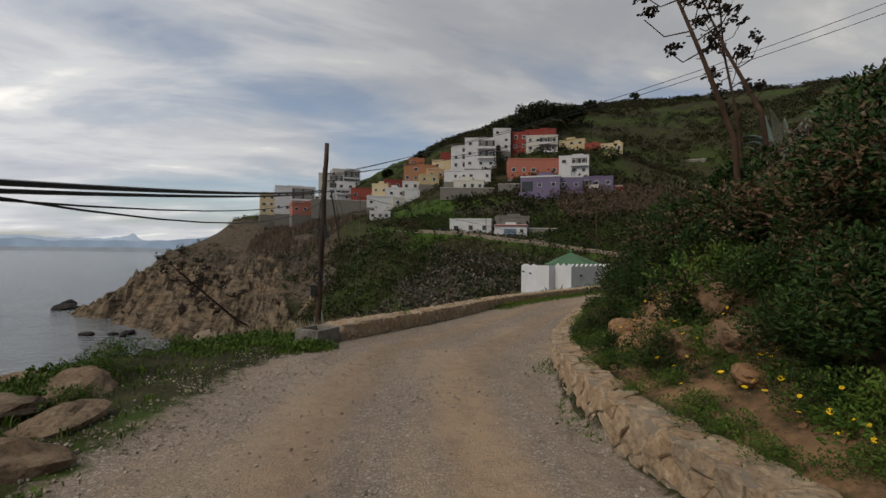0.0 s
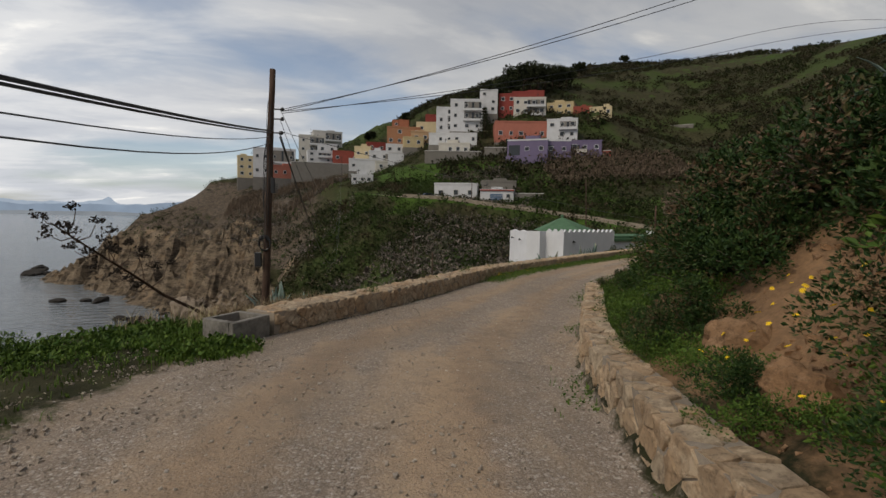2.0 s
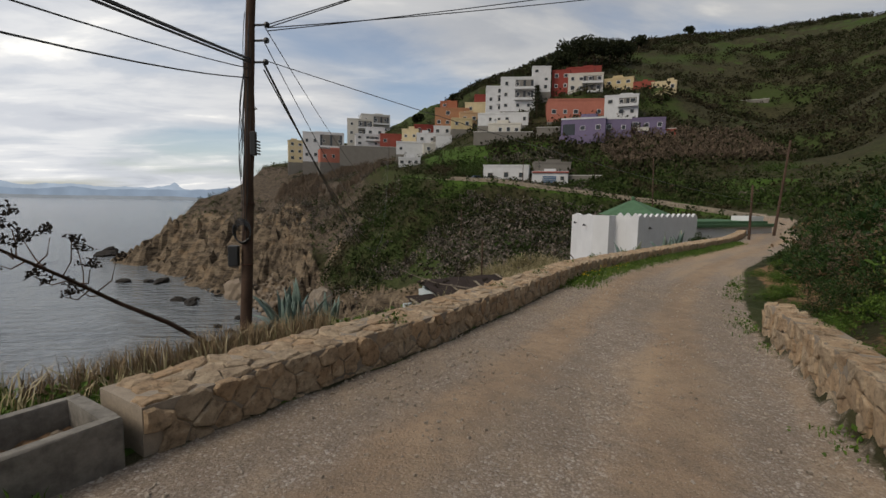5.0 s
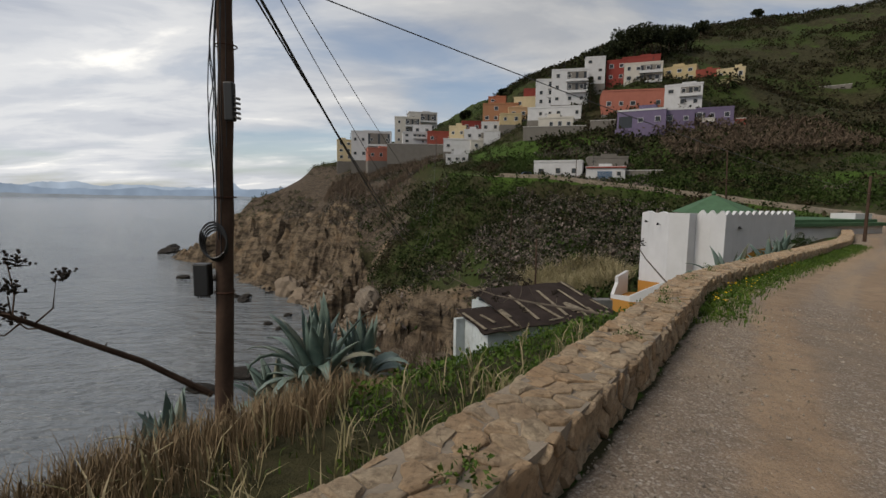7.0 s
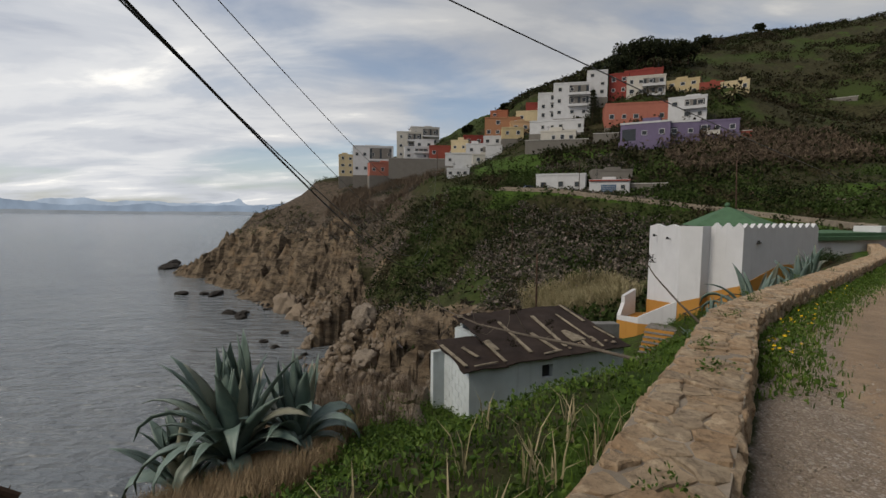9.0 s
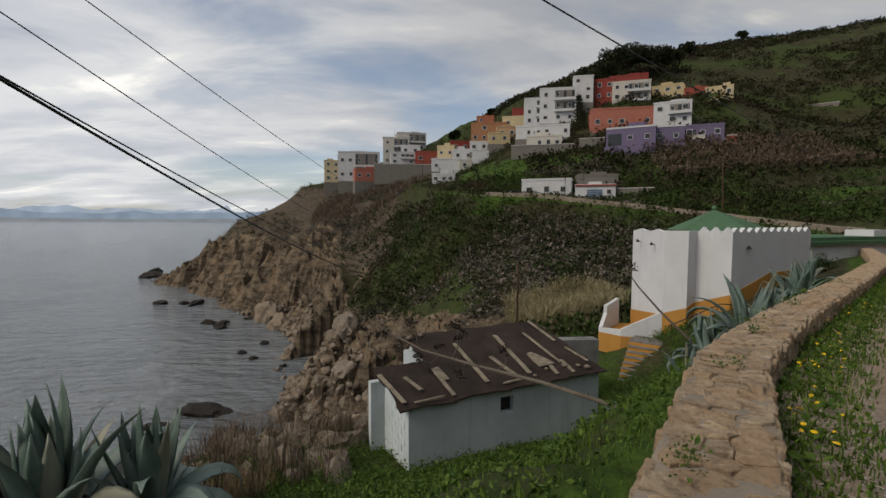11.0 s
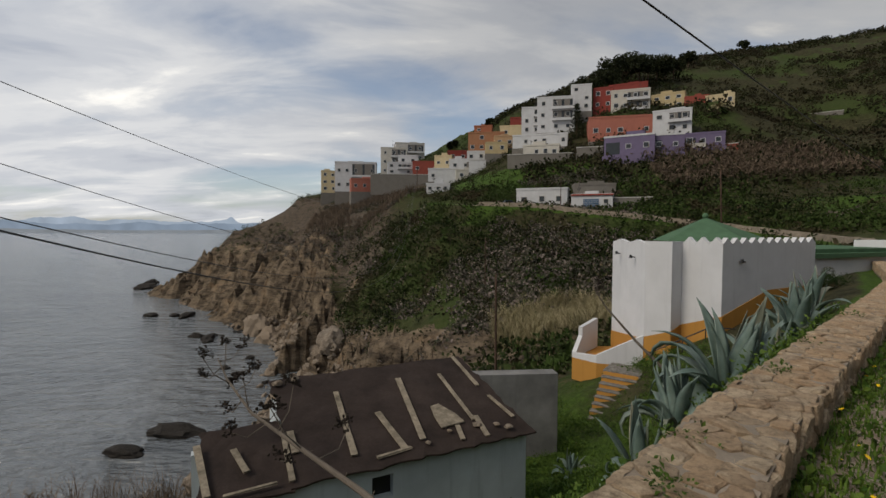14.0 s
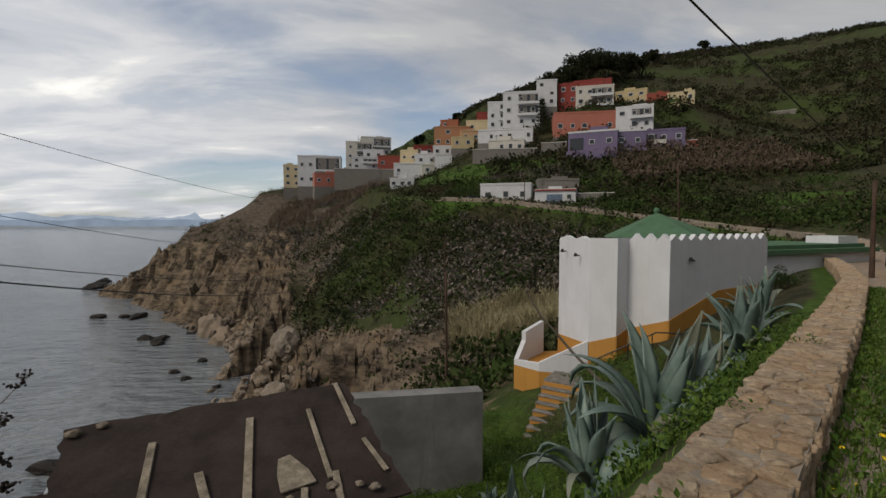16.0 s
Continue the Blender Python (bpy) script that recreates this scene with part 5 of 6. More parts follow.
def build_poles():
    ob = utility_pole((-2.52, 16.9, -1.62), (-2.28, 17.0, 5.55), .093, "weathered leaning timber pole with cables")
    rng = random.Random(9)
    o = Vector((-2.52, 16.9, -1.62))

    def at(z):
        t = (z + 1.62) / 7.17
        return Vector((.26 * t, .1 * t, z + 1.62))

    # insulators and brackets
    for z in (4.55, 4.3, 3.95):
        bm = bmesh.new()
        p = at(z)
        tube(bm, [p, p + Vector((.24, -.06, 0))], .018, 6)
        bmesh.ops.create_uvsphere(bm, u_segments=8, v_segments=6, radius=.05, matrix=Matrix.Translation(p + Vector((.26, -.06, .0))))
        part("insulator", bm, M_BLACK, ob)
    # junction box, splice sleeve and coil of spare cable
    bm = bmesh.new()
    p = at(.72)
    box(bm, p.x - .285, p.y - .15, p.z - .2, p.x - .115, p.y - .03, p.z + .16, .018)
    for k in range(5):
        tube(bm, [(p.x - .265 + k * .032, p.y - .09, p.z - .2), (p.x - .265 + k * .032, p.y - .09, p.z - .23)], .01, 5)
    part("junction_box", bm, M_BLACK, ob)
    for k in range(4):
        bm = bmesh.new()
        p = at(1.08 + .02 * k)
        rr = .145 + .008 * k
        tube(bm, [(p.x - .05 + rr * .85 * math.cos(a), p.y - .11 - .02 * k, p.z + rr * 1.15 * math.sin(a)) for a in np.linspace(0, 2 * math.pi, 25)], .012, 5, False)
        part("cable_coil", bm, M_BLACK, ob)
    bm = bmesh.new()
    p = at(2.6)
    box(bm, p.x + .05, p.y - .17, p.z - .2, p.x + .15, p.y - .08, p.z + .2, .015)
    for k in range(5):
        tube(bm, [(p.x + .12, p.y - .14, p.z - .15 + .05 * k), (p.x + .22, p.y - .16, p.z - .18 + .05 * k)], .014, 5)
    part("splice_box", bm, M_BLACK, ob)
    # loose wires that run down the mast
    for k in range(9):
        a = rng.uniform(2.6, 6.0)
        z1, z0 = rng.uniform(3.6, 5.0), rng.uniform(.9, 2.6)
        out = rng.uniform(.02, .08)
        bm = bmesh.new()
        pts = []
        for i in range(15):
            t = i / 14
            z = z1 + (z0 - z1) * t
            w = .1 + out * math.sin(math.pi * t) * abs(math.sin(5 * t + k)) 
            q = at(z)
            pts.append((q.x + math.cos(a + .3 * t) * w, q.y + math.sin(a + .3 * t) * w * .6 - .05, q.z))
        tube(bm, pts, .006, 4)
        part("loose_wire", bm, M_BLACK, ob)
    for z in (.55, 1.6, 3.2):
        bm = bmesh.new()
        p = at(z)
        tube(bm, [(p.x + .108 * math.cos(a), p.y + .108 * math.sin(a), p.z) for a in np.linspace(0, 2 * math.pi, 17)], .008, 4, False)
        part("band", bm, M_IRON, ob)
    # other poles
    back = (-4.9, -24, 4.0)
    for b, t, r, lb in (((-4.9, -24, ground(-4.9, -24)), (-4.9, -24, 5), .12, "timber pole beside the lane"), ((33, 45.8, ground(33, 45.8)), (33.75, 45.8, 7.4), .11, "slim leaning timber pole at the bend"),
                        ((25.9, 40, ground(25.9, 40)), (25.85, 40, 3.25), .09, "short dark timber post beside the parapet"), ((38.9, 75, ground(38.9, 75)), (38.3, 75, 8.6), .1, "slim leaning timber pole below the lane"),
                        ((10, 60, ground(10, 60)), (9.95, 60, -2.4), .11, "grey bare timber pole in the gully"), ((12.4, 94, ground(12.4, 94)), (12.4, 94, .3), .09, "grey bare timber pole on the slope"),
                        ((33.5, 129, ground(33.5, 129)), (33.5, 129, 15), .09, "slim pole before the lane houses"), ((-2, 168, ground(-2, 168)), (-2, 168, 22), .09, "slim pole beside the upper lane")):
        utility_pole(b, t, r, lb, fine=False)
    hill = [(34, 2.8), (35, 24.9)]
    for k, (x, y) in enumerate(hill):
        g = ground(x, y)
        utility_pole((x, y, g), (x, y, g + 7), .12, "timber pole high on the bank", fine=False)
    P = lambda z: o + at(z)
    for k in range(2):
        hang("cable", P(4.0 - .05 * k), (back[0] + .1 * k, back[1], 4 - .1 * k), -.154, .0021, .022 - .006 * k, "thick black overhead cable above the verge")
    hang("cable", P(3.7), (back[0], back[1], 3.4), -.237, .0099, .009, "thin black overhead wire above the verge")
    hang("cable", P(3.85), (back[0], back[1], 3.8), -.20, .006, .008, "thin black overhead wire above the verge")
    for k in range(2):
        hang("cable", P(4.55 - .05 * k) + Vector((.26, -.06, 0)), (hill[0][0], hill[0][1], ground(*hill[0]) + 6.8 - .4 * k), .17 + .02 * k, .0053, .009, "thin overhead wire up to the bank")
        hang("cable", P(4.5 - .05 * k) + Vector((.26, -.06, 0)), (hill[1][0], hill[1][1], ground(*hill[1]) + 6.8 - .4 * k), .2 + .03 * k, .0029, .009, "thin overhead wire up to the bank")
    hang("cable", P(4.0) + Vector((.2, 0, 0)), (33.4, 44.0, 1.6), -.1, .0012, .008, "black overhead wire along the parapet")
    V = (-2, 168, 21.5)
    for k, (z, sl, r) in enumerate(((3.95, -.27, .02), (3.85, -.24, .012), (4.3, -.2, .008), (4.55, -.09, .008))):
        hang("cable", P(z) + Vector((.2, .05, 0)), (V[0], V[1], V[2] - .25 * k), sl, .0021 if k < 3 else .0013, r, "black overhead cable across the cove", 60)


build_hut()
build_white_house()
build_steps()
build_side_house()
build_trough()
build_poles()


# ---------------------------------------------------------------- plants near the lane
def build_plants():
    rng = random.Random(11)
    agave(-3.0, 22.7, 2.0, 54, 1, "large grey-green agave with drooping leaves on the slope", .5)
    agave(-2.0, 23.4, 1.6, 34, 16, "grey-green agave with stiff upright leaves on the slope", .4)
    agave(-4.1, 23.0, 1.5, 26, 2, "grey-green agave with curling leaves above the shore", .2)
    agave(-4.3, 18.9, 1.15, 24, 3, "grey-green agave at the foot of the timber pole")
    agave(-6.2, 21.2, 1.2, 22, 12, "grey-green agave at the edge of the cliff")
    agave(11.2, 29.9, 2.1, 42, 4, "large grey-green agave leaning on the parapet", .8, (10, -16))
    agave(9.9, 29.3, 1.5, 26, 5, "grey-green agave with drooping leaves below the parapet", .9, (12, -14))
    agave(8.2, 27.2, 1.15, 20, 6, "young grey-green agave below the parapet", .35)
    agave(15.3, 33.2, 1.7, 28, 7, "grey-green agave with spiked leaves by the parapet", .4)
    agave(13.3, 31.6, 1.6, 26, 8, "grey-green agave crowded against the parapet", .4)
    agave(12.2, 30.4, 1.1, 22, 15, "grey-green agave crowded against the parapet", .3)
    agave(17.2, 35.1, 1.5, 22, 9, "grey-green agave with spiked leaves by the parapet", .4)
    agave(7.6, 9.6, 1.1, 18, 10, "pale agave high on the bank", .9)
    agave(6.3, 8.3, .9, 16, 13, "pale agave high on the bank", .9)
    agave(9.2, 34.3, .9, 16, 14, "small agave beside the steps")
    # dead stalks
    dead_stalk([(-3.9, 19.4, -1.75), (-4.7, 18.9, -1.0), (-5.4, 18.35, -.43), (-5.75, 17.5, .2), (-6.1, 16.4, .9), (-6.35, 15.2, 1.6)], .055, 22, 4, "dead agave stalk leaning out over the sea", start=.45, reach=.6, rhead=.14)
    dead_stalk([(5.25, 23.9, -1.6), (4.2, 25.2, -1.62), (3.0, 26.6, -1.72), (1.9, 27.8, -1.75), (.9, 29.1, -1.6), (.3, 30.0, -1.45)], .045, 14, 7, "grey dead agave stalk fallen across the hut roof", M_TWIG, .3, .7, rhead=.12)
    dead_stalk([(13.4, 36.4, -3.9), (12.3, 37.0, -2.7), (11.4, 37.4, -1.6), (10.9, 37.6, -.8)], .06, 2, 8, "bare dead agave stalk leaning before the white house", M_TWIG, .8, .4)
    dead_stalk([(4.0, 6.75, 2.6), (3.9, 6.75, 3.6), (3.6, 7.0, 4.8), (3.35, 7.25, 5.8), (3.1, 7.4, 6.9)], .045, 12, 21, "tall dry agave stalk on the bank", M_STALK, .5, .55, rhead=.1)
    dead_stalk([(5.25, 7.5, 3.2), (5.15, 7.6, 4.3), (5.1, 8.3, 5.6), (5.05, 8.9, 6.9), (5.0, 9.2, 7.8)], .045, 14, 22, "tall dry agave stalk with seed heads on the bank", M_STALK, .35, .45, rhead=.1)
    dead_stalk([(5.2, 8.0, 3.2), (5.13, 8.05, 4.3), (5.15, 8.4, 5.6), (5.1, 8.5, 6.9)], .032, 16, 23, "thin dry agave stalk with seed heads on the bank", M_STALK, .3, .4, rhead=.09)
    # shrubs on the bank
    protos = [shrub_proto("shrub", 31, 5200, .043, M_SHRUB, "dark green dense shrub on the bank", "shrub", "bank shrubs"),
              shrub_proto("shrub", 32, 4800, .045, M_SHRUB, "dark green rounded shrub on the bank", "shrub", "bank shrubs", .95),
              shrub_proto("shrub", 33, 3200, .04, M_BRUSH, "brown half-dry shrub on the bank", "shrub", "bank shrubs", .7, 40),
              shrub_proto("herb_clump", 34, 1700, .046, M_HERB, "low green herbs behind the stone wall", "herbs", "herb clumps", .42, 6)]
    used = [False] * 4

    def plant(k, x, y, s, dz=0.0, squash=1.0):
        m = pose(x, y, ground(x, y) - .08 * s + dz, rng.uniform(-8, 8), rng.uniform(-8, 8), rng.uniform(0, 360)) @ Matrix.Diagonal((s, s, s * squash, 1))
        if not used[k]:
            protos[k].matrix_world = m
            used[k] = True
        else:
            c = copy_thing(protos[k], m)
            c.scale = (s, s, s * squash)

    line = along([(x, y, 0) for x, y in RIGHT[1:12]], .52)
    for i, (p, d) in enumerate(line):
        side = Vector((d.y, -d.x, 0))
        for off, kinds, size in ((.5, (3,), .5), (.8, (3, 3, 1), .62), (1.2, (3, 3, 1), .75), (1.75, (0, 1, 0, 3), 1.15), (2.6, (0, 1, 2, 0), 1.45), (3.8, (0, 1, 1, 2), 1.7), (5.4, (0, 1, 2), 2.0), (7.6, (0, 1, 2), 2.4)):
            if off > 3 and i % 2 or off > 5 and i % 3:
                continue
            if 5.0 < p.y < 8.0 and off < 1.5 and rng.random() < .22:
                continue
            if math.hypot(p.x + side.x * off - 3.3, (p.y + side.y * off - 7.0) * .8) < .75:
                continue
            if p.y > 15 and off < 2 and rng.random() < .6:
                continue
            q = p + side * (off + rng.uniform(-.25, .25)) + d * rng.uniform(-.25, .25)
            plant(rng.choice(kinds), q.x, q.y, size * rng.uniform(.8, 1.25), 0, .9)
    # low shrubs on the seaward slopes and by the battlements
    for x, y, k, s in ((-7, 10, 2, 1.2), (-7.5, 12.5, 2, 1.3), (-6.6, 15, 2, 1.4), (-8, 17.5, 2, 1.4), (-7, 20, 2, 1.3), (-6, 23, 2, 1.2), (-5.2, 25, 2, 1.2), (-3, 25.5, 2, .9), (10.3, 33, 3, 1.2),
                       (11.5, 34.5, 3, 1.4), (9.9, 36.5, 3, 1.1), (12.5, 33, 3, 1.2), (14, 35, 0, 1.1), (10.5, 38.5, 3, 1.1), (-4.6, 8.2, 3, .7), (-4.9, 9.4, 3, .8), (-4.4, 10.6, 3, .7), (-4.2, 7, 3, .5), (19, 38, 0, 1.2), (22, 40, 0, 1.3), (-3.6, 29.4, 2, 1.6), (-4.6, 28, 2, 1.5), (-.9, 30.2, 2, 1.2)):
        plant(k, x, y, s)
    # yellow daisies behind the low wall
    fl = empty("daisies", Matrix(), "yellow daisies among herbs behind the stone wall", "flowers")
    me = bpy.data.meshes.new("blossom")
    bm = bmesh.new()
    for k in range(9):
        a = k * 2 * math.pi / 9
        c, s = math.cos(a), math.sin(a)
        q = [bm.verts.new(v) for v in ((.006 * c, .006 * s, 0), (.026 * c - .008 * s, .026 * s + .008 * c, .004), (.036 * c, .036 * s, 0), (.026 * c + .008 * s, .026 * s - .008 * c, .004))]
        bm.faces.new(q)
    bmesh.ops.create_cone(bm, cap_ends=True, segments=8, radius1=.011, radius2=.007, depth=.01, matrix=Matrix.Translation((0, 0, .003)))
    bm.to_mesh(me)
    bm.free()
    me.materials.append(M_FLOWER)
    for i in range(110):
        y = rng.uniform(2.6, 7.5)
        x0 = float(np.interp(y, RIGHT[:, 1], RIGHT[:, 0]))
        x = x0 + rng.uniform(.5, 1.5) if rng.random() < .8 else x0 + rng.uniform(1.4, 2.2)
        b = new("blossom", me)
        b.parent = fl
        s = rng.uniform(.45, .8)
        b.matrix_basis = pose(x, y, ground(x, y) + rng.uniform(.16, .32), rng.uniform(-35, 35), rng.uniform(-60, 10), 0) @ Matrix.Diagonal((s, s, s, 1))
    fl = empty("daisies", Matrix(), "small yellow flowers in the grass by the parapet", "flowers")
    for i in range(46):
        y = rng.uniform(19.5, 25.5)
        x = float(np.interp(y, LEFT[:, 1], LEFT[:, 0])) + rng.uniform(.15, .75)
        b = new("blossom", me)
        b.parent = fl
        k = rng.uniform(.4, .7)
        b.matrix_basis = pose(x, y, ground(x, y) + rng.uniform(.1, .22), rng.uniform(-40, 40), rng.uniform(-40, 20), 0) @ Matrix.Diagonal((k, k, k, 1))
    # rocks in the bank
    def rock(x, y, sx, sy, sz, seed, mat, label, name="rock", dz=0.0, cat="rock", group="rocks in the bank"):
        r = random.Random(seed)
        bm = bmesh.new()
        bmesh.ops.create_icosphere(bm, subdivisions=3, radius=1)
        off = Vector((seed * 7.3, seed * 3.1, 0))
        for v in bm.verts:
            n = noise.fractal(v.co * 1.1 + off, 1.0, 2.0, 4)
            c = noise.cell(v.co * 1.6 + off)
            v.co *= 1 + .32 * n + .12 * c
        ob = part(name, bm, mat)
        ob.matrix_world = pose(x, y, ground(x, y) + dz, r.uniform(-15, 15), r.uniform(-15, 15), r.uniform(0, 360)) @ Matrix.Diagonal((sx, sy, sz, 1))
        return tagged(ob, label, cat, group)

    for i, (x, y, a, b, c) in enumerate(((2.45, 5.0, .35, .3, .22), (2.4, 5.75, .3, .25, .2), (2.3, 6.5, .22, .2, .17), (2.75, 7.4, .28, .2, .2), (2.6, 4.2, .3, .25, .2), (3.4, 8.9, .3, .25, .2), (2.15, 4.6, .18, .14, .1),
                                         (2.3, 3.4, .25, .2, .15), (3.0, 6.0, .3, .25, .2))):
        rock(x, y, a, b, c, i + 1, M_ROCK, "orange-brown rock sticking out of the bank", dz=.05)
    for i, (x, y, a, b, c) in enumerate(((-3.75, 5.3, .42, .3, .24), (-3.95, 6.2, .5, .34, .2), (-4.45, 7.4, .75, .4, .2), (-4.9, 6.5, .6, .5, .2), (-4.5, 5.0, .5, .5, .26), (-5.3, 8.0, .5, .3, .16))):
        rock(x, y, a * .9, b * .9, c * .85, i + 40, M_VERGE_ROCK, "flat weathered rock at the edge of the verge", dz=-.03, group="rocks on the verge")
    # rocks in the sea and on the shore
    for i, (x, y, a, b, c) in enumerate(((-139, 252, 5, 3, 1.6), (-152, 274, 6, 3, 1.8), (-146, 258, 6, 3, 1.4), (-142, 247, 4, 2, 1.3), (-93, 177.5, 3.2, 2, 1.1), (-84.5, 177, 2.6, 1.6, .9), (-80, 176, 4.2, 1.8, 1.3), (-61, 146, 2.2, 1.4, .9), (-57, 143.5, 2.6, 1.4, 1), (-55.2, 140.1, 1.6, 1.2, .7), (-57.5, 148, 1.2, .8, .6), (-33, 86, 4, 2, 1.2), (-36, 80, 2.5, 1.6, .8),
                                         (-40, 117, 1, .8, .6), (-36, 113, .9, .7, .5), (-38, 125, 1, .8, .6))):
        rock(x, y, a, b, c, i + 60, M_SEAROCK, "dark wet rock standing in the sea", "sea_rock", SEA + .1 - ground(x, y), "rock", "rocks in the sea")
    for i, (x, y, a, b, c) in enumerate(((-20, 74, 4.5, 2.5, 1.6), (-23, 100, 2.2, 1.6, 1.3), (-27, 112, 2.0, 1.5, 1.2), (-17, 96, 3, 2.2, 2), (-15, 105, 3.5, 2.5, 2.5), (-20, 118, 3, 2, 2.4), (-40, 142, 5, 3, 3.5), (-12, 88, 2.4, 1.8, 1.5), (-46, 150, 6, 3.5, 4.5), (-9, 72, 2, 1.4, 1), (-13, 36, 1.4, .9, .8), (-10, 33, 1.2, .8, .7))):
        rock(x, y, a, b, c, i + 90, M_BOULDER, "large pale boulder on the shore", "boulder", .3, "boulder", "shore boulders")


build_plants()


def build_scatter():
    rng = random.Random(77)
    # grass on the verges and the slope under the wall
    spots = scatter(rng, 42000, -6.5, -1.5, 1.5, 13, lambda x, y, h, dl, dr: np.where(dl < 0, .6 * smooth(-.1, -1.2, dl), 0.0) * (.12 + .88 * (wave(x, y, .8, 61) > -.05 + .4 * smooth(-1.9, -.6, dl))))
    tuft = lambda x, y, h, dl, dr: smooth(.75, .3, np.hypot((x + 2.35) * .8, y - 10.75)) * (wave(x, y, 1.6, 62) > -.35)
    spots += scatter(rng, 5000, -3.4, -1.4, 9.8, 11.7, tuft)
    blades(rng, spots, .085, .013, .9, M_GRASS, "verge_grass", "short green grass on the verge", "grass", 3)
    spots = scatter(rng, 90000, 2, 22, 17, 37, lambda x, y, h, dl, dr: smooth(1.05, .25, dl) * (dl > 0.02) * smooth(18.2, 19.6, y))
    blades(rng, spots, .10, .013, .9, M_GRASS, "wall_grass", "green grass along the foot of the parapet", "grass", 3)
    spots = scatter(rng, 26000, .6, 12, 1, 22, lambda x, y, h, dl, dr: smooth(-.55, -.08, dr) * (dr < -.02) * .5 * (wave(x, y, 1.9, 66) > .0))
    blades(rng, spots, .07, .012, .9, M_GRASS, "weeds", "low weeds along the foot of the wall", "weeds", 2)
    spots = scatter(rng, 115000, -8, 15, 9.5, 41, lambda x, y, h, dl, dr: (dl < -.7) * smooth(-11, -6, h) * (1 - .85 * smooth(-1.8, -3.0, dl) * smooth(24, 20, y)) * .6 * (.25 + .75 * (wave(x, y, .9, 63) > -.25)))
    blades(rng, spots, .10, .012, .9, M_GRASS, "slope_grass", "bright green grass on the slope under the parapet", "grass", 2)
    # canes and dry grasses about the pole
    spots = scatter(rng, 3600, -6, 3, 11.8, 22, lambda x, y, h, dl, dr: (dl < -.75) * smooth(-2.6, -1.0, dl) * .5 * smooth(20, 15, y))
    blades(rng, spots, .36, .015, .8, M_STRAW, "canes", "withered canes and tall grasses beyond the parapet", "canes", 7)
    spots = scatter(rng, 26000, -10, -1, 12.6, 26, lambda x, y, h, dl, dr: smooth(-1.5, -2.8, dl) * .6)
    blades(rng, spots, .42, .009, .45, M_DRY, "dry_grass", "brown dry grass at the edge of the cliff", "grass", 8)
    spots = scatter(rng, 5000, 12, 26, 70, 86, lambda x, y, h, dl, dr: smooth(9, 3, np.hypot((x - 20) * .8, y - 78)) * .8)
    blades(rng, spots, 2.7, .06, .75, M_STRAW, "reed_bed", "tall dry yellow reeds in the gully", "reeds", 5)
    spots = scatter(rng, 14000, -50, 0, 135, 225, lambda x, y, h, dl, dr: smooth(-.25, .25, wave(x, y, .09, 71)) * smooth(-2, 5, h) * smooth(18, 13, h) * .75)
    blades(rng, spots, 3.0, .12, .35, M_BRUSH, "reed_patch", "tawny dry reeds on the headland", "reeds", 4)

    # scrub on the far slopes
    def clumps(name, spots, size, leaves, material, label, category, aspect=1.4, lift=.35, leaf=.36):
        v, f = [], []
        for x, y, z in spots:
            s = size * rng.uniform(.5, 1.35)
            c = [(x + rng.uniform(-.4, .4) * s, y + rng.uniform(-.4, .4) * s, z + lift * s * rng.uniform(.3, 1.2), s * .5) for _ in range(3)]
            leaf_cloud(rng, c, leaves, s * leaf, aspect, (v, f))
        tagged(sheet(name, v, f, material), label, category, kind="stuff")

    lower = lambda x, y, h: h + 6.5 * wave(x, y, .05, 27) + 11 * smooth(-34, -10, x)
    veg = lambda x, y, h: (h > -23) * (1 - .93 * smooth(-5, -12, lower(x, y, h))) * np.where(lower(x, y, h) < -5, .7, 1) * (1 - .3 * smooth(-30, -45, x) * smooth(4, -4, h))
    spots = scatter(rng, 20000, -100, 95, 62, 262, lambda x, y, h, dl, dr: veg(x, y, h) * ((dl < -1.2) | (dr > 1.2)) * (1 - .8 * smooth(.0, .35, wave(x, y, .06, 93)) * smooth(22, 12, h)) * (.45 + .55 * (wave(x, y, .12, 81) > -.1)) * .9)
    clumps("hillside_scrub", spots, 1.25, 14, M_SCRUB, "dark low scrub on the far slope", "scrub")
    spots = scatter(rng, 15000, -40, 72, 46, 150, lambda x, y, h, dl, dr: veg(x, y, h) * ((dl < -1.2) | (dr > 1.2)) * (1 - .8 * smooth(.0, .35, wave(x, y, .06, 93)) * smooth(60, 80, y)) * (np.hypot(x - 19, y - 44) > 7) * (np.hypot(x - 30, y - 49) > 9) * .9)
    clumps("gully_scrub", spots, 1.35, 12, M_SCRUB, "dark dense scrub on the slopes of the gully", "scrub")
    spots = scatter(rng, 13000, -12, 75, 80, 150, lambda x, y, h, dl, dr: veg(x, y, h) * (np.abs(dl) > 3.5) * smooth(-.1, .25, wave(x, y, .075, 83)))
    spots += scatter(rng, 9000, -75, 2, 118, 235, lambda x, y, h, dl, dr: (h > -9) * (h < 17) * smooth(-.25, .2, wave(x, y, .1, 84)) * .9)
    clumps("prickly_pears", spots, 1.05, 18, M_CACTUS, "grey-pink prickly pear thicket on the far slope", "prickly pear", 1.15)
    spots = scatter(rng, 17000, 30, 300, 120, 380, lambda x, y, h, dl, dr: (h > 8) * np.maximum(smooth(.4, .0, wave(x * .7, y * 1.5, .05, 91)), smooth(40, 22, h)) * .95)
    clumps("hill_scrub", spots, 2.4, 18, M_HILL, "dark scrub over the hilltop", "scrub", 1.4, .2)
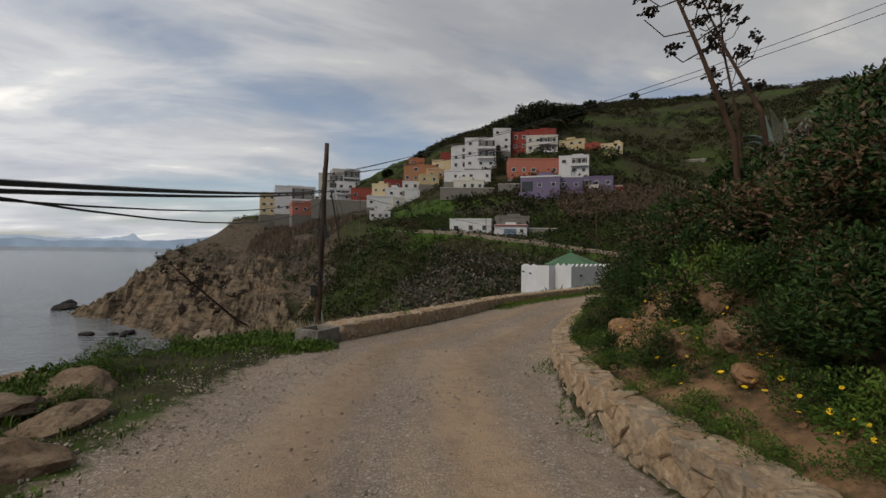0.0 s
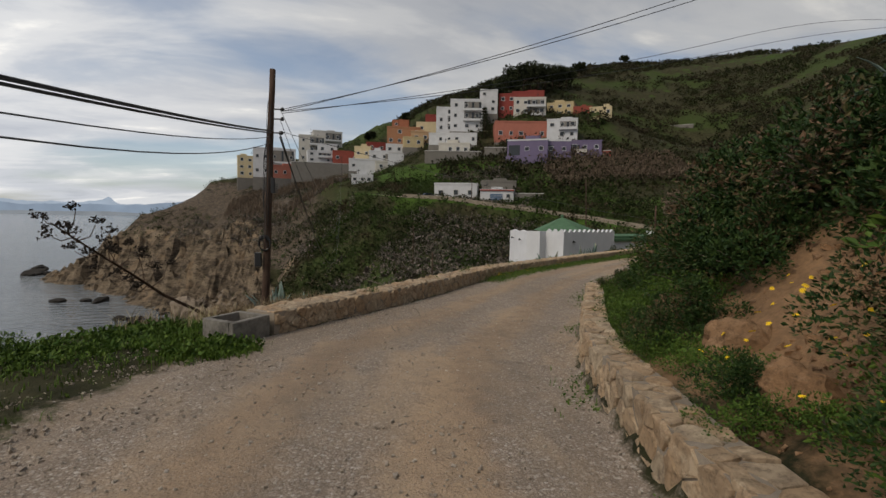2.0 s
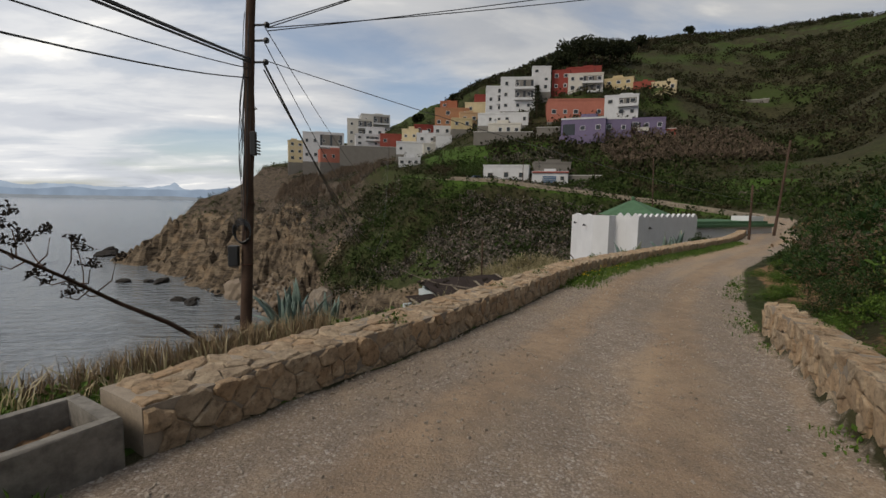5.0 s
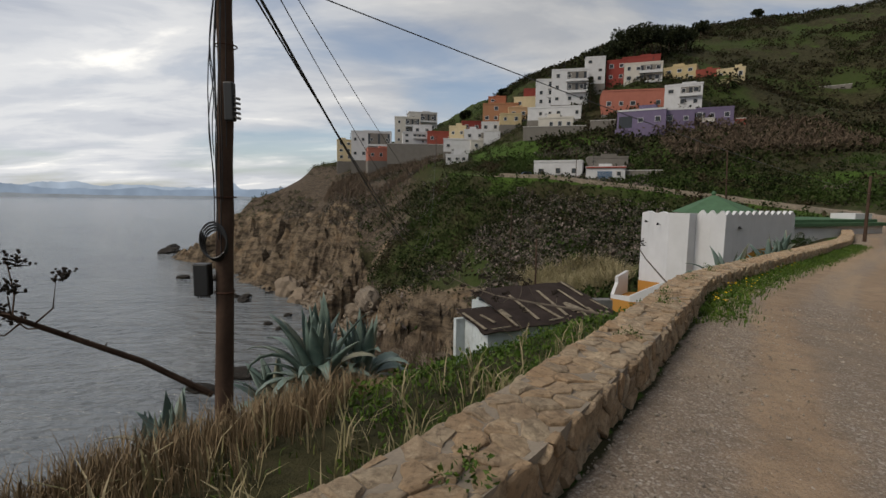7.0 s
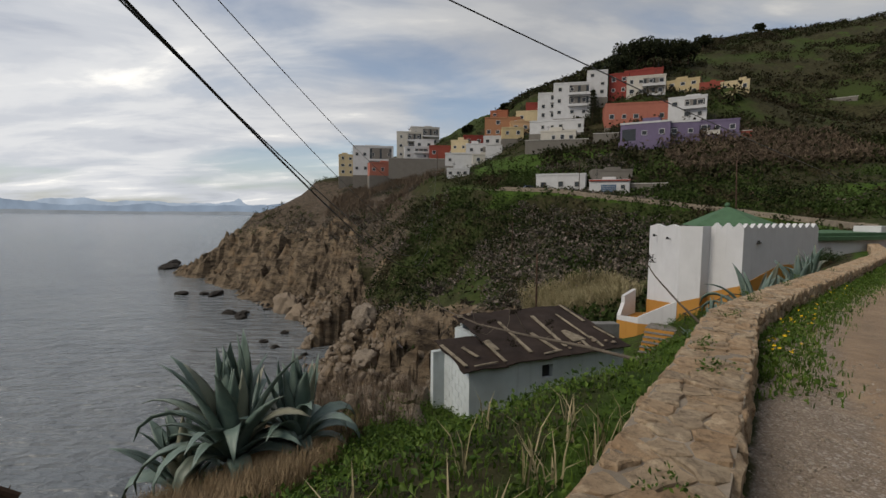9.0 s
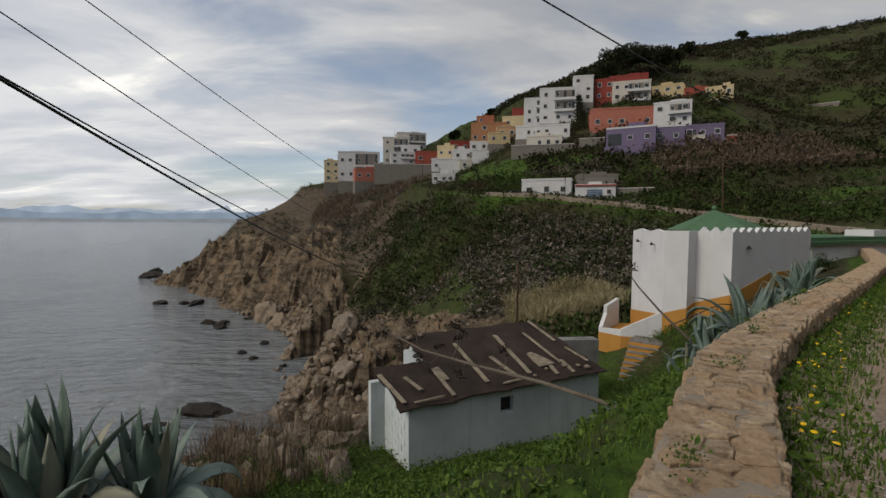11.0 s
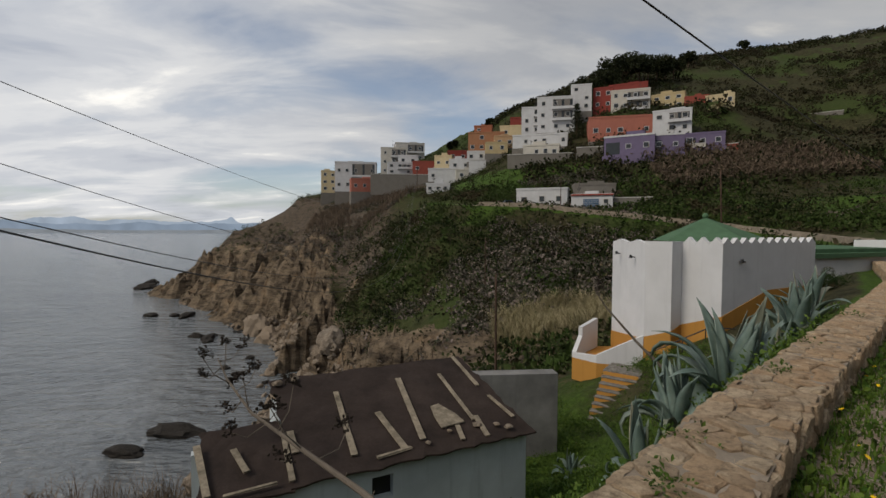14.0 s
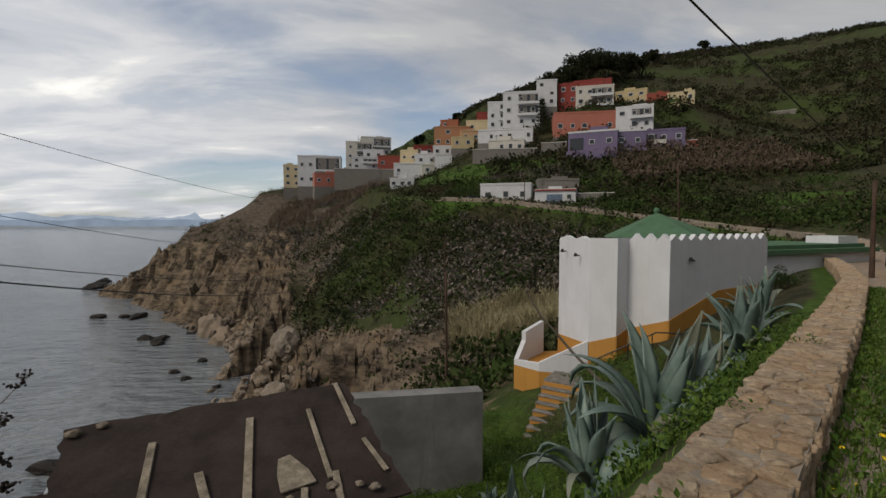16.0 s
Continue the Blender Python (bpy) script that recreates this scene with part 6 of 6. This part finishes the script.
    spots = scatter(rng, 3600, 9, 70, 15, 75, lambda x, y, h, dl, dr: (dr > 1.0) * (np.hypot(x - 12.5, y - 20.6) > 2.2) * np.where(y < 38, 1, .5))
    clumps("roadside_scrub", spots, 1.25, 90, M_SHRUB, "dark scrub above the bend of the lane", "scrub", 1.7, .35, .13)
    spots = scatter(rng, 1800, 60, 110, 128, 150, lambda x, y, h, dl, dr: (h > 10) * (h < 27) * .8)
    clumps("brushwood", spots, 2.4, 18, M_BRUSH, "bare grey brushwood below the purple house", "brushwood", 3.5)
    spots = scatter(rng, 36000, -8, 15, 10, 40, lambda x, y, h, dl, dr: (dl < -.8) * smooth(-11, -7, h) * .7 * (wave(x, y, .7, 97) > -.2))
    clumps("slope_herbs", spots, .15, 9, M_HERB, "fresh green herbs on the slope", "herbs", 1.6)

    spots = scatter(rng, 700, -7, .2, 24, 31, lambda x, y, h, dl, dr: (h < -3.5) * smooth(6, 1.5, np.hypot(x + 2.5, (y - 27.5) * .8)) * .6)
    blades(rng, spots, 1.2, .012, .5, M_BRUSH, "bare_twigs", "bare brown twigs above the shore", "twigs", 10)
    spots = scatter(rng, 4200, 6, 16, 27, 42, lambda x, y, h, dl, dr: (dl < -.9) * (wave(x, y, .5, 98) > -.35) * (np.hypot(x - 12.2, y - 40.0) > 1.9) * .8)
    clumps("bank_herbs", spots, .42, 34, M_HERB, "lush green herbs below the parapet", "herbs", 1.6, .3, .16)
    spots = scatter(rng, 1500, -4, 3, 22, 30, lambda x, y, h, dl, dr: (dl < -2) * (h < -1.6) * (h > -6.5) * .7)
    clumps("hut_herbs", spots, .34, 26, M_HERB, "bright green herbs beside the hut", "herbs", 1.6, .3, .16)
    # tufts in the joints of the parapet
    spots = []
    for x, y, z in ((.1, 13.9, .33), (1.9, 16.5, .22), (3.2, 18.3, .18), (3.5, 19.0, .17), (4.9, 20.9, .08), (6.2, 22.4, .04), (6.6, 23.0, .01), (8.3, 24.5, -.02), (9.6, 25.8, -.05), (12.0, 27.7, -.08)):
        spots += [(x + rng.uniform(-.1, .1), y + rng.uniform(-.1, .1), z) for _ in range(7)]
    clumps("wall_tufts", spots, .11, 14, M_HERB, "small green tufts in the joints of the parapet", "weeds", 1.8, .3, .3)
    # boulders of the beach
    def pebbles(name, spots, lo, hi, material, label, fine=True):
        v, f = [], []
        base = bmesh.new()
        if fine:
            bmesh.ops.create_icosphere(base, subdivisions=1, radius=1)
        else:
            bmesh.ops.create_cube(base, size=1.4)
        bv = [q.co.copy() for q in base.verts]
        bf = [[q.index for q in fc.verts] for fc in base.faces]
        base.free()
        for x, y, z in spots:
            s = lo + (hi - lo) * rng.random() ** 2.5
            m = pose(x, y, z + s * .15, rng.uniform(0, 360), rng.uniform(-25, 25), rng.uniform(0, 360)) @ Matrix.Diagonal((s * rng.uniform(.8, 1.5), s, s * rng.uniform(.45, .8), 1))
            i = len(v)
            v += [tuple(m @ (q * rng.uniform(.82, 1.15))) for q in bv]
            f += [tuple(i + k for k in fc) for fc in bf]
        tagged(sheet(name, v, f, material), label, "boulders", kind="stuff")

    spots = scatter(rng, 11000, -42, 6, 62, 150, lambda x, y, h, dl, dr: smooth(-29, -27.2, h) * smooth(-19, -24, h) * .9)
    pebbles("beach_boulders", spots, .2, 1.0, M_BOULDER, "pale boulders heaped along the beach")
    spots = scatter(rng, 3000, -60, -8, 20, 160, lambda x, y, h, dl, dr: smooth(-29.5, -28.3, h) * smooth(-27, -27.8, h) * .5)
    pebbles("tide_rocks", spots, .3, 1.1, M_SEAROCK, "dark wet rocks along the waterline")
    spots = scatter(rng, 5200, 1.4, 4.6, 3, 10, lambda x, y, h, dl, dr: (dr > .4) * (.15 + np.exp(-((x - 3.3) ** 2 + (y - 7.0) ** 2) / .9)))
    pebbles("bank_clods", spots, .008, .06, M_ROCK, "orange clods and stones on the bare bank", False)
    spots = scatter(rng, 420, -7, .2, 25.5, 34, lambda x, y, h, dl, dr: (h < -4) * .8)
    pebbles("shore_rubble", spots, .1, .55, M_BOULDER, "brown rubble on the slope above the shore")
    # loose gravel on the lane
    spots = scatter(rng, 95000, -4.6, 9, 1.8, 20, lambda x, y, h, dl, dr: ((dl > .05) | ((y < 11) & (dl > -1.5))) * (dr < -.05) * (.3 + .5 * smooth(-.9, -.2, dr) + .4 * smooth(1.2, .2, dl)) * (.3 + .7 * (wave(x, y, .9, 95) > .0)))
    pebbles("lane_gravel", spots, .004, .02, M_GRAVEL, "loose gravel strewn on the lane", False)
    spots = scatter(rng, 16000, -6.5, -1.8, 1.5, 12.2, lambda x, y, h, dl, dr: np.where(dl < 0, smooth(-.2, -1.5, dl), 0.0) * .5 * (wave(x, y, .8, 61) > .05 + .5 * smooth(-1.9, -.6, dl)))
    spots += scatter(rng, 1500, -3.4, -1.4, 9.8, 11.7, tuft)
    clumps("verge_herbs", spots, .14, 9, M_HERB, "low leafy weeds on the verge", "weeds", 1.5, .25)
    spots = scatter(rng, 30000, .8, 12, 1, 20, lambda x, y, h, dl, dr: smooth(-.5, -.08, dr) * (dr < -.02) * .5 * (wave(x, y, 1.9, 66) > .0))
    clumps("wall_weeds", spots, .11, 7, M_HERB, "small weeds at the foot of the wall", "weeds", 1.5, .2)
    spots = scatter(rng, 60000, 2, 22, 17, 37, lambda x, y, h, dl, dr: smooth(.95, .2, dl) * (dl > 0.02) * smooth(18.2, 19.6, y) * .6)
    clumps("wall_herbs", spots, .14, 8, M_HERB, "low green weeds along the parapet", "weeds", 1.5, .2)


build_scatter()


def build_trees():
    rng = random.Random(6)

    def tree(x, y, h, r, seed):
        rg = random.Random(seed)
        g = ground(x, y)
        ob = empty("tree", Matrix.Translation((x, y, g)), "dark round-crowned pine on the hilltop", "tree", "hilltop trees")
        bm = bmesh.new()
        tube(bm, [(0, 0, -.5), (.2, 0, h * .3), (.1, .2, h * .65), (0, 0, h * .9)], [.35, .28, .18, .05], 7)
        for _ in range(6):
            a = rg.uniform(0, 6.28)
            z = h * rg.uniform(.35, .6)
            tube(bm, [(.1, 0, z), (math.cos(a) * r * .5, math.sin(a) * r * .5, z + h * .15), (math.cos(a) * r * .85, math.sin(a) * r * .85, z + h * .25)], [.14, .09, .03], 5)
        part("trunk", bm, M_TIMBER, ob)
        lumps = [(rg.uniform(-.7, .7) * r, rg.uniform(-.7, .7) * r, h * rg.uniform(.5, .95), r * rg.uniform(.22, .42)) for _ in range(13)]
        v, f = leaf_cloud(rg, lumps, 2000, .85, 1.5)
        sheet("crown", v, f, M_TREE, ob)

    for i, (x, y, h) in enumerate(((64.2, 215, 8.8), (68.0, 218, 7.7), (77.2, 225, 10.3), (82.0, 228, 11.9), (87.4, 232, 12.6), (92.9, 236, 12.5), (98.5, 240, 11.9), (104.4, 244, 11.6), (111.3, 250, 11.0), (118.4, 256, 9.8), (125.7, 262, 8.3), (147.9, 290, 7.0), (205.5, 330, 5.5), (28.6, 240, 2.6), (10.3, 250, 2.2), (12.4, 248, 2.2))):
        tree(x, y, h + 1.2, h * .6, 100 + i)

    # the palm and the araucaria in the village
    def palm(x, y, z, h):
        ob = empty("palm", Matrix.Translation((x, y, z)), "shaggy palm tree beside a yellow house", "palm tree")
        bm = bmesh.new()
        tube(bm, [(0, 0, -3), (0, 0, h)], [.5, .42], 8)
        part("trunk", bm, M_TIMBER, ob)
        for k in range(34):
            a = k * 2.4
            el = 1.2 - 1.9 * k / 34
            bm = bmesh.new()
            pts = []
            for i in range(7):
                t = i / 6
                e = el - 1.2 * t * t
                pts.append((math.cos(a) * 3.4 * t * math.cos(el), math.sin(a) * 3.4 * t * math.cos(el), h + 3.2 * t * math.sin(el) - 1.6 * t * t))
            for i in range(6):
                p, q = Vector(pts[i]), Vector(pts[i + 1])
                s = Vector((-math.sin(a), math.cos(a), 0)) * .45 * (1 - .6 * i / 6)
                d = Vector((0, 0, -.18))
                vs = [bm.verts.new(w) for w in (p, q, q + s + d, p + s + d)]
                bm.faces.new(vs)
                vs = [bm.verts.new(w) for w in (p, q, q - s + d, p - s + d)]
                bm.faces.new(vs)
            part("frond", bm, M_SCRUB if k > 20 else M_STRAW, ob)

    palm(95.9, 172, 37.7, 4.2)
    x, y, z, h = 51.4, 178, 30.7, 14.0
    ob = empty("araucaria", Matrix.Translation((x, y, z)), "tall tiered conifer between the white houses", "tree")
    bm = bmesh.new()
    tube(bm, [(0, 0, -3), (0, 0, h)], [.3, .05], 7)
    part("trunk", bm, M_TIMBER, ob)
    for k in range(11):
        t = k / 11
        bm = bmesh.new()
        v, f = [], []
        L = 2.6 * (1 - t) + .4
        for j in range(7):
            a = j * .9 + k
            lump = [(math.cos(a) * L * q, math.sin(a) * L * q, h * (.12 + .86 * t) + .35 * q, .22) for q in (.3, .6, .9, 1.0)]
            leaf_cloud(rng, lump, 40, .4, 2.0, (v, f))
        bm.free()
        tagged(sheet("tier", v, f, M_TREE, ob), kind="stuff")


build_trees()


# ---------------------------------------------------------------- stone walls, piece by piece
def stone_cells(length, width, size, seed, stretch=1.3):
    """Irregular flat stones that fill a strip, as polygons in (along, across)."""
    rng = random.Random(seed)
    nx, ny = max(1, round(length / (size * stretch))), max(1, round(width / size))
    sx, sy = length / nx, width / ny
    seeds = {}
    for i in range(-1, nx + 1):
        for j in range(-1, ny + 1):
            seeds[i, j] = Vector(((i + .5 + (.5 if j % 2 else 0) * .6 + rng.uniform(-.36, .36)) * sx, (j + .5 + rng.uniform(-.3, .3)) * sy))
    out = []
    for i in range(nx):
        for j in range(ny):
            c = seeds[i, j]
            poly = [Vector((max(0, c.x - 2 * sx), 0)), Vector((min(length, c.x + 2 * sx), 0)), Vector((min(length, c.x + 2 * sx), width)), Vector((max(0, c.x - 2 * sx), width))]
            for di in (-2, -1, 0, 1, 2):
                for dj in (-2, -1, 0, 1, 2):
                    o = seeds.get((i + di, j + dj))
                    if o is None or (di == 0 and dj == 0):
                        continue
                    m, n = (c + o) / 2, (o - c).normalized()
                    new_poly = []
                    for k in range(len(poly)):
                        a, b = poly[k], poly[(k + 1) % len(poly)]
                        da, db = (a - m).dot(n), (b - m).dot(n)
                        if da <= 0:
                            new_poly.append(a)
                        if da * db < 0:
                            new_poly.append(a + (b - a) * (da / (da - db)))
                    poly = new_poly
                    if len(poly) < 3:
                        break
                if len(poly) < 3:
                    break
            if len(poly) >= 3:
                out.append((c, poly))
    return out


def stone_shape(cell, rng, gap, proud, place):
    """One stone: its outline drawn in by the joint, a raised and rounded face; place maps (along, across, out)."""
    c, poly = cell
    fine = []
    for a, b in zip(poly, poly[1:] + poly[:1]):
        e = b - a
        m = max(1, min(3, int(e.length / .06)))
        for q in range(m):
            t = q / m
            p = a + e * t
            w = .16 * e.length * noise.noise(Vector((p.x * 9, p.y * 9, 2.7))) if q else 0.0
            fine.append(p + Vector((-e.y, e.x)) / max(e.length, .01) * w)
    poly = fine
    cx = sum((p.x for p in poly)) / len(poly)
    cy = sum((p.y for p in poly)) / len(poly)
    h = proud * rng.uniform(.35, 1.3)
    tx, ty = rng.uniform(-.12, .12), rng.uniform(-.12, .12)
    rings = []
    for k, out in ((1, -.03), (1, h * .55), (.86, h)):
        ring = []
        for p in poly:
            dx, dy = p.x - cx, p.y - cy
            d = max(math.hypot(dx, dy), .01)
            s = max(.3, 1 - gap / d) * k
            j = noise.noise(Vector((p.x * 7, p.y * 7, k * 3))) * .02
            ring.append(place(cx + dx * s, cy + dy * s, out + j + (tx * dx + ty * dy if out > 0 else 0)))
        rings.append(ring)
    n = len(poly)
    v = [q for r in rings for q in r] + [place(cx, cy, h * rng.uniform(.9, 1.15))]
    f = [(a * n + i, a * n + (i + 1) % n, (a + 1) * n + (i + 1) % n, (a + 1) * n + i) for a in (0, 1) for i in range(n)]
    f += [(2 * n + i, 2 * n + (i + 1) % n, 3 * n) for i in range(n)]
    return [tuple(q) for q in v], f


def lay(cells, rng, gap, proud, place, parent, material, near, limit, tag):
    """The nearest stones become parts of their own; the rest one joined part."""
    v2, f2 = [], []
    made = 0
    for cell in cells:
        v, f = stone_shape(cell, rng, gap, proud, place)
        if made < limit and near(v[-1]):
            me = bpy.data.meshes.new("stone")
            me.from_pydata(v, [], f)
            me.materials.append(material)
            ob = new("stone", me)
            ob.parent = parent
            made += 1
        else:
            i = len(v2)
            v2 += v
            f2 += [tuple(i + k for k in q) for q in f]
    if v2:
        tagged(sheet("stonework", v2, f2, material, parent), kind="stuff")
    return made


class Rail:
    """A line with arc length, to lay things along a bent wall."""

    def __init__(self, pts):
        self.p = [Vector(q) for q in pts]
        self.s = [0.0]
        for a, b in zip(self.p, self.p[1:]):
            self.s.append(self.s[-1] + (b - a).length)
        self.length = self.s[-1]

    def at(self, s):
        s = min(max(s, 0), self.length - 1e-4)
        i = max(k for k in range(len(self.p) - 1) if self.s[k] <= s)
        t = (s - self.s[i]) / (self.s[i + 1] - self.s[i])
        a = (self.p[i] - self.p[max(i - 1, 0)] + (self.p[i + 1] - self.p[i])).normalized()
        b = (self.p[i + 1] - self.p[i] + (self.p[min(i + 2, len(self.p) - 1)] - self.p[i + 1])).normalized()
        d = (a.lerp(b, t)) * Vector((1, 1, 0))
        d.normalize()
        return self.p[i].lerp(self.p[i + 1], t), d


def stone_wall(name, inner, width, low, rise, side, seed, label, top_size, face_size, near, both, round_top=.0):
    """A mortared rubble wall: inner is the lane-side foot line with the top's height; side +1 lays the wall to the left of the line."""
    rng = random.Random(seed)
    rail = Rail(inner)
    ob = empty(name, Matrix(), label, "stone wall", kind="structure")

    def frame_at(s):
        p, d = rail.at(s)
        return p, d, Vector((-d.y, d.x, 0)) * side

    # mortar core
    v, f = [], []
    n = int(rail.length / .35)
    for i in range(n + 1):
        p, d, o = frame_at(rail.length * i / n)
        for a, z in ((.0, low), (.0, p.z - .012), (width, p.z - .012), (width, low - .9)):
            q = p + o * a
            v.append((q.x, q.y, z if z in (p.z - .012,) else p.z + z))
    for i in range(n):
        for k in range(4):
            f.append((i * 4 + k, i * 4 + (k + 1) % 4, (i + 1) * 4 + (k + 1) % 4, (i + 1) * 4 + k))
    f += [(0, 1, 2, 3), (n * 4, n * 4 + 3, n * 4 + 2, n * 4 + 1)]
    sheet("core", v, f, M_MORTAR, ob)

    def top(a, b, h):
        p, d, o = frame_at(a)
        return p + o * b + Vector((0, 0, h - .012))

    def face(a, b, h):
        p, d, o = frame_at(a)
        return p - o * h + Vector((0, 0, low + b))

    def back(a, b, h):
        p, d, o = frame_at(a)
        return p + o * (width + h) + Vector((0, 0, low + b))

    lay(stone_cells(rail.length, width, top_size, seed), rng, .008, .021, top, ob, M_STONE, near, 150, "top")
    lay(stone_cells(rail.length, -low, face_size, seed + 1, 1.5), rng, .008, .03, face, ob, M_STONE, near, 140, "face")
    if both:
        lay(stone_cells(rail.length, -low, face_size, seed + 2, 1.5), rng, .011, .03, back, ob, M_STONE, lambda q: False, 0, "back")
    return ob


def wall_line():
    out = []
    for x, y, z in LEFT[4:16]:
        top = np.interp(y, [11.5, 13, 16, 18.5, 21, 23.2, 25, 29, 36, 50], [.36, .33, .23, .17, .07, .0, -.03, -.1, -.27, -.45])
        out.append((float(x), float(y), float(top)))
    out[0] = (-1.5, 11.66, .36)
    return out


stone_wall("wall_parapet", wall_line(), .58, -.52, 0, 1, 51, "low mortared rubble parapet of brown stone", .17, .15, lambda q: 12 < q[1] < 25, True)
stone_wall("wall_bank", [(float(x), float(y), float(np.interp(y, [0, 5, 6.6, 9.5, 13, 15], [.86, .68, .62, .52, .4, .3]))) for x, y in RIGHT[1:9]], .34, -.56, 0, -1, 61,
           "low rubble retaining wall of brown stone", .19, .17, lambda q: 3 < q[1] < 12, False)


def lane_parapet():
    """The wall along the far lane, too far to tell its stones apart."""
    for pts, h, lb in (([tuple(p) for p in LEFT[17:23]], .85, "grey stone parapet along the far lane"),):
        rail = Rail(pts)
        v, f = [], []
        n = 60
        for i in range(n + 1):
            p, d = rail.at(rail.length * i / n)
            o = Vector((-d.y, d.x, 0))
            for a, z in ((0, -.8), (0, h), (.45, h), (.45, -2.5)):
                q = p + o * a
                v.append((q.x, q.y, p.z + z + random.uniform(-.06, .06)))
        for i in range(n):
            for k in range(4):
                f.append((i * 4 + k, i * 4 + (k + 1) % 4, (i + 1) * 4 + (k + 1) % 4, (i + 1) * 4 + k))
        f += [(0, 1, 2, 3), (n * 4, n * 4 + 3, n * 4 + 2, n * 4 + 1)]
        tagged(sheet("wall_lane", v, f, M_MORTAR), lb, "stone wall", kind="structure")


lane_parapet()
tagged(sheet("wall_gully", [(5.0, 35.6, -8), (9.3, 36.4, -8), (9.2, 36.85, -8), (4.9, 36.05, -8), (5.0, 35.6, -3.6), (9.3, 36.4, -3.75), (9.2, 36.85, -3.72), (4.9, 36.05, -3.58)],
             [(3, 2, 1, 0), (4, 5, 6, 7), (0, 1, 5, 4), (1, 2, 6, 5), (2, 3, 7, 6), (3, 0, 4, 7)], M_RENDER), "grey rendered wall behind the hut", "wall", kind="structure")
